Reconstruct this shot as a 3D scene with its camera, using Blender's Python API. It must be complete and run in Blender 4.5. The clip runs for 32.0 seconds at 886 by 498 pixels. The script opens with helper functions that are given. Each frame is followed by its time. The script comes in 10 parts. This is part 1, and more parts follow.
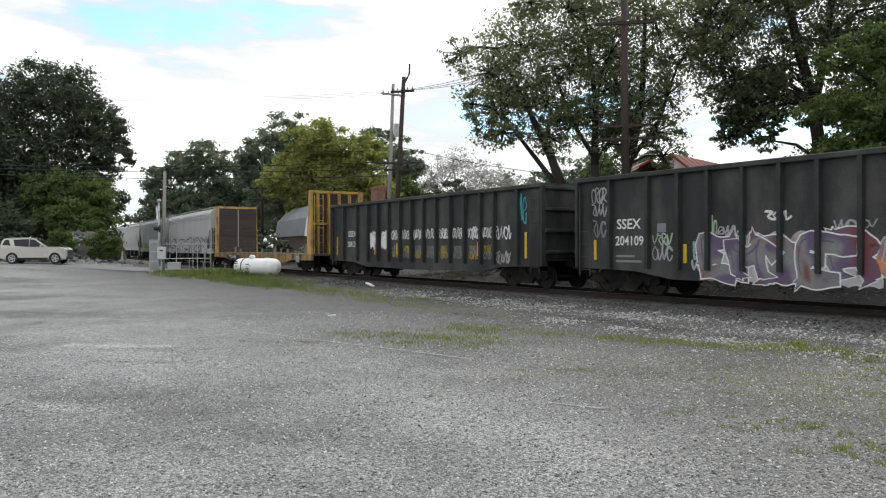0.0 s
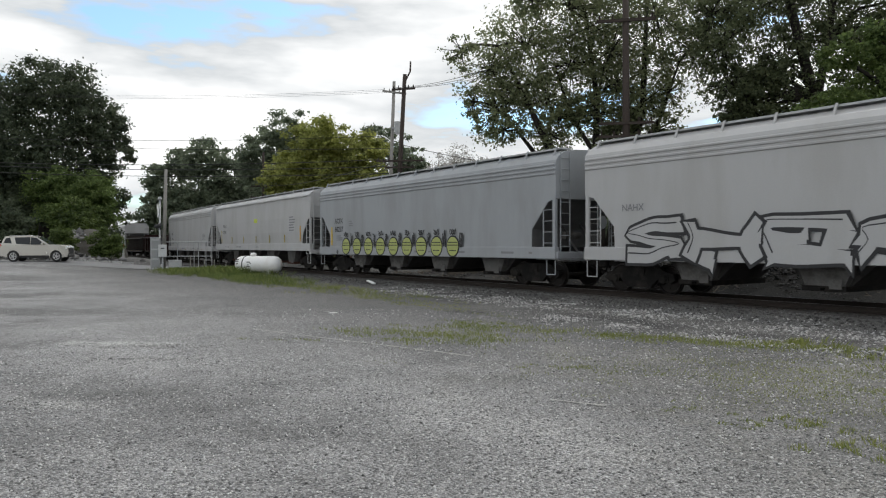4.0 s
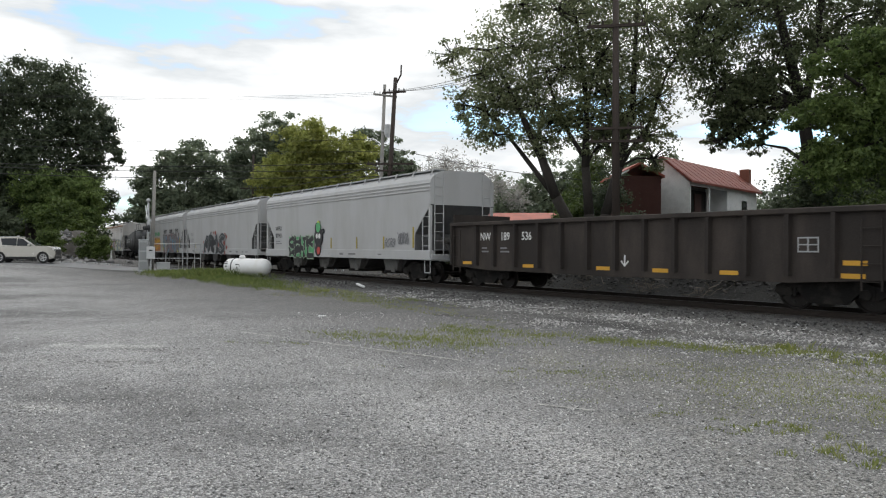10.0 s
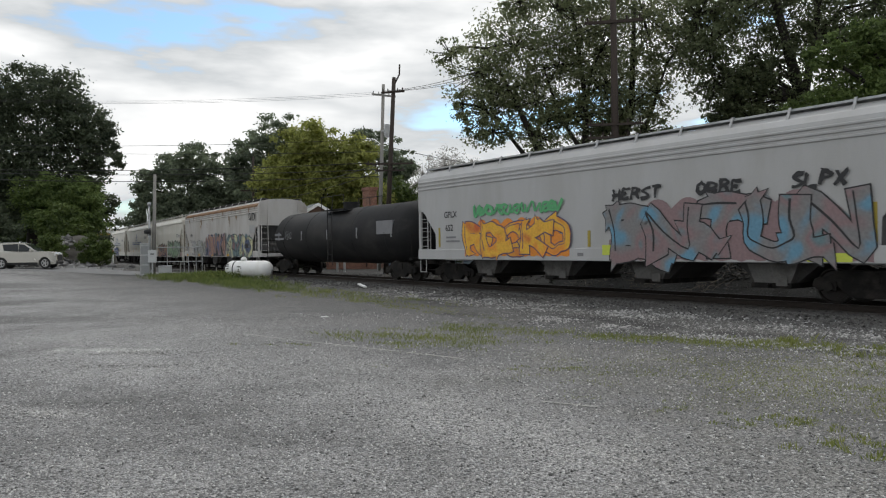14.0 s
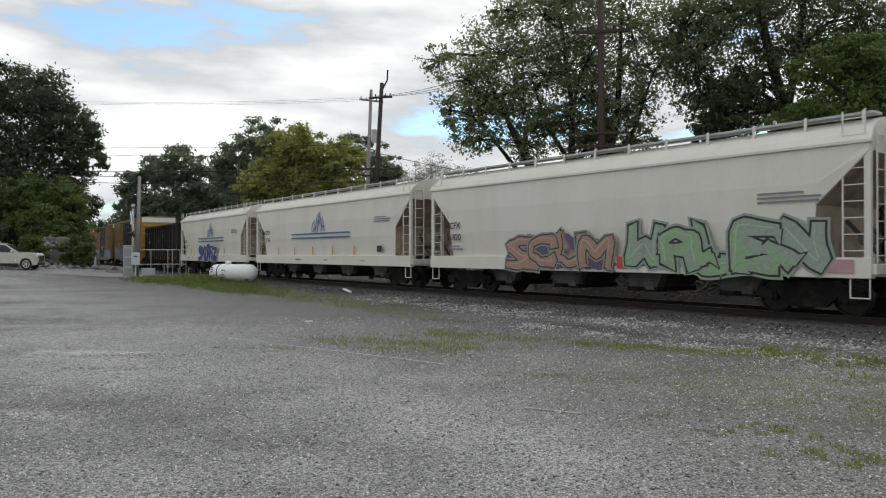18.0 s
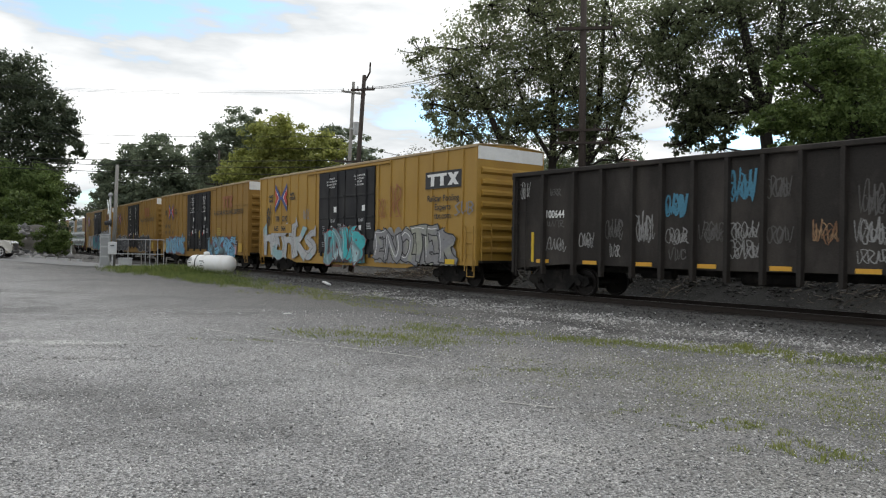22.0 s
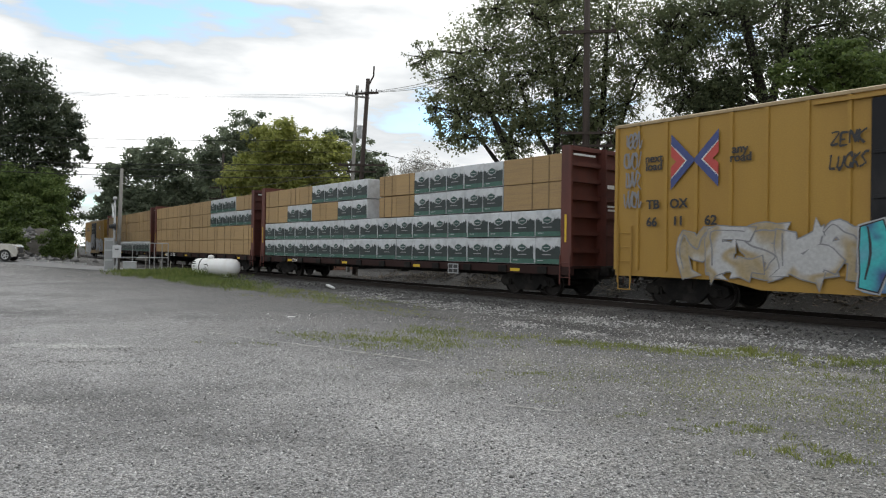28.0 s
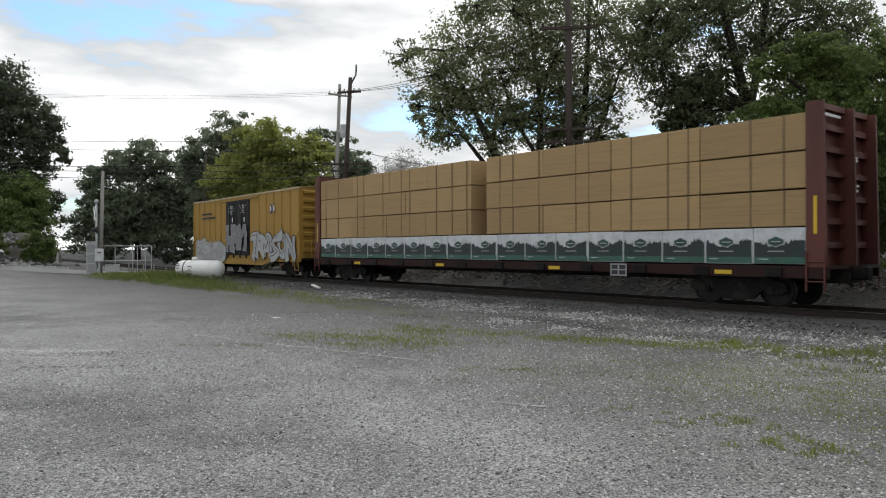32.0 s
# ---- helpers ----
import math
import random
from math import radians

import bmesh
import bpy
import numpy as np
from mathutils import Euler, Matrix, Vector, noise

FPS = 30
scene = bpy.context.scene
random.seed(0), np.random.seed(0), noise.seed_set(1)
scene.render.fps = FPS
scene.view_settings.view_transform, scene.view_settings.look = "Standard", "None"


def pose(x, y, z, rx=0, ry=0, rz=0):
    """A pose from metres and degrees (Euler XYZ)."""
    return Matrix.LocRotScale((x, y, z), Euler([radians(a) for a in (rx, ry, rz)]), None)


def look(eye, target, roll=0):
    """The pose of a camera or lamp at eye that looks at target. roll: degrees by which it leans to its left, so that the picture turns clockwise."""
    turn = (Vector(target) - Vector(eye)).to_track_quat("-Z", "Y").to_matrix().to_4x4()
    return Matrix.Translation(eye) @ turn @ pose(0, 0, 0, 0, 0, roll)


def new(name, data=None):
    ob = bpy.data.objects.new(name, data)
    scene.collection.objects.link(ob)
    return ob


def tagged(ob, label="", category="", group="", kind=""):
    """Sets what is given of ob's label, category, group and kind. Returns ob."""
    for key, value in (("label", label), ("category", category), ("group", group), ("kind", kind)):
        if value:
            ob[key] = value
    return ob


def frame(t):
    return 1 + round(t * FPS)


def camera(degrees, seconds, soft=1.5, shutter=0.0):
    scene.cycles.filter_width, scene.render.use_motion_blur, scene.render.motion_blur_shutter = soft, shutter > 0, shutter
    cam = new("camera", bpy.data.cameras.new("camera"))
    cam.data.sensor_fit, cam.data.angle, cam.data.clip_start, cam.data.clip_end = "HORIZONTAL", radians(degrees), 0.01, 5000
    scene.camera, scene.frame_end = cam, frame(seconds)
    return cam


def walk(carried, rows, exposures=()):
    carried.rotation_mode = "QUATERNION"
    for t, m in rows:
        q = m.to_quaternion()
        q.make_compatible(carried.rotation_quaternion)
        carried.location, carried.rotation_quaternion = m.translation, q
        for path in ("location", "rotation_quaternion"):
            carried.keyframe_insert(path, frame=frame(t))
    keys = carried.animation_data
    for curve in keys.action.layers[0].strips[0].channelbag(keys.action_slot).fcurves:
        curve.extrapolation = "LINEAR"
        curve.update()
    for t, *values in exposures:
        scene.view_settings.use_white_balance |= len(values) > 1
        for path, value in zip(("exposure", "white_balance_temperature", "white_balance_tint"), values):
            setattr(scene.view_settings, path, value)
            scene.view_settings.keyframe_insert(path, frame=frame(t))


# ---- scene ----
cam = camera(62.8, 32.0, soft=1.15, shutter=0.06)
walk(cam, [
    (0, pose(-0.023, 0.045, 1.436, 89.87, 0.07, 3.2)),
    (0.5, pose(-0.024, 0.055, 1.427, 89.99, 0.24, 3.53)),
    (1, pose(-0.027, 0.068, 1.428, 89.94, 0.11, 3.74)),
    (1.5, pose(-0.03, 0.051, 1.429, 89.9, -0.22, 3.8)),
    (2, pose(-0.023, 0.063, 1.434, 89.74, -0.42, 3.8)),
    (2.5, pose(-0.027, 0.068, 1.427, 89.7, -0.58, 3.65)),
    (3, pose(-0.029, 0.054, 1.433, 89.66, -0.4, 3.52)),
    (3.5, pose(-0.033, 0.048, 1.429, 89.65, -0.04, 3.4)),
    (5.5, pose(-0.022, 0.056, 1.431, 89.92, 0.07, 3.07)),
    (6, pose(-0.027, 0.046, 1.441, 89.84, -0.29, 3.05)),
    (6.5, pose(-0.025, 0.046, 1.444, 89.98, -0.44, 3.08)),
    (7, pose(-0.018, 0.064, 1.438, 89.99, -0.1, 3.11)),
    (7.5, pose(-0.021, 0.049, 1.43, 89.97, 0.3, 3.09)),
    (8, pose(-0.02, 0.048, 1.436, 89.92, 0.23, 2.98)),
    (8.5, pose(-0.027, 0.057, 1.429, 89.91, -0.06, 2.81)),
    (9, pose(-0.023, 0.059, 1.431, 89.93, -0.17, 2.65)),
    (9.5, pose(-0.021, 0.049, 1.435, 89.92, -0.25, 2.55)),
    (10, pose(-0.02, 0.057, 1.437, 89.96, -0.23, 2.48)),
    (10.5, pose(-0.026, 0.042, 1.433, 89.94, -0.24, 2.38)),
    (11, pose(-0.024, 0.027, 1.434, 89.92, -0.31, 2.25)),
    (11.5, pose(-0.023, 0.04, 1.432, 89.93, -0.33, 2.12)),
    (12, pose(-0.014, 0.025, 1.432, 89.92, -0.32, 2.04)),
    (12.5, pose(-0.023, 0.029, 1.437, 89.92, -0.31, 2.05)),
    (13, pose(-0.015, 0.035, 1.434, 89.92, -0.02, 2.17)),
    (13.5, pose(-0.014, 0.045, 1.442, 89.9, 0.55, 2.38)),
    (14, pose(-0.017, 0.057, 1.435, 89.88, 0.71, 2.58)),
    (14.5, pose(-0.006, 0.036, 1.43, 90.35, 0.82, 2.52)),
    (16.5, pose(-0.008, 0.029, 1.429, 90.34, -0.28, 2.2)),
    (17, pose(-0.013, 0.047, 1.426, 90.32, -0.48, 2.09)),
    (17.5, pose(-0.017, 0.044, 1.426, 90.35, -0.36, 1.75)),
    (18, pose(-0.016, 0.034, 1.428, 90.36, -0.02, 1.45)),
    (18.5, pose(-0.004, 0.041, 1.423, 90.41, 0.41, 1.02)),
    (19, pose(-0.003, 0.015, 1.428, 90.35, 0.53, 0.7)),
    (19.5, pose(-0.002, 0.022, 1.437, 90.36, 0.52, 0.43)),
    (20, pose(0.001, -0.005, 1.435, 90.31, 0.19, 0.26)),
    (20.5, pose(-0.005, 0.016, 1.429, 90.2, -0.23, 0.11)),
    (21, pose(-0.005, 0.009, 1.439, 89.98, -0.74, 0.01)),
    (21.5, pose(-0.002, -0.004, 1.439, 89.97, -0.9, -0.04)),
    (22, pose(0.004, 0.002, 1.432, 89.89, -0.85, -0.08)),
    (22.5, pose(0.003, -0.004, 1.434, 89.81, -1.01, -0.13)),
    (23, pose(-0.004, -0.013, 1.438, 89.72, -0.93, -0.1)),
    (23.5, pose(-0.001, -0.013, 1.441, 89.64, -0.56, -0.04)),
    (24, pose(-0, 0, 1.43, 89.65, -0.1, 0)),
    (24.5, pose(-0.002, -0.001, 1.43, 89.65, -0.1, -0.07)),
    (25, pose(-0, -0.012, 1.436, 89.63, -0.17, -0.03)),
    (25.5, pose(0.005, 0.015, 1.434, 89.62, -0.12, 0.08)),
    (27.5, pose(0.005, 0.009, 1.434, 90.01, -0.85, 0.25)),
    (28, pose(-0.001, 0, 1.435, 90.14, -0.8, 0.21)),
    (28.5, pose(0.001, -0.006, 1.435, 90.17, -0.68, 0.2)),
    (29, pose(0.002, 0.012, 1.434, 90.2, -0.48, 0.16)),
    (29.5, pose(0.004, 0.004, 1.435, 90.23, -0.23, 0.07)),
    (30, pose(0.005, 0.002, 1.439, 90.25, 0.15, -0.02)),
    (30.5, pose(0.012, 0.026, 1.429, 90.25, 0.32, -0.1)),
    (31, pose(0.01, 0.024, 1.427, 90.15, 0.18, -0.34)),
    (31.5, pose(0.02, 0.006, 1.431, 90.04, -0.03, -0.66)),
    (32, pose(0.023, 0.023, 1.429, 89.99, 0.13, -0.91)),
], exposures=((0, 0.1), (2, 0.04), (3.5, -0.15), (6, -0.36), (7, -0.33), (9, -0.1), (10, -0.05), (11, -0.11), (13, -0.4), (14, -0.36), (17, -0.26), (19, -0.41), (20, -0.38), (21, -0.24), (22, -0.08), (23, 0.05), (25, -0.08), (28, -0.1), (30, -0.2), (32, -0.22)))

# ---- daylight: bright broken overcast ----
SUN_EL, SUN_AZ = 56.0, 25.0
world = bpy.data.worlds.new("world")
scene.world = world
world.use_nodes = True
wn, wl = world.node_tree.nodes, world.node_tree.links
wn.clear()
w_out = wn.new("ShaderNodeOutputWorld")
w_bg = wn.new("ShaderNodeBackground")
w_sky = wn.new("ShaderNodeTexSky")
w_sky.sky_type, w_sky.sun_disc = "NISHITA", False
w_sky.sun_elevation, w_sky.sun_rotation = radians(SUN_EL), radians(SUN_AZ)
w_co = wn.new("ShaderNodeTexCoord")
w_map = wn.new("ShaderNodeMapping")
w_map.inputs["Location"].default_value = (0.35, 0.0, 0.2)
w_map.inputs["Scale"].default_value = (1.6, 1.6, 6.5)
w_noise = wn.new("ShaderNodeTexNoise")
w_noise.inputs["Scale"].default_value = 2.2
w_noise.inputs["Detail"].default_value = 7.0
w_noise.inputs["Roughness"].default_value = 0.52
w_ramp = wn.new("ShaderNodeValToRGB")
w_ramp.color_ramp.elements[0].position, w_ramp.color_ramp.elements[1].position = 0.35, 0.425
w_ramp.color_ramp.elements[0].color, w_ramp.color_ramp.elements[1].color = (0, 0, 0, 1), (1, 1, 1, 1)
w_tone = wn.new("ShaderNodeValToRGB")
w_tone.color_ramp.elements[0].position, w_tone.color_ramp.elements[1].position = 0.40, 0.66
w_tone.color_ramp.elements[0].color, w_tone.color_ramp.elements[1].color = (7.0, 7.35, 7.6, 1), (13.6, 13.6, 13.5, 1)
w_mix = wn.new("ShaderNodeMix")
w_mix.data_type = "RGBA"
wl.new(w_co.outputs["Generated"], w_map.inputs["Vector"])
wl.new(w_map.outputs["Vector"], w_noise.inputs["Vector"])
wl.new(w_noise.outputs["Fac"], w_ramp.inputs["Fac"])
wl.new(w_noise.outputs["Fac"], w_tone.inputs["Fac"])
wl.new(w_ramp.outputs["Color"], w_mix.inputs[0])
w_gain = wn.new("ShaderNodeVectorMath")
w_gain.operation = "MULTIPLY"
w_gain.inputs[1].default_value = (1.75, 2.08, 2.15)
wl.new(w_sky.outputs["Color"], w_gain.inputs[0])
wl.new(w_gain.outputs[0], w_mix.inputs[6])
wl.new(w_tone.outputs["Color"], w_mix.inputs[7])
wl.new(w_mix.outputs[2], w_bg.inputs["Color"])
wl.new(w_bg.outputs["Background"], w_out.inputs["Surface"])
w_bg.inputs["Strength"].default_value = 0.11

sun_data = bpy.data.lights.new("sun", "SUN")
sun_data.energy, sun_data.angle, sun_data.color = 1.0, radians(16), (1.0, 0.96, 0.9)
sun = new("sun", sun_data)
a_el, a_az = radians(SUN_EL), radians(SUN_AZ)
sun.matrix_world = look((0, 0, 60), (-60 * math.cos(a_el) * math.sin(a_az), -60 * math.cos(a_el) * math.cos(a_az), 60 - 60 * math.sin(a_el)))

# ---- materials ----
MATS = {}
COLOUR = {}


def surface(name, base, rough=0.7, metal=0.0, fine=40.0, coarse=1.5, vary=0.25, bump=0.15, second=None, spread=(0.45, 0.65), stretch=(1, 1, 1), per_piece=0.0, sheen=0.5):
    """A grained surface: base colour, lighter and darker by noise at two scales, and a second colour in coarse patches."""
    if name in MATS:
        return MATS[name]
    COLOUR[name] = base
    m = bpy.data.materials.new(name)
    m.use_nodes = True
    n, l = m.node_tree.nodes, m.node_tree.links
    b = n["Principled BSDF"]
    co = n.new("ShaderNodeTexCoord")
    mp = n.new("ShaderNodeMapping")
    mp.inputs["Scale"].default_value = stretch
    l.new(co.outputs["Object"], mp.inputs["Vector"])
    a = n.new("ShaderNodeTexNoise")
    a.inputs["Scale"].default_value, a.inputs["Detail"].default_value = fine, 4
    c = n.new("ShaderNodeTexNoise")
    c.inputs["Scale"].default_value, c.inputs["Detail"].default_value, c.inputs["Roughness"].default_value = coarse, 6, 0.6
    l.new(co.outputs["Object"], a.inputs["Vector"])
    l.new(mp.outputs["Vector"], c.inputs["Vector"])
    add = n.new("ShaderNodeMath")
    add.operation = "ADD"
    l.new(a.outputs["Fac"], add.inputs[0])
    l.new(c.outputs["Fac"], add.inputs[1])
    rng = n.new("ShaderNodeMapRange")
    rng.inputs["From Min"].default_value, rng.inputs["From Max"].default_value = 0.6, 1.4
    rng.inputs["To Min"].default_value, rng.inputs["To Max"].default_value = 1 - vary, 1 + vary
    l.new(add.outputs[0], rng.inputs["Value"])
    col = n.new("ShaderNodeMix")
    col.data_type = "RGBA"
    col.inputs[6].default_value = (*base, 1)
    col.inputs[7].default_value = (*(second or [v * 0.75 for v in base]), 1)
    ramp = n.new("ShaderNodeMapRange")
    ramp.inputs["From Min"].default_value, ramp.inputs["From Max"].default_value = spread
    l.new(c.outputs["Fac"], ramp.inputs["Value"])
    l.new(ramp.outputs["Result"], col.inputs[0])
    hsv = n.new("ShaderNodeHueSaturation")
    l.new(col.outputs[2], hsv.inputs["Color"])
    value = rng.outputs["Result"]
    if per_piece:
        info = n.new("ShaderNodeObjectInfo")
        pr = n.new("ShaderNodeMapRange")
        pr.inputs["To Min"].default_value, pr.inputs["To Max"].default_value = 1 - per_piece, 1 + per_piece
        l.new(info.outputs["Random"], pr.inputs["Value"])
        mul = n.new("ShaderNodeMath")
        mul.operation = "MULTIPLY"
        l.new(value, mul.inputs[0])
        l.new(pr.outputs["Result"], mul.inputs[1])
        value = mul.outputs[0]
    l.new(value, hsv.inputs["Value"])
    l.new(hsv.outputs["Color"], b.inputs["Base Color"])
    rr = n.new("ShaderNodeMapRange")
    rr.inputs["To Min"].default_value, rr.inputs["To Max"].default_value = max(0.02, rough - 0.12), min(1, rough + 0.12)
    l.new(c.outputs["Fac"], rr.inputs["Value"])
    l.new(rr.outputs["Result"], b.inputs["Roughness"])
    b.inputs["Metallic"].default_value = metal
    b.inputs["Specular IOR Level"].default_value = sheen
    if bump:
        bp = n.new("ShaderNodeBump")
        bp.inputs["Strength"].default_value, bp.inputs["Distance"].default_value = bump, 0.02
        l.new(add.outputs[0], bp.inputs["Height"])
        l.new(bp.outputs["Normal"], b.inputs["Normal"])
    MATS[name] = m
    return m


def leaf_material(name, base, other, glow=0.35, pick=(0.2, 0.9)):
    """Leaves: two greens mixed leaf by leaf, light passing partly through."""
    if name in MATS:
        return MATS[name]
    m = bpy.data.materials.new(name)
    m.use_nodes = True
    n, l = m.node_tree.nodes, m.node_tree.links
    b = n["Principled BSDF"]
    geo = n.new("ShaderNodeNewGeometry")
    co = n.new("ShaderNodeTexCoord")
    big = n.new("ShaderNodeTexNoise")
    big.inputs["Scale"].default_value = 0.35
    l.new(co.outputs["Object"], big.inputs["Vector"])
    add = n.new("ShaderNodeMath")
    add.operation = "ADD"
    half = n.new("ShaderNodeMath")
    half.operation = "MULTIPLY"
    half.inputs[1].default_value = 0.6
    l.new(geo.outputs["Random Per Island"], half.inputs[0])
    l.new(half.outputs[0], add.inputs[0])
    l.new(big.outputs["Fac"], add.inputs[1])
    rng = n.new("ShaderNodeMapRange")
    rng.inputs["From Min"].default_value, rng.inputs["From Max"].default_value = 0.2 + pick[0], 0.2 + pick[1]
    l.new(add.outputs[0], rng.inputs["Value"])
    col = n.new("ShaderNodeMix")
    col.data_type = "RGBA"
    col.inputs[6].default_value, col.inputs[7].default_value = (*base, 1), (*other, 1)
    l.new(rng.outputs["Result"], col.inputs[0])
    l.new(col.outputs[2], b.inputs["Base Color"])
    b.inputs["Roughness"].default_value = 0.55
    b.inputs["Specular IOR Level"].default_value = 0.3
    tr = n.new("ShaderNodeBsdfTranslucent")
    l.new(col.outputs[2], tr.inputs["Color"])
    mix = n.new("ShaderNodeMixShader")
    mix.inputs[0].default_value = glow
    l.new(b.outputs[0], mix.inputs[1])
    l.new(tr.outputs[0], mix.inputs[2])
    l.new(mix.outputs[0], n["Material Output"].inputs["Surface"])
    MATS[name] = m
    return m


def paint(name, rgb, rough=0.6, vary=0.12, grime=None):
    """Spray paint or lettering on steel, a little faded."""
    return surface(name, rgb, rough, 0, 25, 2.5, vary, 0.0, second=grime or [v * 0.85 for v in rgb])


def blend(paints):
    """Several spray paints faded into each other in soft, uneven patches."""
    key = " ".join(p.name for p in paints)
    if key in MATS:
        return MATS[key]
    m = bpy.data.materials.new("faded_spray_paints")
    m.use_nodes = True
    n, l = m.node_tree.nodes, m.node_tree.links
    b = n["Principled BSDF"]
    co = n.new("ShaderNodeTexCoord")
    mp = n.new("ShaderNodeMapping")
    mp.inputs["Location"].default_value = (len(key) * 0.37, 0, len(MATS) * 0.61)
    l.new(co.outputs["Object"], mp.inputs["Vector"])
    a = n.new("ShaderNodeTexNoise")
    a.inputs["Scale"].default_value, a.inputs["Detail"].default_value, a.inputs["Distortion"].default_value = 0.95, 1.5, 0.5
    c = n.new("ShaderNodeTexNoise")
    c.inputs["Scale"].default_value, c.inputs["Detail"].default_value = 14, 4
    l.new(mp.outputs["Vector"], a.inputs["Vector"])
    l.new(mp.outputs["Vector"], c.inputs["Vector"])
    ramp = n.new("ShaderNodeValToRGB")
    ramp.color_ramp.interpolation = "EASE"
    k = len(paints)
    for i, p in enumerate(paints):
        at = 0.32 + 0.36 * (i / (k - 1) if k > 1 else 0)
        e = ramp.color_ramp.elements[i] if i < 2 else ramp.color_ramp.elements.new(at)
        e.position, e.color = at, (*COLOUR[p.name], 1)
    if k == 1:
        ramp.color_ramp.elements[1].color = (*[v * 0.8 for v in COLOUR[paints[0].name]], 1)
    l.new(a.outputs["Fac"], ramp.inputs["Fac"])
    rng = n.new("ShaderNodeMapRange")
    rng.inputs["From Min"].default_value, rng.inputs["From Max"].default_value = 0.3, 0.7
    rng.inputs["To Min"].default_value, rng.inputs["To Max"].default_value = 0.86, 1.1
    l.new(c.outputs["Fac"], rng.inputs["Value"])
    hsv = n.new("ShaderNodeHueSaturation")
    l.new(ramp.outputs["Color"], hsv.inputs["Color"])
    l.new(rng.outputs["Result"], hsv.inputs["Value"])
    l.new(hsv.outputs["Color"], b.inputs["Base Color"])
    b.inputs["Roughness"].default_value = 0.6
    MATS[key] = m
    return m


STEEL_DARK = surface("dark_dusty_steel", (0.0121, 0.011, 0.01045), 0.75, 0.2, 30, 3, 0.35, 0.25, second=(0.0275, 0.02475, 0.022), sheen=0.18)
STEEL_WHEEL = surface("worn_wheel_steel", (0.028, 0.024, 0.022), 0.5, 0.6, 30, 4, 0.3, 0.1)
RAIL_TOP = surface("worn_rail_head", (0.16, 0.15, 0.145), 0.45, 0.8, 20, 2, 0.2, 0.05)
RAIL_SIDE = surface("rusty_rail_side", (0.0275, 0.02, 0.016), 0.85, 0.2, 30, 3, 0.3, 0.2)
GALV = surface("galvanised_steel", (0.42, 0.43, 0.43), 0.5, 0.5, 40, 3, 0.15, 0.05)
HOP_WHITE = surface("pale_grey_hopper_paint", (0.425, 0.425, 0.425), 0.55, 0, 30, 0.9, 0.05, 0.03, second=(0.375, 0.371, 0.363), stretch=(1, 1, 0.25))
HOP_GREY = surface("mid_grey_hopper_paint", (0.31, 0.325, 0.34), 0.55, 0, 30, 0.9, 0.08, 0.03, second=(0.26, 0.27, 0.275), stretch=(1, 1, 0.25))
HOP_CREAM = surface("cream_white_hopper_paint", (0.6772, 0.6534, 0.594), 0.55, 0, 30, 0.9, 0.09, 0.03, second=(0.61, 0.585, 0.515), stretch=(1, 1, 0.25))
HOP_DIRTY = surface("dirty_white_hopper_paint", (0.51, 0.495, 0.475), 0.6, 0, 30, 0.8, 0.12, 0.03, second=(0.39, 0.365, 0.335), stretch=(1, 1, 0.3))
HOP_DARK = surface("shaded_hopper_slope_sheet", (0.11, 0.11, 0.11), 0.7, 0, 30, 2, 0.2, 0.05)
GON_BLACK = surface("faded_black_gondola_paint", (0.026, 0.026, 0.026), 0.6, 0, 30, 0.8, 0.35, 0.12, second=(0.075, 0.072, 0.068), spread=(0.46, 0.72), stretch=(1, 1, 0.45), sheen=0.3)
GON_SOOT = surface("brown_black_gondola_paint", (0.025, 0.0215, 0.019), 0.65, 0, 30, 0.8, 0.35, 0.12, second=(0.056, 0.049, 0.043), spread=(0.46, 0.72), stretch=(1, 1, 0.45), sheen=0.2)
GON_BROWN = surface("rusty_brown_gondola_paint", (0.028, 0.0135, 0.0115), 0.75, 0, 30, 0.8, 0.3, 0.15, second=(0.046, 0.028, 0.0235), stretch=(1, 1, 0.4), sheen=0.18)
GON_GREY = surface("dark_grey_gondola_paint", (0.036, 0.0305, 0.0275), 0.7, 0, 30, 0.8, 0.25, 0.12, second=(0.058, 0.048, 0.042), stretch=(1, 1, 0.4), sheen=0.18)
BOX_YELLOW = surface("weathered_yellow_boxcar_paint", (0.335, 0.195, 0.030), 0.6, 0, 30, 0.7, 0.15, 0.04, second=(0.28, 0.158, 0.027), stretch=(1, 1, 0.35))
BOX_OCHRE = surface("dull_ochre_boxcar_paint", (0.245, 0.136, 0.022), 0.65, 0, 30, 0.7, 0.18, 0.04, second=(0.20, 0.11, 0.021), stretch=(1, 1, 0.35))
BOX_DOOR = surface("black_boxcar_door_paint", (0.014, 0.014, 0.016), 0.55, 0, 30, 1.2, 0.25, 0.06, second=(0.03, 0.029, 0.029), stretch=(1, 1, 0.4), sheen=0.18)
FLAT_SILL = surface("grimy_yellow_sill_paint", (0.30, 0.195, 0.06), 0.75, 0, 30, 1.8, 0.35, 0.1, second=(0.11, 0.078, 0.045), spread=(0.42, 0.62), stretch=(1.4, 1, 0.7))
FLAT_YELLOW = surface("flatcar_yellow_paint", (0.50, 0.315, 0.075), 0.6, 0, 30, 1.6, 0.28, 0.06, second=(0.24, 0.15, 0.06), spread=(0.48, 0.64), stretch=(1.6, 1, 0.6))
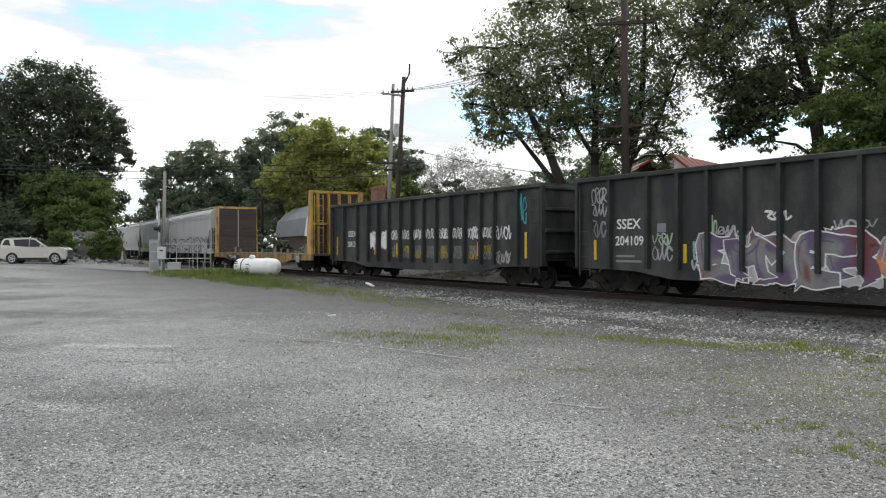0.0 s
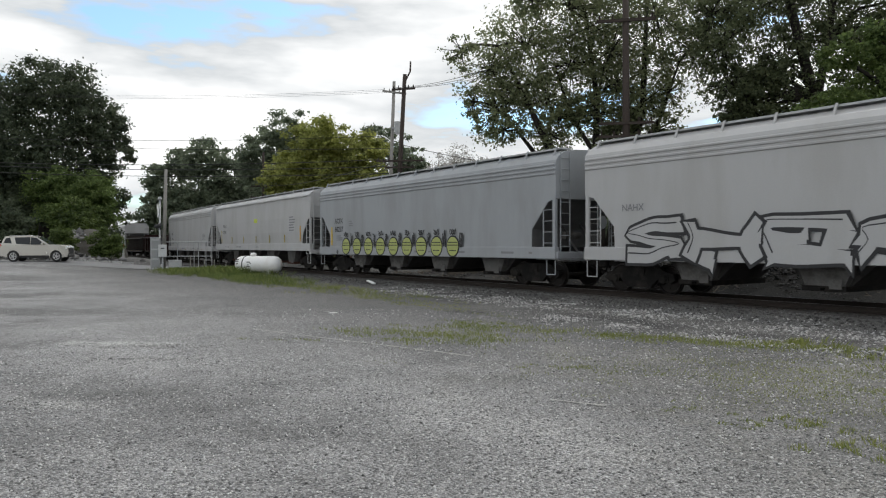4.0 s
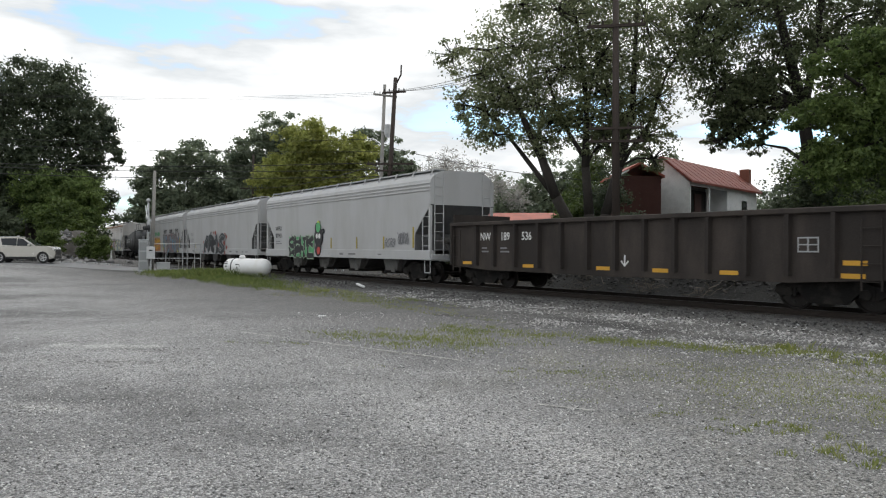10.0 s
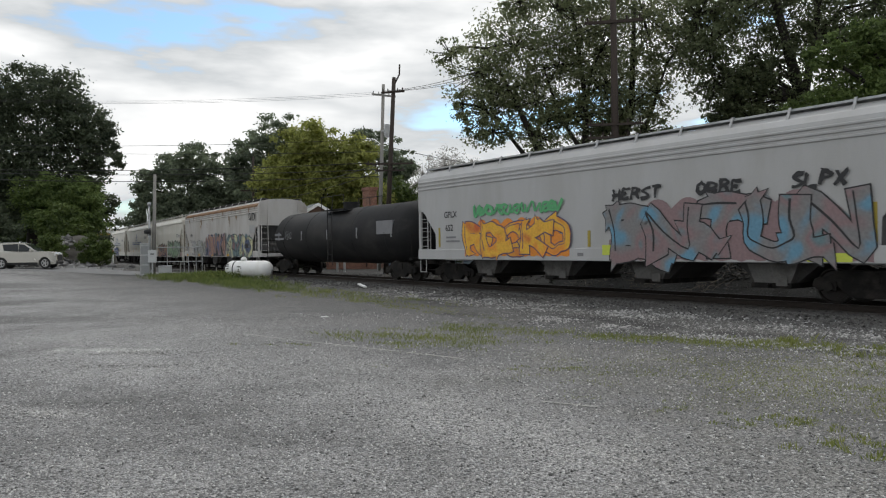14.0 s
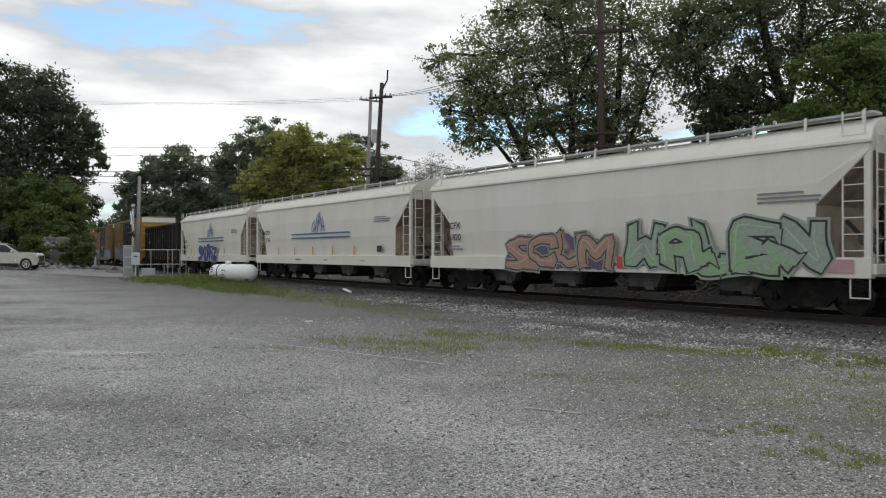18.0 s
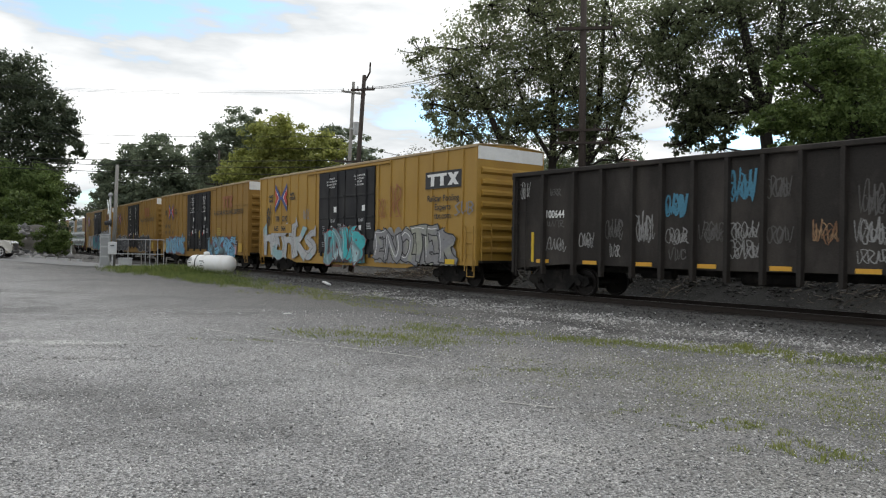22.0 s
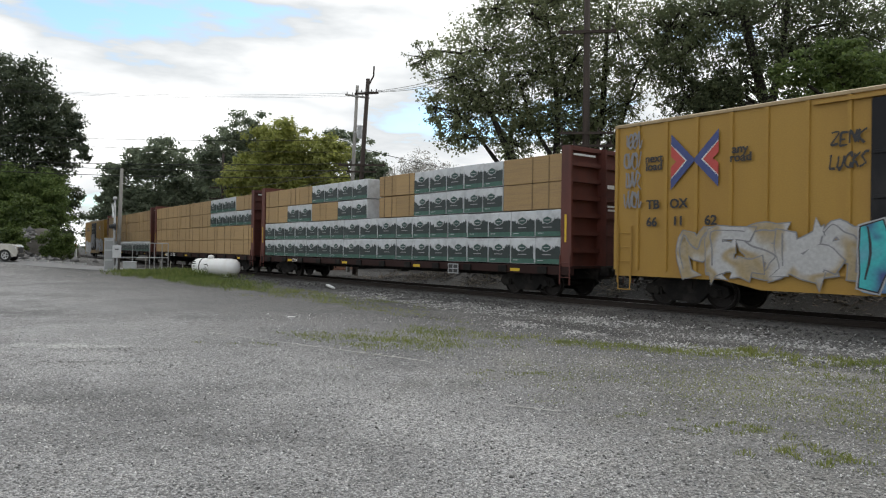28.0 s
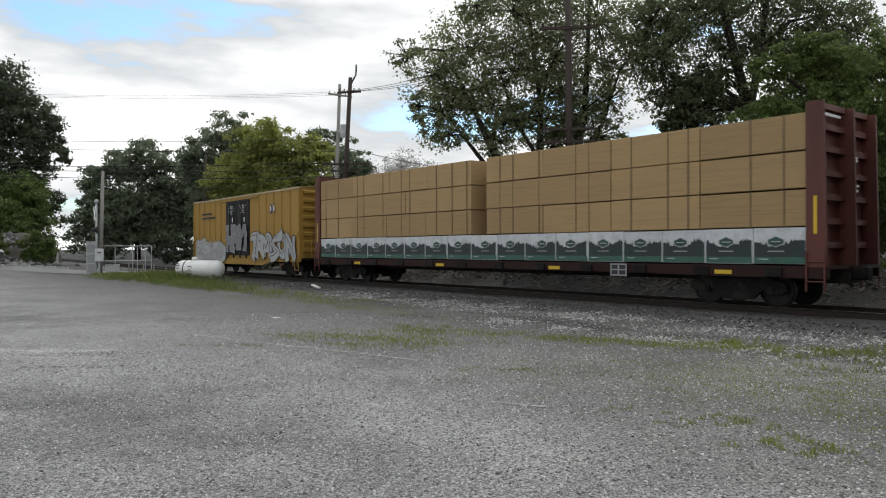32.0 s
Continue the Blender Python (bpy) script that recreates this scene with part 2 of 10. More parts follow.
LUM_RED = surface("oxide_red_lumber_car_paint", (0.105, 0.028, 0.019), 0.65, 0, 30, 1.0, 0.25, 0.08, second=(0.065, 0.022, 0.017), stretch=(1, 1, 0.4))
CARDBOARD = surface("tan_lumber_wrap", (0.375, 0.25, 0.114), 0.8, 0, 60, 3, 0.3, 0.1, per_piece=0.1, second=(0.265, 0.18, 0.093), stretch=(0.25, 1, 9))
WRAP_WHITE = surface("white_lumber_wrap", (0.54, 0.56, 0.575), 0.4, 0, 12, 4, 0.08, 0.4, per_piece=0.05)
WRAP_GREEN = surface("green_lumber_wrap", (0.03, 0.105, 0.075), 0.45, 0, 12, 4, 0.12, 0.3)
WRAP_DARK = surface("dark_green_wrap_print", (0.014, 0.026, 0.025), 0.5, 0, 12, 4, 0.15, 0.2)
DECK_WOOD = surface("weathered_dark_deck_wood", (0.075, 0.06, 0.05), 0.85, 0, 50, 3, 0.3, 0.3, stretch=(0.3, 3, 1))
TANK_BLACK = surface("dull_black_tank_paint", (0.016, 0.016, 0.017), 0.6, 0, 30, 0.8, 0.3, 0.05, second=(0.035, 0.033, 0.032), stretch=(0.5, 1, 1), sheen=0.18)
BLACK = paint("black_lettering", (0.02, 0.02, 0.022))
NAVY = paint("navy_spray_paint", (0.045, 0.065, 0.20))
EMBLEM_BLUE = paint("steel_blue_print", (0.075, 0.125, 0.26))
WHITE = paint("white_lettering", (0.72, 0.72, 0.70))
SILVER = paint("silver_spray_paint", (0.34, 0.345, 0.35), 0.45, 0.2)
YELLOW = paint("reflective_yellow_strip", (0.60, 0.40, 0.02))
OLIVE = paint("dull_yellow_strip", (0.36, 0.28, 0.04))
CYAN = paint("turquoise_spray_paint", (0.04, 0.38, 0.40))
BLUE = paint("light_blue_spray_paint", (0.16, 0.36, 0.52))
RED = paint("red_spray_paint", (0.45, 0.06, 0.05))
MAROON = paint("dull_red_brown_print", (0.26, 0.09, 0.035))
ORANGE = paint("orange_spray_paint", (0.75, 0.26, 0.03))
PINK = paint("dusty_pink_spray_paint", (0.45, 0.27, 0.28))
GREEN = paint("green_spray_paint", (0.10, 0.38, 0.16))
PALE_GREEN = paint("pale_green_spray_paint", (0.36, 0.46, 0.34))
LIME = paint("lime_spray_paint", (0.55, 0.62, 0.08))
TEAL = paint("grey_teal_spray_paint", (0.22, 0.36, 0.38))
GRAPHITE = paint("grey_spray_paint", (0.20, 0.20, 0.21))
BARK = surface("dark_grey_bark", (0.03025, 0.0253, 0.0209), 0.95, 0, 14, 3, 0.4, 0.9, stretch=(1, 1, 0.2))
PALE_BARK = surface("pale_bare_twigs", (0.42, 0.40, 0.37), 0.9, 0, 14, 3, 0.2, 0.4)
POLE_WOOD = surface("weathered_pole_wood", (0.045, 0.033, 0.027), 0.9, 0, 25, 4, 0.3, 0.5, stretch=(1, 1, 0.1))
POLE_GREY = surface("grey_pole_wood", (0.26, 0.25, 0.23), 0.9, 0, 25, 4, 0.2, 0.4, stretch=(1, 1, 0.1))
WIRE = surface("black_cable", (0.02, 0.02, 0.02), 0.7, 0, 10, 1, 0.1, 0)
BRICK = surface("red_brown_brick", (0.20, 0.075, 0.05), 0.9, 0, 12, 2, 0.3, 0.3)
SIDING = surface("dull_white_siding", (0.798, 0.8113, 0.798), 0.7, 0, 20, 1, 0.1, 0.05)
RED_ROOF = surface("faded_red_metal_roof", (0.35, 0.080, 0.046), 0.6, 0, 20, 1.5, 0.18, 0.05, second=(0.25, 0.072, 0.05))
DEEP_ROOF = surface("dull_brick_red_metal_roof", (0.20, 0.048, 0.03), 0.65, 0, 20, 1.5, 0.25, 0.05, second=(0.145, 0.04, 0.028))
GREY_ROOF = surface("dull_grey_metal_roof", (0.17, 0.18, 0.19), 0.5, 0.2, 20, 1.5, 0.15, 0.05)
SIGN_GREEN = surface("green_sign_face", (0.02, 0.22, 0.11), 0.5, 0, 20, 1, 0.08, 0)
SLATE = surface("dark_slate_spray_paint", (0.035, 0.041, 0.046), 0.6, 0, 20, 2, 0.25, 0.02)
GLASS = surface("dark_window_glass", (0.02, 0.024, 0.028), 0.1, 0, 4, 1, 0.1, 0, sheen=0.3)
DARK_IN = surface("dark_interior", (0.02, 0.018, 0.016), 0.9, 0, 10, 1, 0.2, 0)
CAR_PAINT = surface("champagne_silver_car_paint", (0.46, 0.445, 0.405), 0.24, 0.6, 60, 1, 0.015, 0, second=(0.445, 0.43, 0.39))
RUBBER = surface("black_rubber", (0.02, 0.02, 0.02), 0.85, 0, 40, 4, 0.2, 0.1)
RIM = surface("silver_alloy_rim", (0.5, 0.5, 0.5), 0.35, 0.8, 30, 4, 0.1, 0)
PROPANE = surface("white_tank_enamel", (0.78, 0.78, 0.77), 0.4, 0, 30, 2, 0.05, 0.02, second=(0.70, 0.69, 0.66))
LEAF_DARK = leaf_material("dark_green_leaves", (0.042, 0.058, 0.038), (0.115, 0.14, 0.082), 0.48)
LEAF_MID = leaf_material("green_leaves", (0.04, 0.065, 0.018), (0.12, 0.165, 0.04))
LEAF_YELLOW = leaf_material("yellow_green_leaves", (0.16, 0.182, 0.055), (0.41, 0.43, 0.125), 0.62)
LEAF_GREY = leaf_material("grey_green_leaves", (0.105, 0.133, 0.092), (0.265, 0.31, 0.205), 0.6)
LEAF_NEAR = leaf_material("small_dull_green_leaves", (0.118, 0.142, 0.075), (0.262, 0.29, 0.155), 0.6)
LEAF_DEEP = leaf_material("deep_green_leaves", (0.065, 0.082, 0.046), (0.19, 0.22, 0.115), 0.58)
LEAF_BRIGHT = leaf_material("bright_green_leaves", (0.056, 0.09, 0.031), (0.20, 0.268, 0.085), 0.54)
LEAF_PALE = leaf_material("pale_thin_leaves", (0.26, 0.25, 0.23), (0.5, 0.49, 0.45), 0.5)
GRASS_MAT = leaf_material("green_grass", (0.075, 0.115, 0.03), (0.20, 0.235, 0.075), 0.5)
GRASS_DRY = leaf_material("yellow_green_weeds", (0.13, 0.175, 0.045), (0.29, 0.31, 0.10), 0.5)
DULL_RED = paint("dull_red_spray_paint", (0.16, 0.045, 0.05))
DULL_PURPLE = paint("dull_purple_spray_paint", (0.10, 0.075, 0.14))
DULL_BLUE = paint("dull_blue_spray_paint", (0.09, 0.12, 0.22))
DULL_LIME = paint("dull_lime_spray_paint", (0.40, 0.44, 0.14))
HOP_SOFT = paint("soft_grey_spray_paint", (0.40, 0.40, 0.40), 0.6, 0.18)
DEEP_YELLOW = paint("deep_yellow_spray_paint", (0.75, 0.42, 0.04))
RED_ORANGE = paint("red_orange_spray_paint", (0.55, 0.12, 0.03))
PALE_TEAL = paint("pale_teal_spray_paint", (0.34, 0.50, 0.52))
DUST_ROSE = paint("dusty_rose_spray_paint", (0.36, 0.19, 0.22))
PALE_YELLOW = paint("pale_yellow_spray_paint", (0.58, 0.55, 0.32))
ORANGE_YELLOW = paint("orange_yellow_strip", (0.62, 0.33, 0.03))
DULL_TEAL = paint("dull_teal_spray_paint", (0.13, 0.21, 0.23))
DUST_GREY = paint("dusty_grey_spray_paint", (0.20, 0.195, 0.195))
DULL_ROSE = paint("dull_rose_spray_paint", (0.24, 0.16, 0.165))
SOFT_BLUE = paint("soft_blue_spray_paint", (0.12, 0.27, 0.38))
LUM_SILL = surface("dark_red_brown_sill", (0.028, 0.012, 0.01), 0.7, 0, 30, 1, 0.3, 0.08, sheen=0.2)
OLIVE_GREY = paint("olive_grey_spray_paint", (0.27, 0.275, 0.22))
DULL_SAND = paint("dull_sand_spray_paint", (0.30, 0.235, 0.13))
DUST_GREEN = paint("dusty_green_spray_paint", (0.27, 0.33, 0.27))
LEAF_SPRAY = paint("soft_green_spray_paint", (0.24, 0.37, 0.21))
RUST_TAN = paint("rusty_tan_spray_paint", (0.36, 0.215, 0.155))
DOT_RED = paint("brick_red_spray_paint", (0.30, 0.065, 0.045), 0.6, 0.3)
TAG_PALE = paint("thin_pale_spray_paint", (0.25, 0.245, 0.24), 0.6, 0.3)
TAG_DIM = paint("thin_dim_spray_paint", (0.085, 0.08, 0.076), 0.6, 0.3)
TAG_BLUE = paint("thin_blue_spray_paint", (0.05, 0.19, 0.28), 0.6, 0.3)
DULL_YELLOW = paint("dull_yellow_sign", (0.42, 0.27, 0.035))

# ---- building helpers ----
def part(name, bm, material, parent=None, label="", smooth=False):
    """Links a bmesh as one mesh object under a thing or under a part."""
    me = bpy.data.meshes.new(name)
    bm.to_mesh(me)
    bm.free()
    if smooth:
        me.shade_smooth()
    me.materials.append(material)
    ob = new(name, me)
    ob.parent = parent
    if label:
        tagged(ob, label)
    return ob


def share(name, ob, parent, m=None):
    """Another piece on the same mesh."""
    o = new(name, ob.data)
    o.parent = parent
    if m is not None:
        o.matrix_basis = m
    return o


def arrays(name, verts, faces, material, parent=None):
    """A mesh from computed arrays, for leaves, blades and stones."""
    me = bpy.data.meshes.new(name)
    v, f = np.asarray(verts, dtype=np.float32), np.asarray(faces, dtype=np.int32)
    me.vertices.add(len(v))
    me.vertices.foreach_set("co", v.ravel())
    me.loops.add(f.size)
    me.loops.foreach_set("vertex_index", f.ravel())
    me.polygons.add(len(f))
    me.polygons.foreach_set("loop_start", np.arange(len(f), dtype=np.int32) * f.shape[1])
    me.update(calc_edges=True)
    me.materials.append(material)
    ob = new(name, me)
    ob.parent = parent
    return ob


def bx(bm, x0, x1, y0, y1, z0, z1, bevel=0.0):
    v = [bm.verts.new(p) for p in ((x0, y0, z0), (x1, y0, z0), (x1, y1, z0), (x0, y1, z0), (x0, y0, z1), (x1, y0, z1), (x1, y1, z1), (x0, y1, z1))]
    fs = [bm.faces.new([v[i] for i in q]) for q in ((3, 2, 1, 0), (4, 5, 6, 7), (0, 1, 5, 4), (1, 2, 6, 5), (2, 3, 7, 6), (3, 0, 4, 7))]
    if bevel:
        es = list({e for f in fs for e in f.edges})
        bmesh.ops.bevel(bm, geom=es, offset=bevel, segments=1, affect="EDGES")
    return bm


def box(x0, x1, y0, y1, z0, z1, bevel=0.0):
    return bx(bmesh.new(), x0, x1, y0, y1, z0, z1, bevel)


def rod(bm, a, b, r, r2=None, n=8):
    """A round bar from a to b, tapering to r2."""
    a, b = Vector(a), Vector(b)
    r2 = r if r2 is None else r2
    q = (b - a).to_track_quat("Z", "Y").to_matrix()
    ra, rb = [], []
    for i in range(n):
        c = q @ Vector((math.cos(2 * math.pi * i / n), math.sin(2 * math.pi * i / n), 0))
        ra.append(bm.verts.new(a + c * r))
        rb.append(bm.verts.new(b + c * r2))
    for i in range(n):
        j = (i + 1) % n
        bm.faces.new((ra[i], ra[j], rb[j], rb[i]))
    bm.faces.new(ra[::-1])
    bm.faces.new(rb)
    return bm


def prism(bm, outline, axis, a, b):
    """A flat outline (two coordinates) pushed along axis from a to b."""
    put = {"x": lambda p, t: (t, p[0], p[1]), "y": lambda p, t: (p[0], t, p[1]), "z": lambda p, t: (p[0], p[1], t)}[axis]
    va = [bm.verts.new(put(p, a)) for p in outline]
    vb = [bm.verts.new(put(p, b)) for p in outline]
    n = len(outline)
    fs = [bm.faces.new(va), bm.faces.new(vb[::-1])]
    for i in range(n):
        j = (i + 1) % n
        fs.append(bm.faces.new((va[j], va[i], vb[i], vb[j])))
    bmesh.ops.recalc_face_normals(bm, faces=fs)
    return bm


def loft(bm, rings, caps=True):
    vs = [[bm.verts.new(p) for p in r] for r in rings]
    fs = []
    n = len(rings[0])
    for a, b in zip(vs, vs[1:]):
        for i in range(n):
            j = (i + 1) % n
            fs.append(bm.faces.new((a[i], a[j], b[j], b[i])))
    if caps:
        fs += [bm.faces.new(vs[0][::-1]), bm.faces.new(vs[-1])]
    bmesh.ops.recalc_face_normals(bm, faces=fs)
    return bm


def lathe(bm, profile, axis="y", n=16, at=(0, 0, 0)):
    """Turns (radius, along) pairs about an axis."""
    rings = []
    for r, t in profile:
        ring = []
        for i in range(n):
            c, s = r * math.cos(2 * math.pi * i / n), r * math.sin(2 * math.pi * i / n)
            p = {"y": (c, t, s), "x": (t, c, s), "z": (c, s, t)}[axis]
            ring.append((p[0] + at[0], p[1] + at[1], p[2] + at[2]))
        rings.append(ring)
    return loft(bm, rings)


FONT_CACHE = {}


def glyphs(text, offset=0.0):
    """The built-in font's text as a flat mesh, 1 m high letters, centred."""
    key = (text, offset)
    if key not in FONT_CACHE:
        cu = bpy.data.curves.new("text", "FONT")
        cu.body, cu.align_x, cu.align_y, cu.size, cu.offset = text, "CENTER", "CENTER", 1.0, offset
        cu.resolution_u = 3
        ob = bpy.data.objects.new("text", cu)
        scene.collection.objects.link(ob)
        bpy.context.view_layer.update()
        me = bpy.data.meshes.new_from_object(ob.evaluated_get(bpy.context.evaluated_depsgraph_get()))
        bpy.data.objects.remove(ob)
        FONT_CACHE[key] = me
    return FONT_CACHE[key]


def lettering(text, x, z, height, material, parent, y=-1.61, name="lettering", wide=1.0, tilt=0.0):
    """Text on the side that faces the lot."""
    bm = bmesh.new()
    bm.from_mesh(glyphs(text, 0.014))
    k = height / 0.72
    m = pose(x, y, z, 90, 0, 0) @ pose(0, 0, 0, 0, 0, tilt) @ Matrix.Diagonal((k * wide, k, k, 1))
    bmesh.ops.transform(bm, matrix=m, verts=bm.verts)
    return part(name, bm, material, parent)


def bars(parent, x, z, w, h, rows, material, y=-1.61, name="stencil", seed=1):
    """Fine print as plain bars."""
    rnd = random.Random(seed)
    bm = bmesh.new()
    step = h / rows
    for i in range(rows):
        ww = w * rnd.uniform(0.65, 1.0)
        bx(bm, x - w / 2, x - w / 2 + ww, y - 0.001, y + 0.004, z + h / 2 - (i + 0.75) * step, z + h / 2 - (i + 0.3) * step)
    return part(name, bm, material, parent)


def stroke(bm, pts, thick, y):
    """A flat ribbon along (x, z) points."""
    n = len(pts)
    left, right = [], []
    for i, p in enumerate(pts):
        a, b = Vector(pts[max(0, i - 1)]), Vector(pts[min(n - 1, i + 1)])
        d = (b - a).normalized() if (b - a).length > 1e-5 else Vector((1, 0))
        k = thick / 2
        q = Vector(p) + d * (k * 0.8 if i == n - 1 else -k * 0.8 if i == 0 else 0)
        left.append(bm.verts.new((q.x - d.y * k, y, q.y + d.x * k)))
        right.append(bm.verts.new((q.x + d.y * k, y, q.y - d.x * k)))
    for i in range(n - 1):
        bm.faces.new((right[i], right[i + 1], left[i + 1], left[i]))


def scrawl(parent, x, z, w, h, material, y=-1.612, seed=1, strokes=6, thick=0.02, name="tag_scrawl"):
    """A thin sprayed tag: a few hooked and looping strokes."""
    rnd = random.Random(seed)
    bm = bmesh.new()
    line = []
    for k in range(strokes):
        cx = x - w / 2 + (k + 0.5) * w / strokes
        hw = w / strokes * 0.55
        kind = rnd.randrange(4)
        if kind == 0:
            pts = [(cx - hw, z + h * 0.4), (cx - hw * 0.3, z - h * 0.45), (cx + hw, z + h * 0.5)]
        elif kind == 1:
            pts = [(cx + hw * math.cos(a), z + h * 0.45 * math.sin(a)) for a in [0.4 + i * 0.62 for i in range(10)]]
        elif kind == 2:
            pts = [(cx - hw, z + h * 0.5), (cx + hw * 0.6, z + h * 0.35), (cx - hw * 0.5, z - h * 0.1), (cx + hw, z - h * 0.5)]
        else:
            pts = [(cx, z + h * rnd.uniform(0.4, 0.6)), (cx + hw * 0.2, z - h * rnd.uniform(0.3, 0.6)), (cx + hw * 1.2, z - h * 0.1)]
        pts = [(a + rnd.uniform(-0.1, 0.1) * hw, b + rnd.uniform(-0.08, 0.08) * h) for a, b in pts]
        line += pts
    fat_strokes(bm, [line], thick, y)
    return part(name, bm, material, parent)


# sprayed capitals as pen strokes over a grid of three columns and five rows, a to o from the top corner
PEN = dict(A="mdbfo gi", B="am abfhg hlnm", C="fcbdjnol", D="am abflnm", E="cam mo gh", G="cbdjnoih", H="am co gi", I="bn", K="am cgo", L="amo", M="mahco", N="maoc", O="bdjnlfb", P="am abfhg", R="am abfhg ho", S="cbdhlnm", T="ac bn", U="ajnlc", V="anc", W="amhoc", X="ao cm", Y="ahc hn", Z="acmo")


def pen_strokes(ch, rnd, jitter):
    """The strokes of one capital as lists of (across, up) in a unit square, shaken a little."""
    at = {}
    for k in range(15):
        at[chr(97 + k)] = (0.14 + 0.36 * (k % 3) + rnd.uniform(-jitter, jitter), 0.84 - 0.17 * (k // 3) + rnd.uniform(-jitter, jitter) * 0.6)
    runs = []
    for run in PEN[ch].split():
        pts = [at[run[0]]]
        for p, q in zip(run, run[1:]):
            bow = rnd.uniform(-1, 1) * jitter * 1.3
            dx, dy = at[q][0] - at[p][0], at[q][1] - at[p][1]
            pts += [(at[p][0] + dx * 0.5 - dy * bow * 2, at[p][1] + dy * 0.5 + dx * bow), at[q]]
        runs.append(pts)
    return runs


def flowing(run, fine=3):
    """A run of points rounded into a curve."""
    p = [Vector(v) for v in run]
    if len(p) < 3:
        return p
    out = []
    for i in range(len(p) - 1):
        a, b, c, d = p[max(i - 1, 0)], p[i], p[i + 1], p[min(i + 2, len(p) - 1)]
        for k in range(fine):
            u = k / fine
            out.append(0.5 * (2 * b + (c - a) * u + (2 * a - 5 * b + 4 * c - d) * u * u + (3 * b - a - 3 * c + d) * u ** 3))
    return out + [p[-1]]


def fat_strokes(bm, runs, thick, y, spike=None, grow=0.0):
    """Curved ribbons, broader and narrower along their way, each quad a hair in front of the one before; grow widens all."""
    k = 0
    for j, run in enumerate(runs):
        p = flowing(run)
        n = len(p)
        d = [(p[min(i + 1, n - 1)] - p[max(i - 1, 0)]).normalized() for i in range(n)]
        p[0] = p[0] - d[0] * (thick * 0.3 + grow)
        p[-1] = p[-1] + d[-1] * (thick * 0.3 + grow)
        wide = [thick / 2 * (1.0 + 0.28 * math.sin(1.7 * j + 5.2 * i / n + 3.0 * run[0][0])) + grow for i in range(n)]
        side = [Vector((-v.y, v.x)) * w for v, w in zip(d, wide)]
        skew = 0.35 * thick * math.sin(7.0 * run[0][0])
        ends = [(q - w, q + w) for q, w in zip(p, side)]
        ends[0] = (ends[0][0] - d[0] * skew, ends[0][1] + d[0] * skew)
        for (a, b), (c, e) in zip(ends, ends[1:]):
            yy = y - 0.00004 * k
            k += 1
            bm.faces.new([bm.verts.new((w.x, yy, w.y)) for w in (a, c, e, b)])
    for tip, base, half in spike or ():
        yy = y - 0.00004 * k
        k += 1
        d = Vector(tip) - Vector(base)
        nn = Vector((-d.y, d.x)).normalized() * half
        bm.faces.new([bm.verts.new((w.x, yy, w.y)) for w in (Vector(base) - nn, Vector(tip), Vector(base) + nn)])


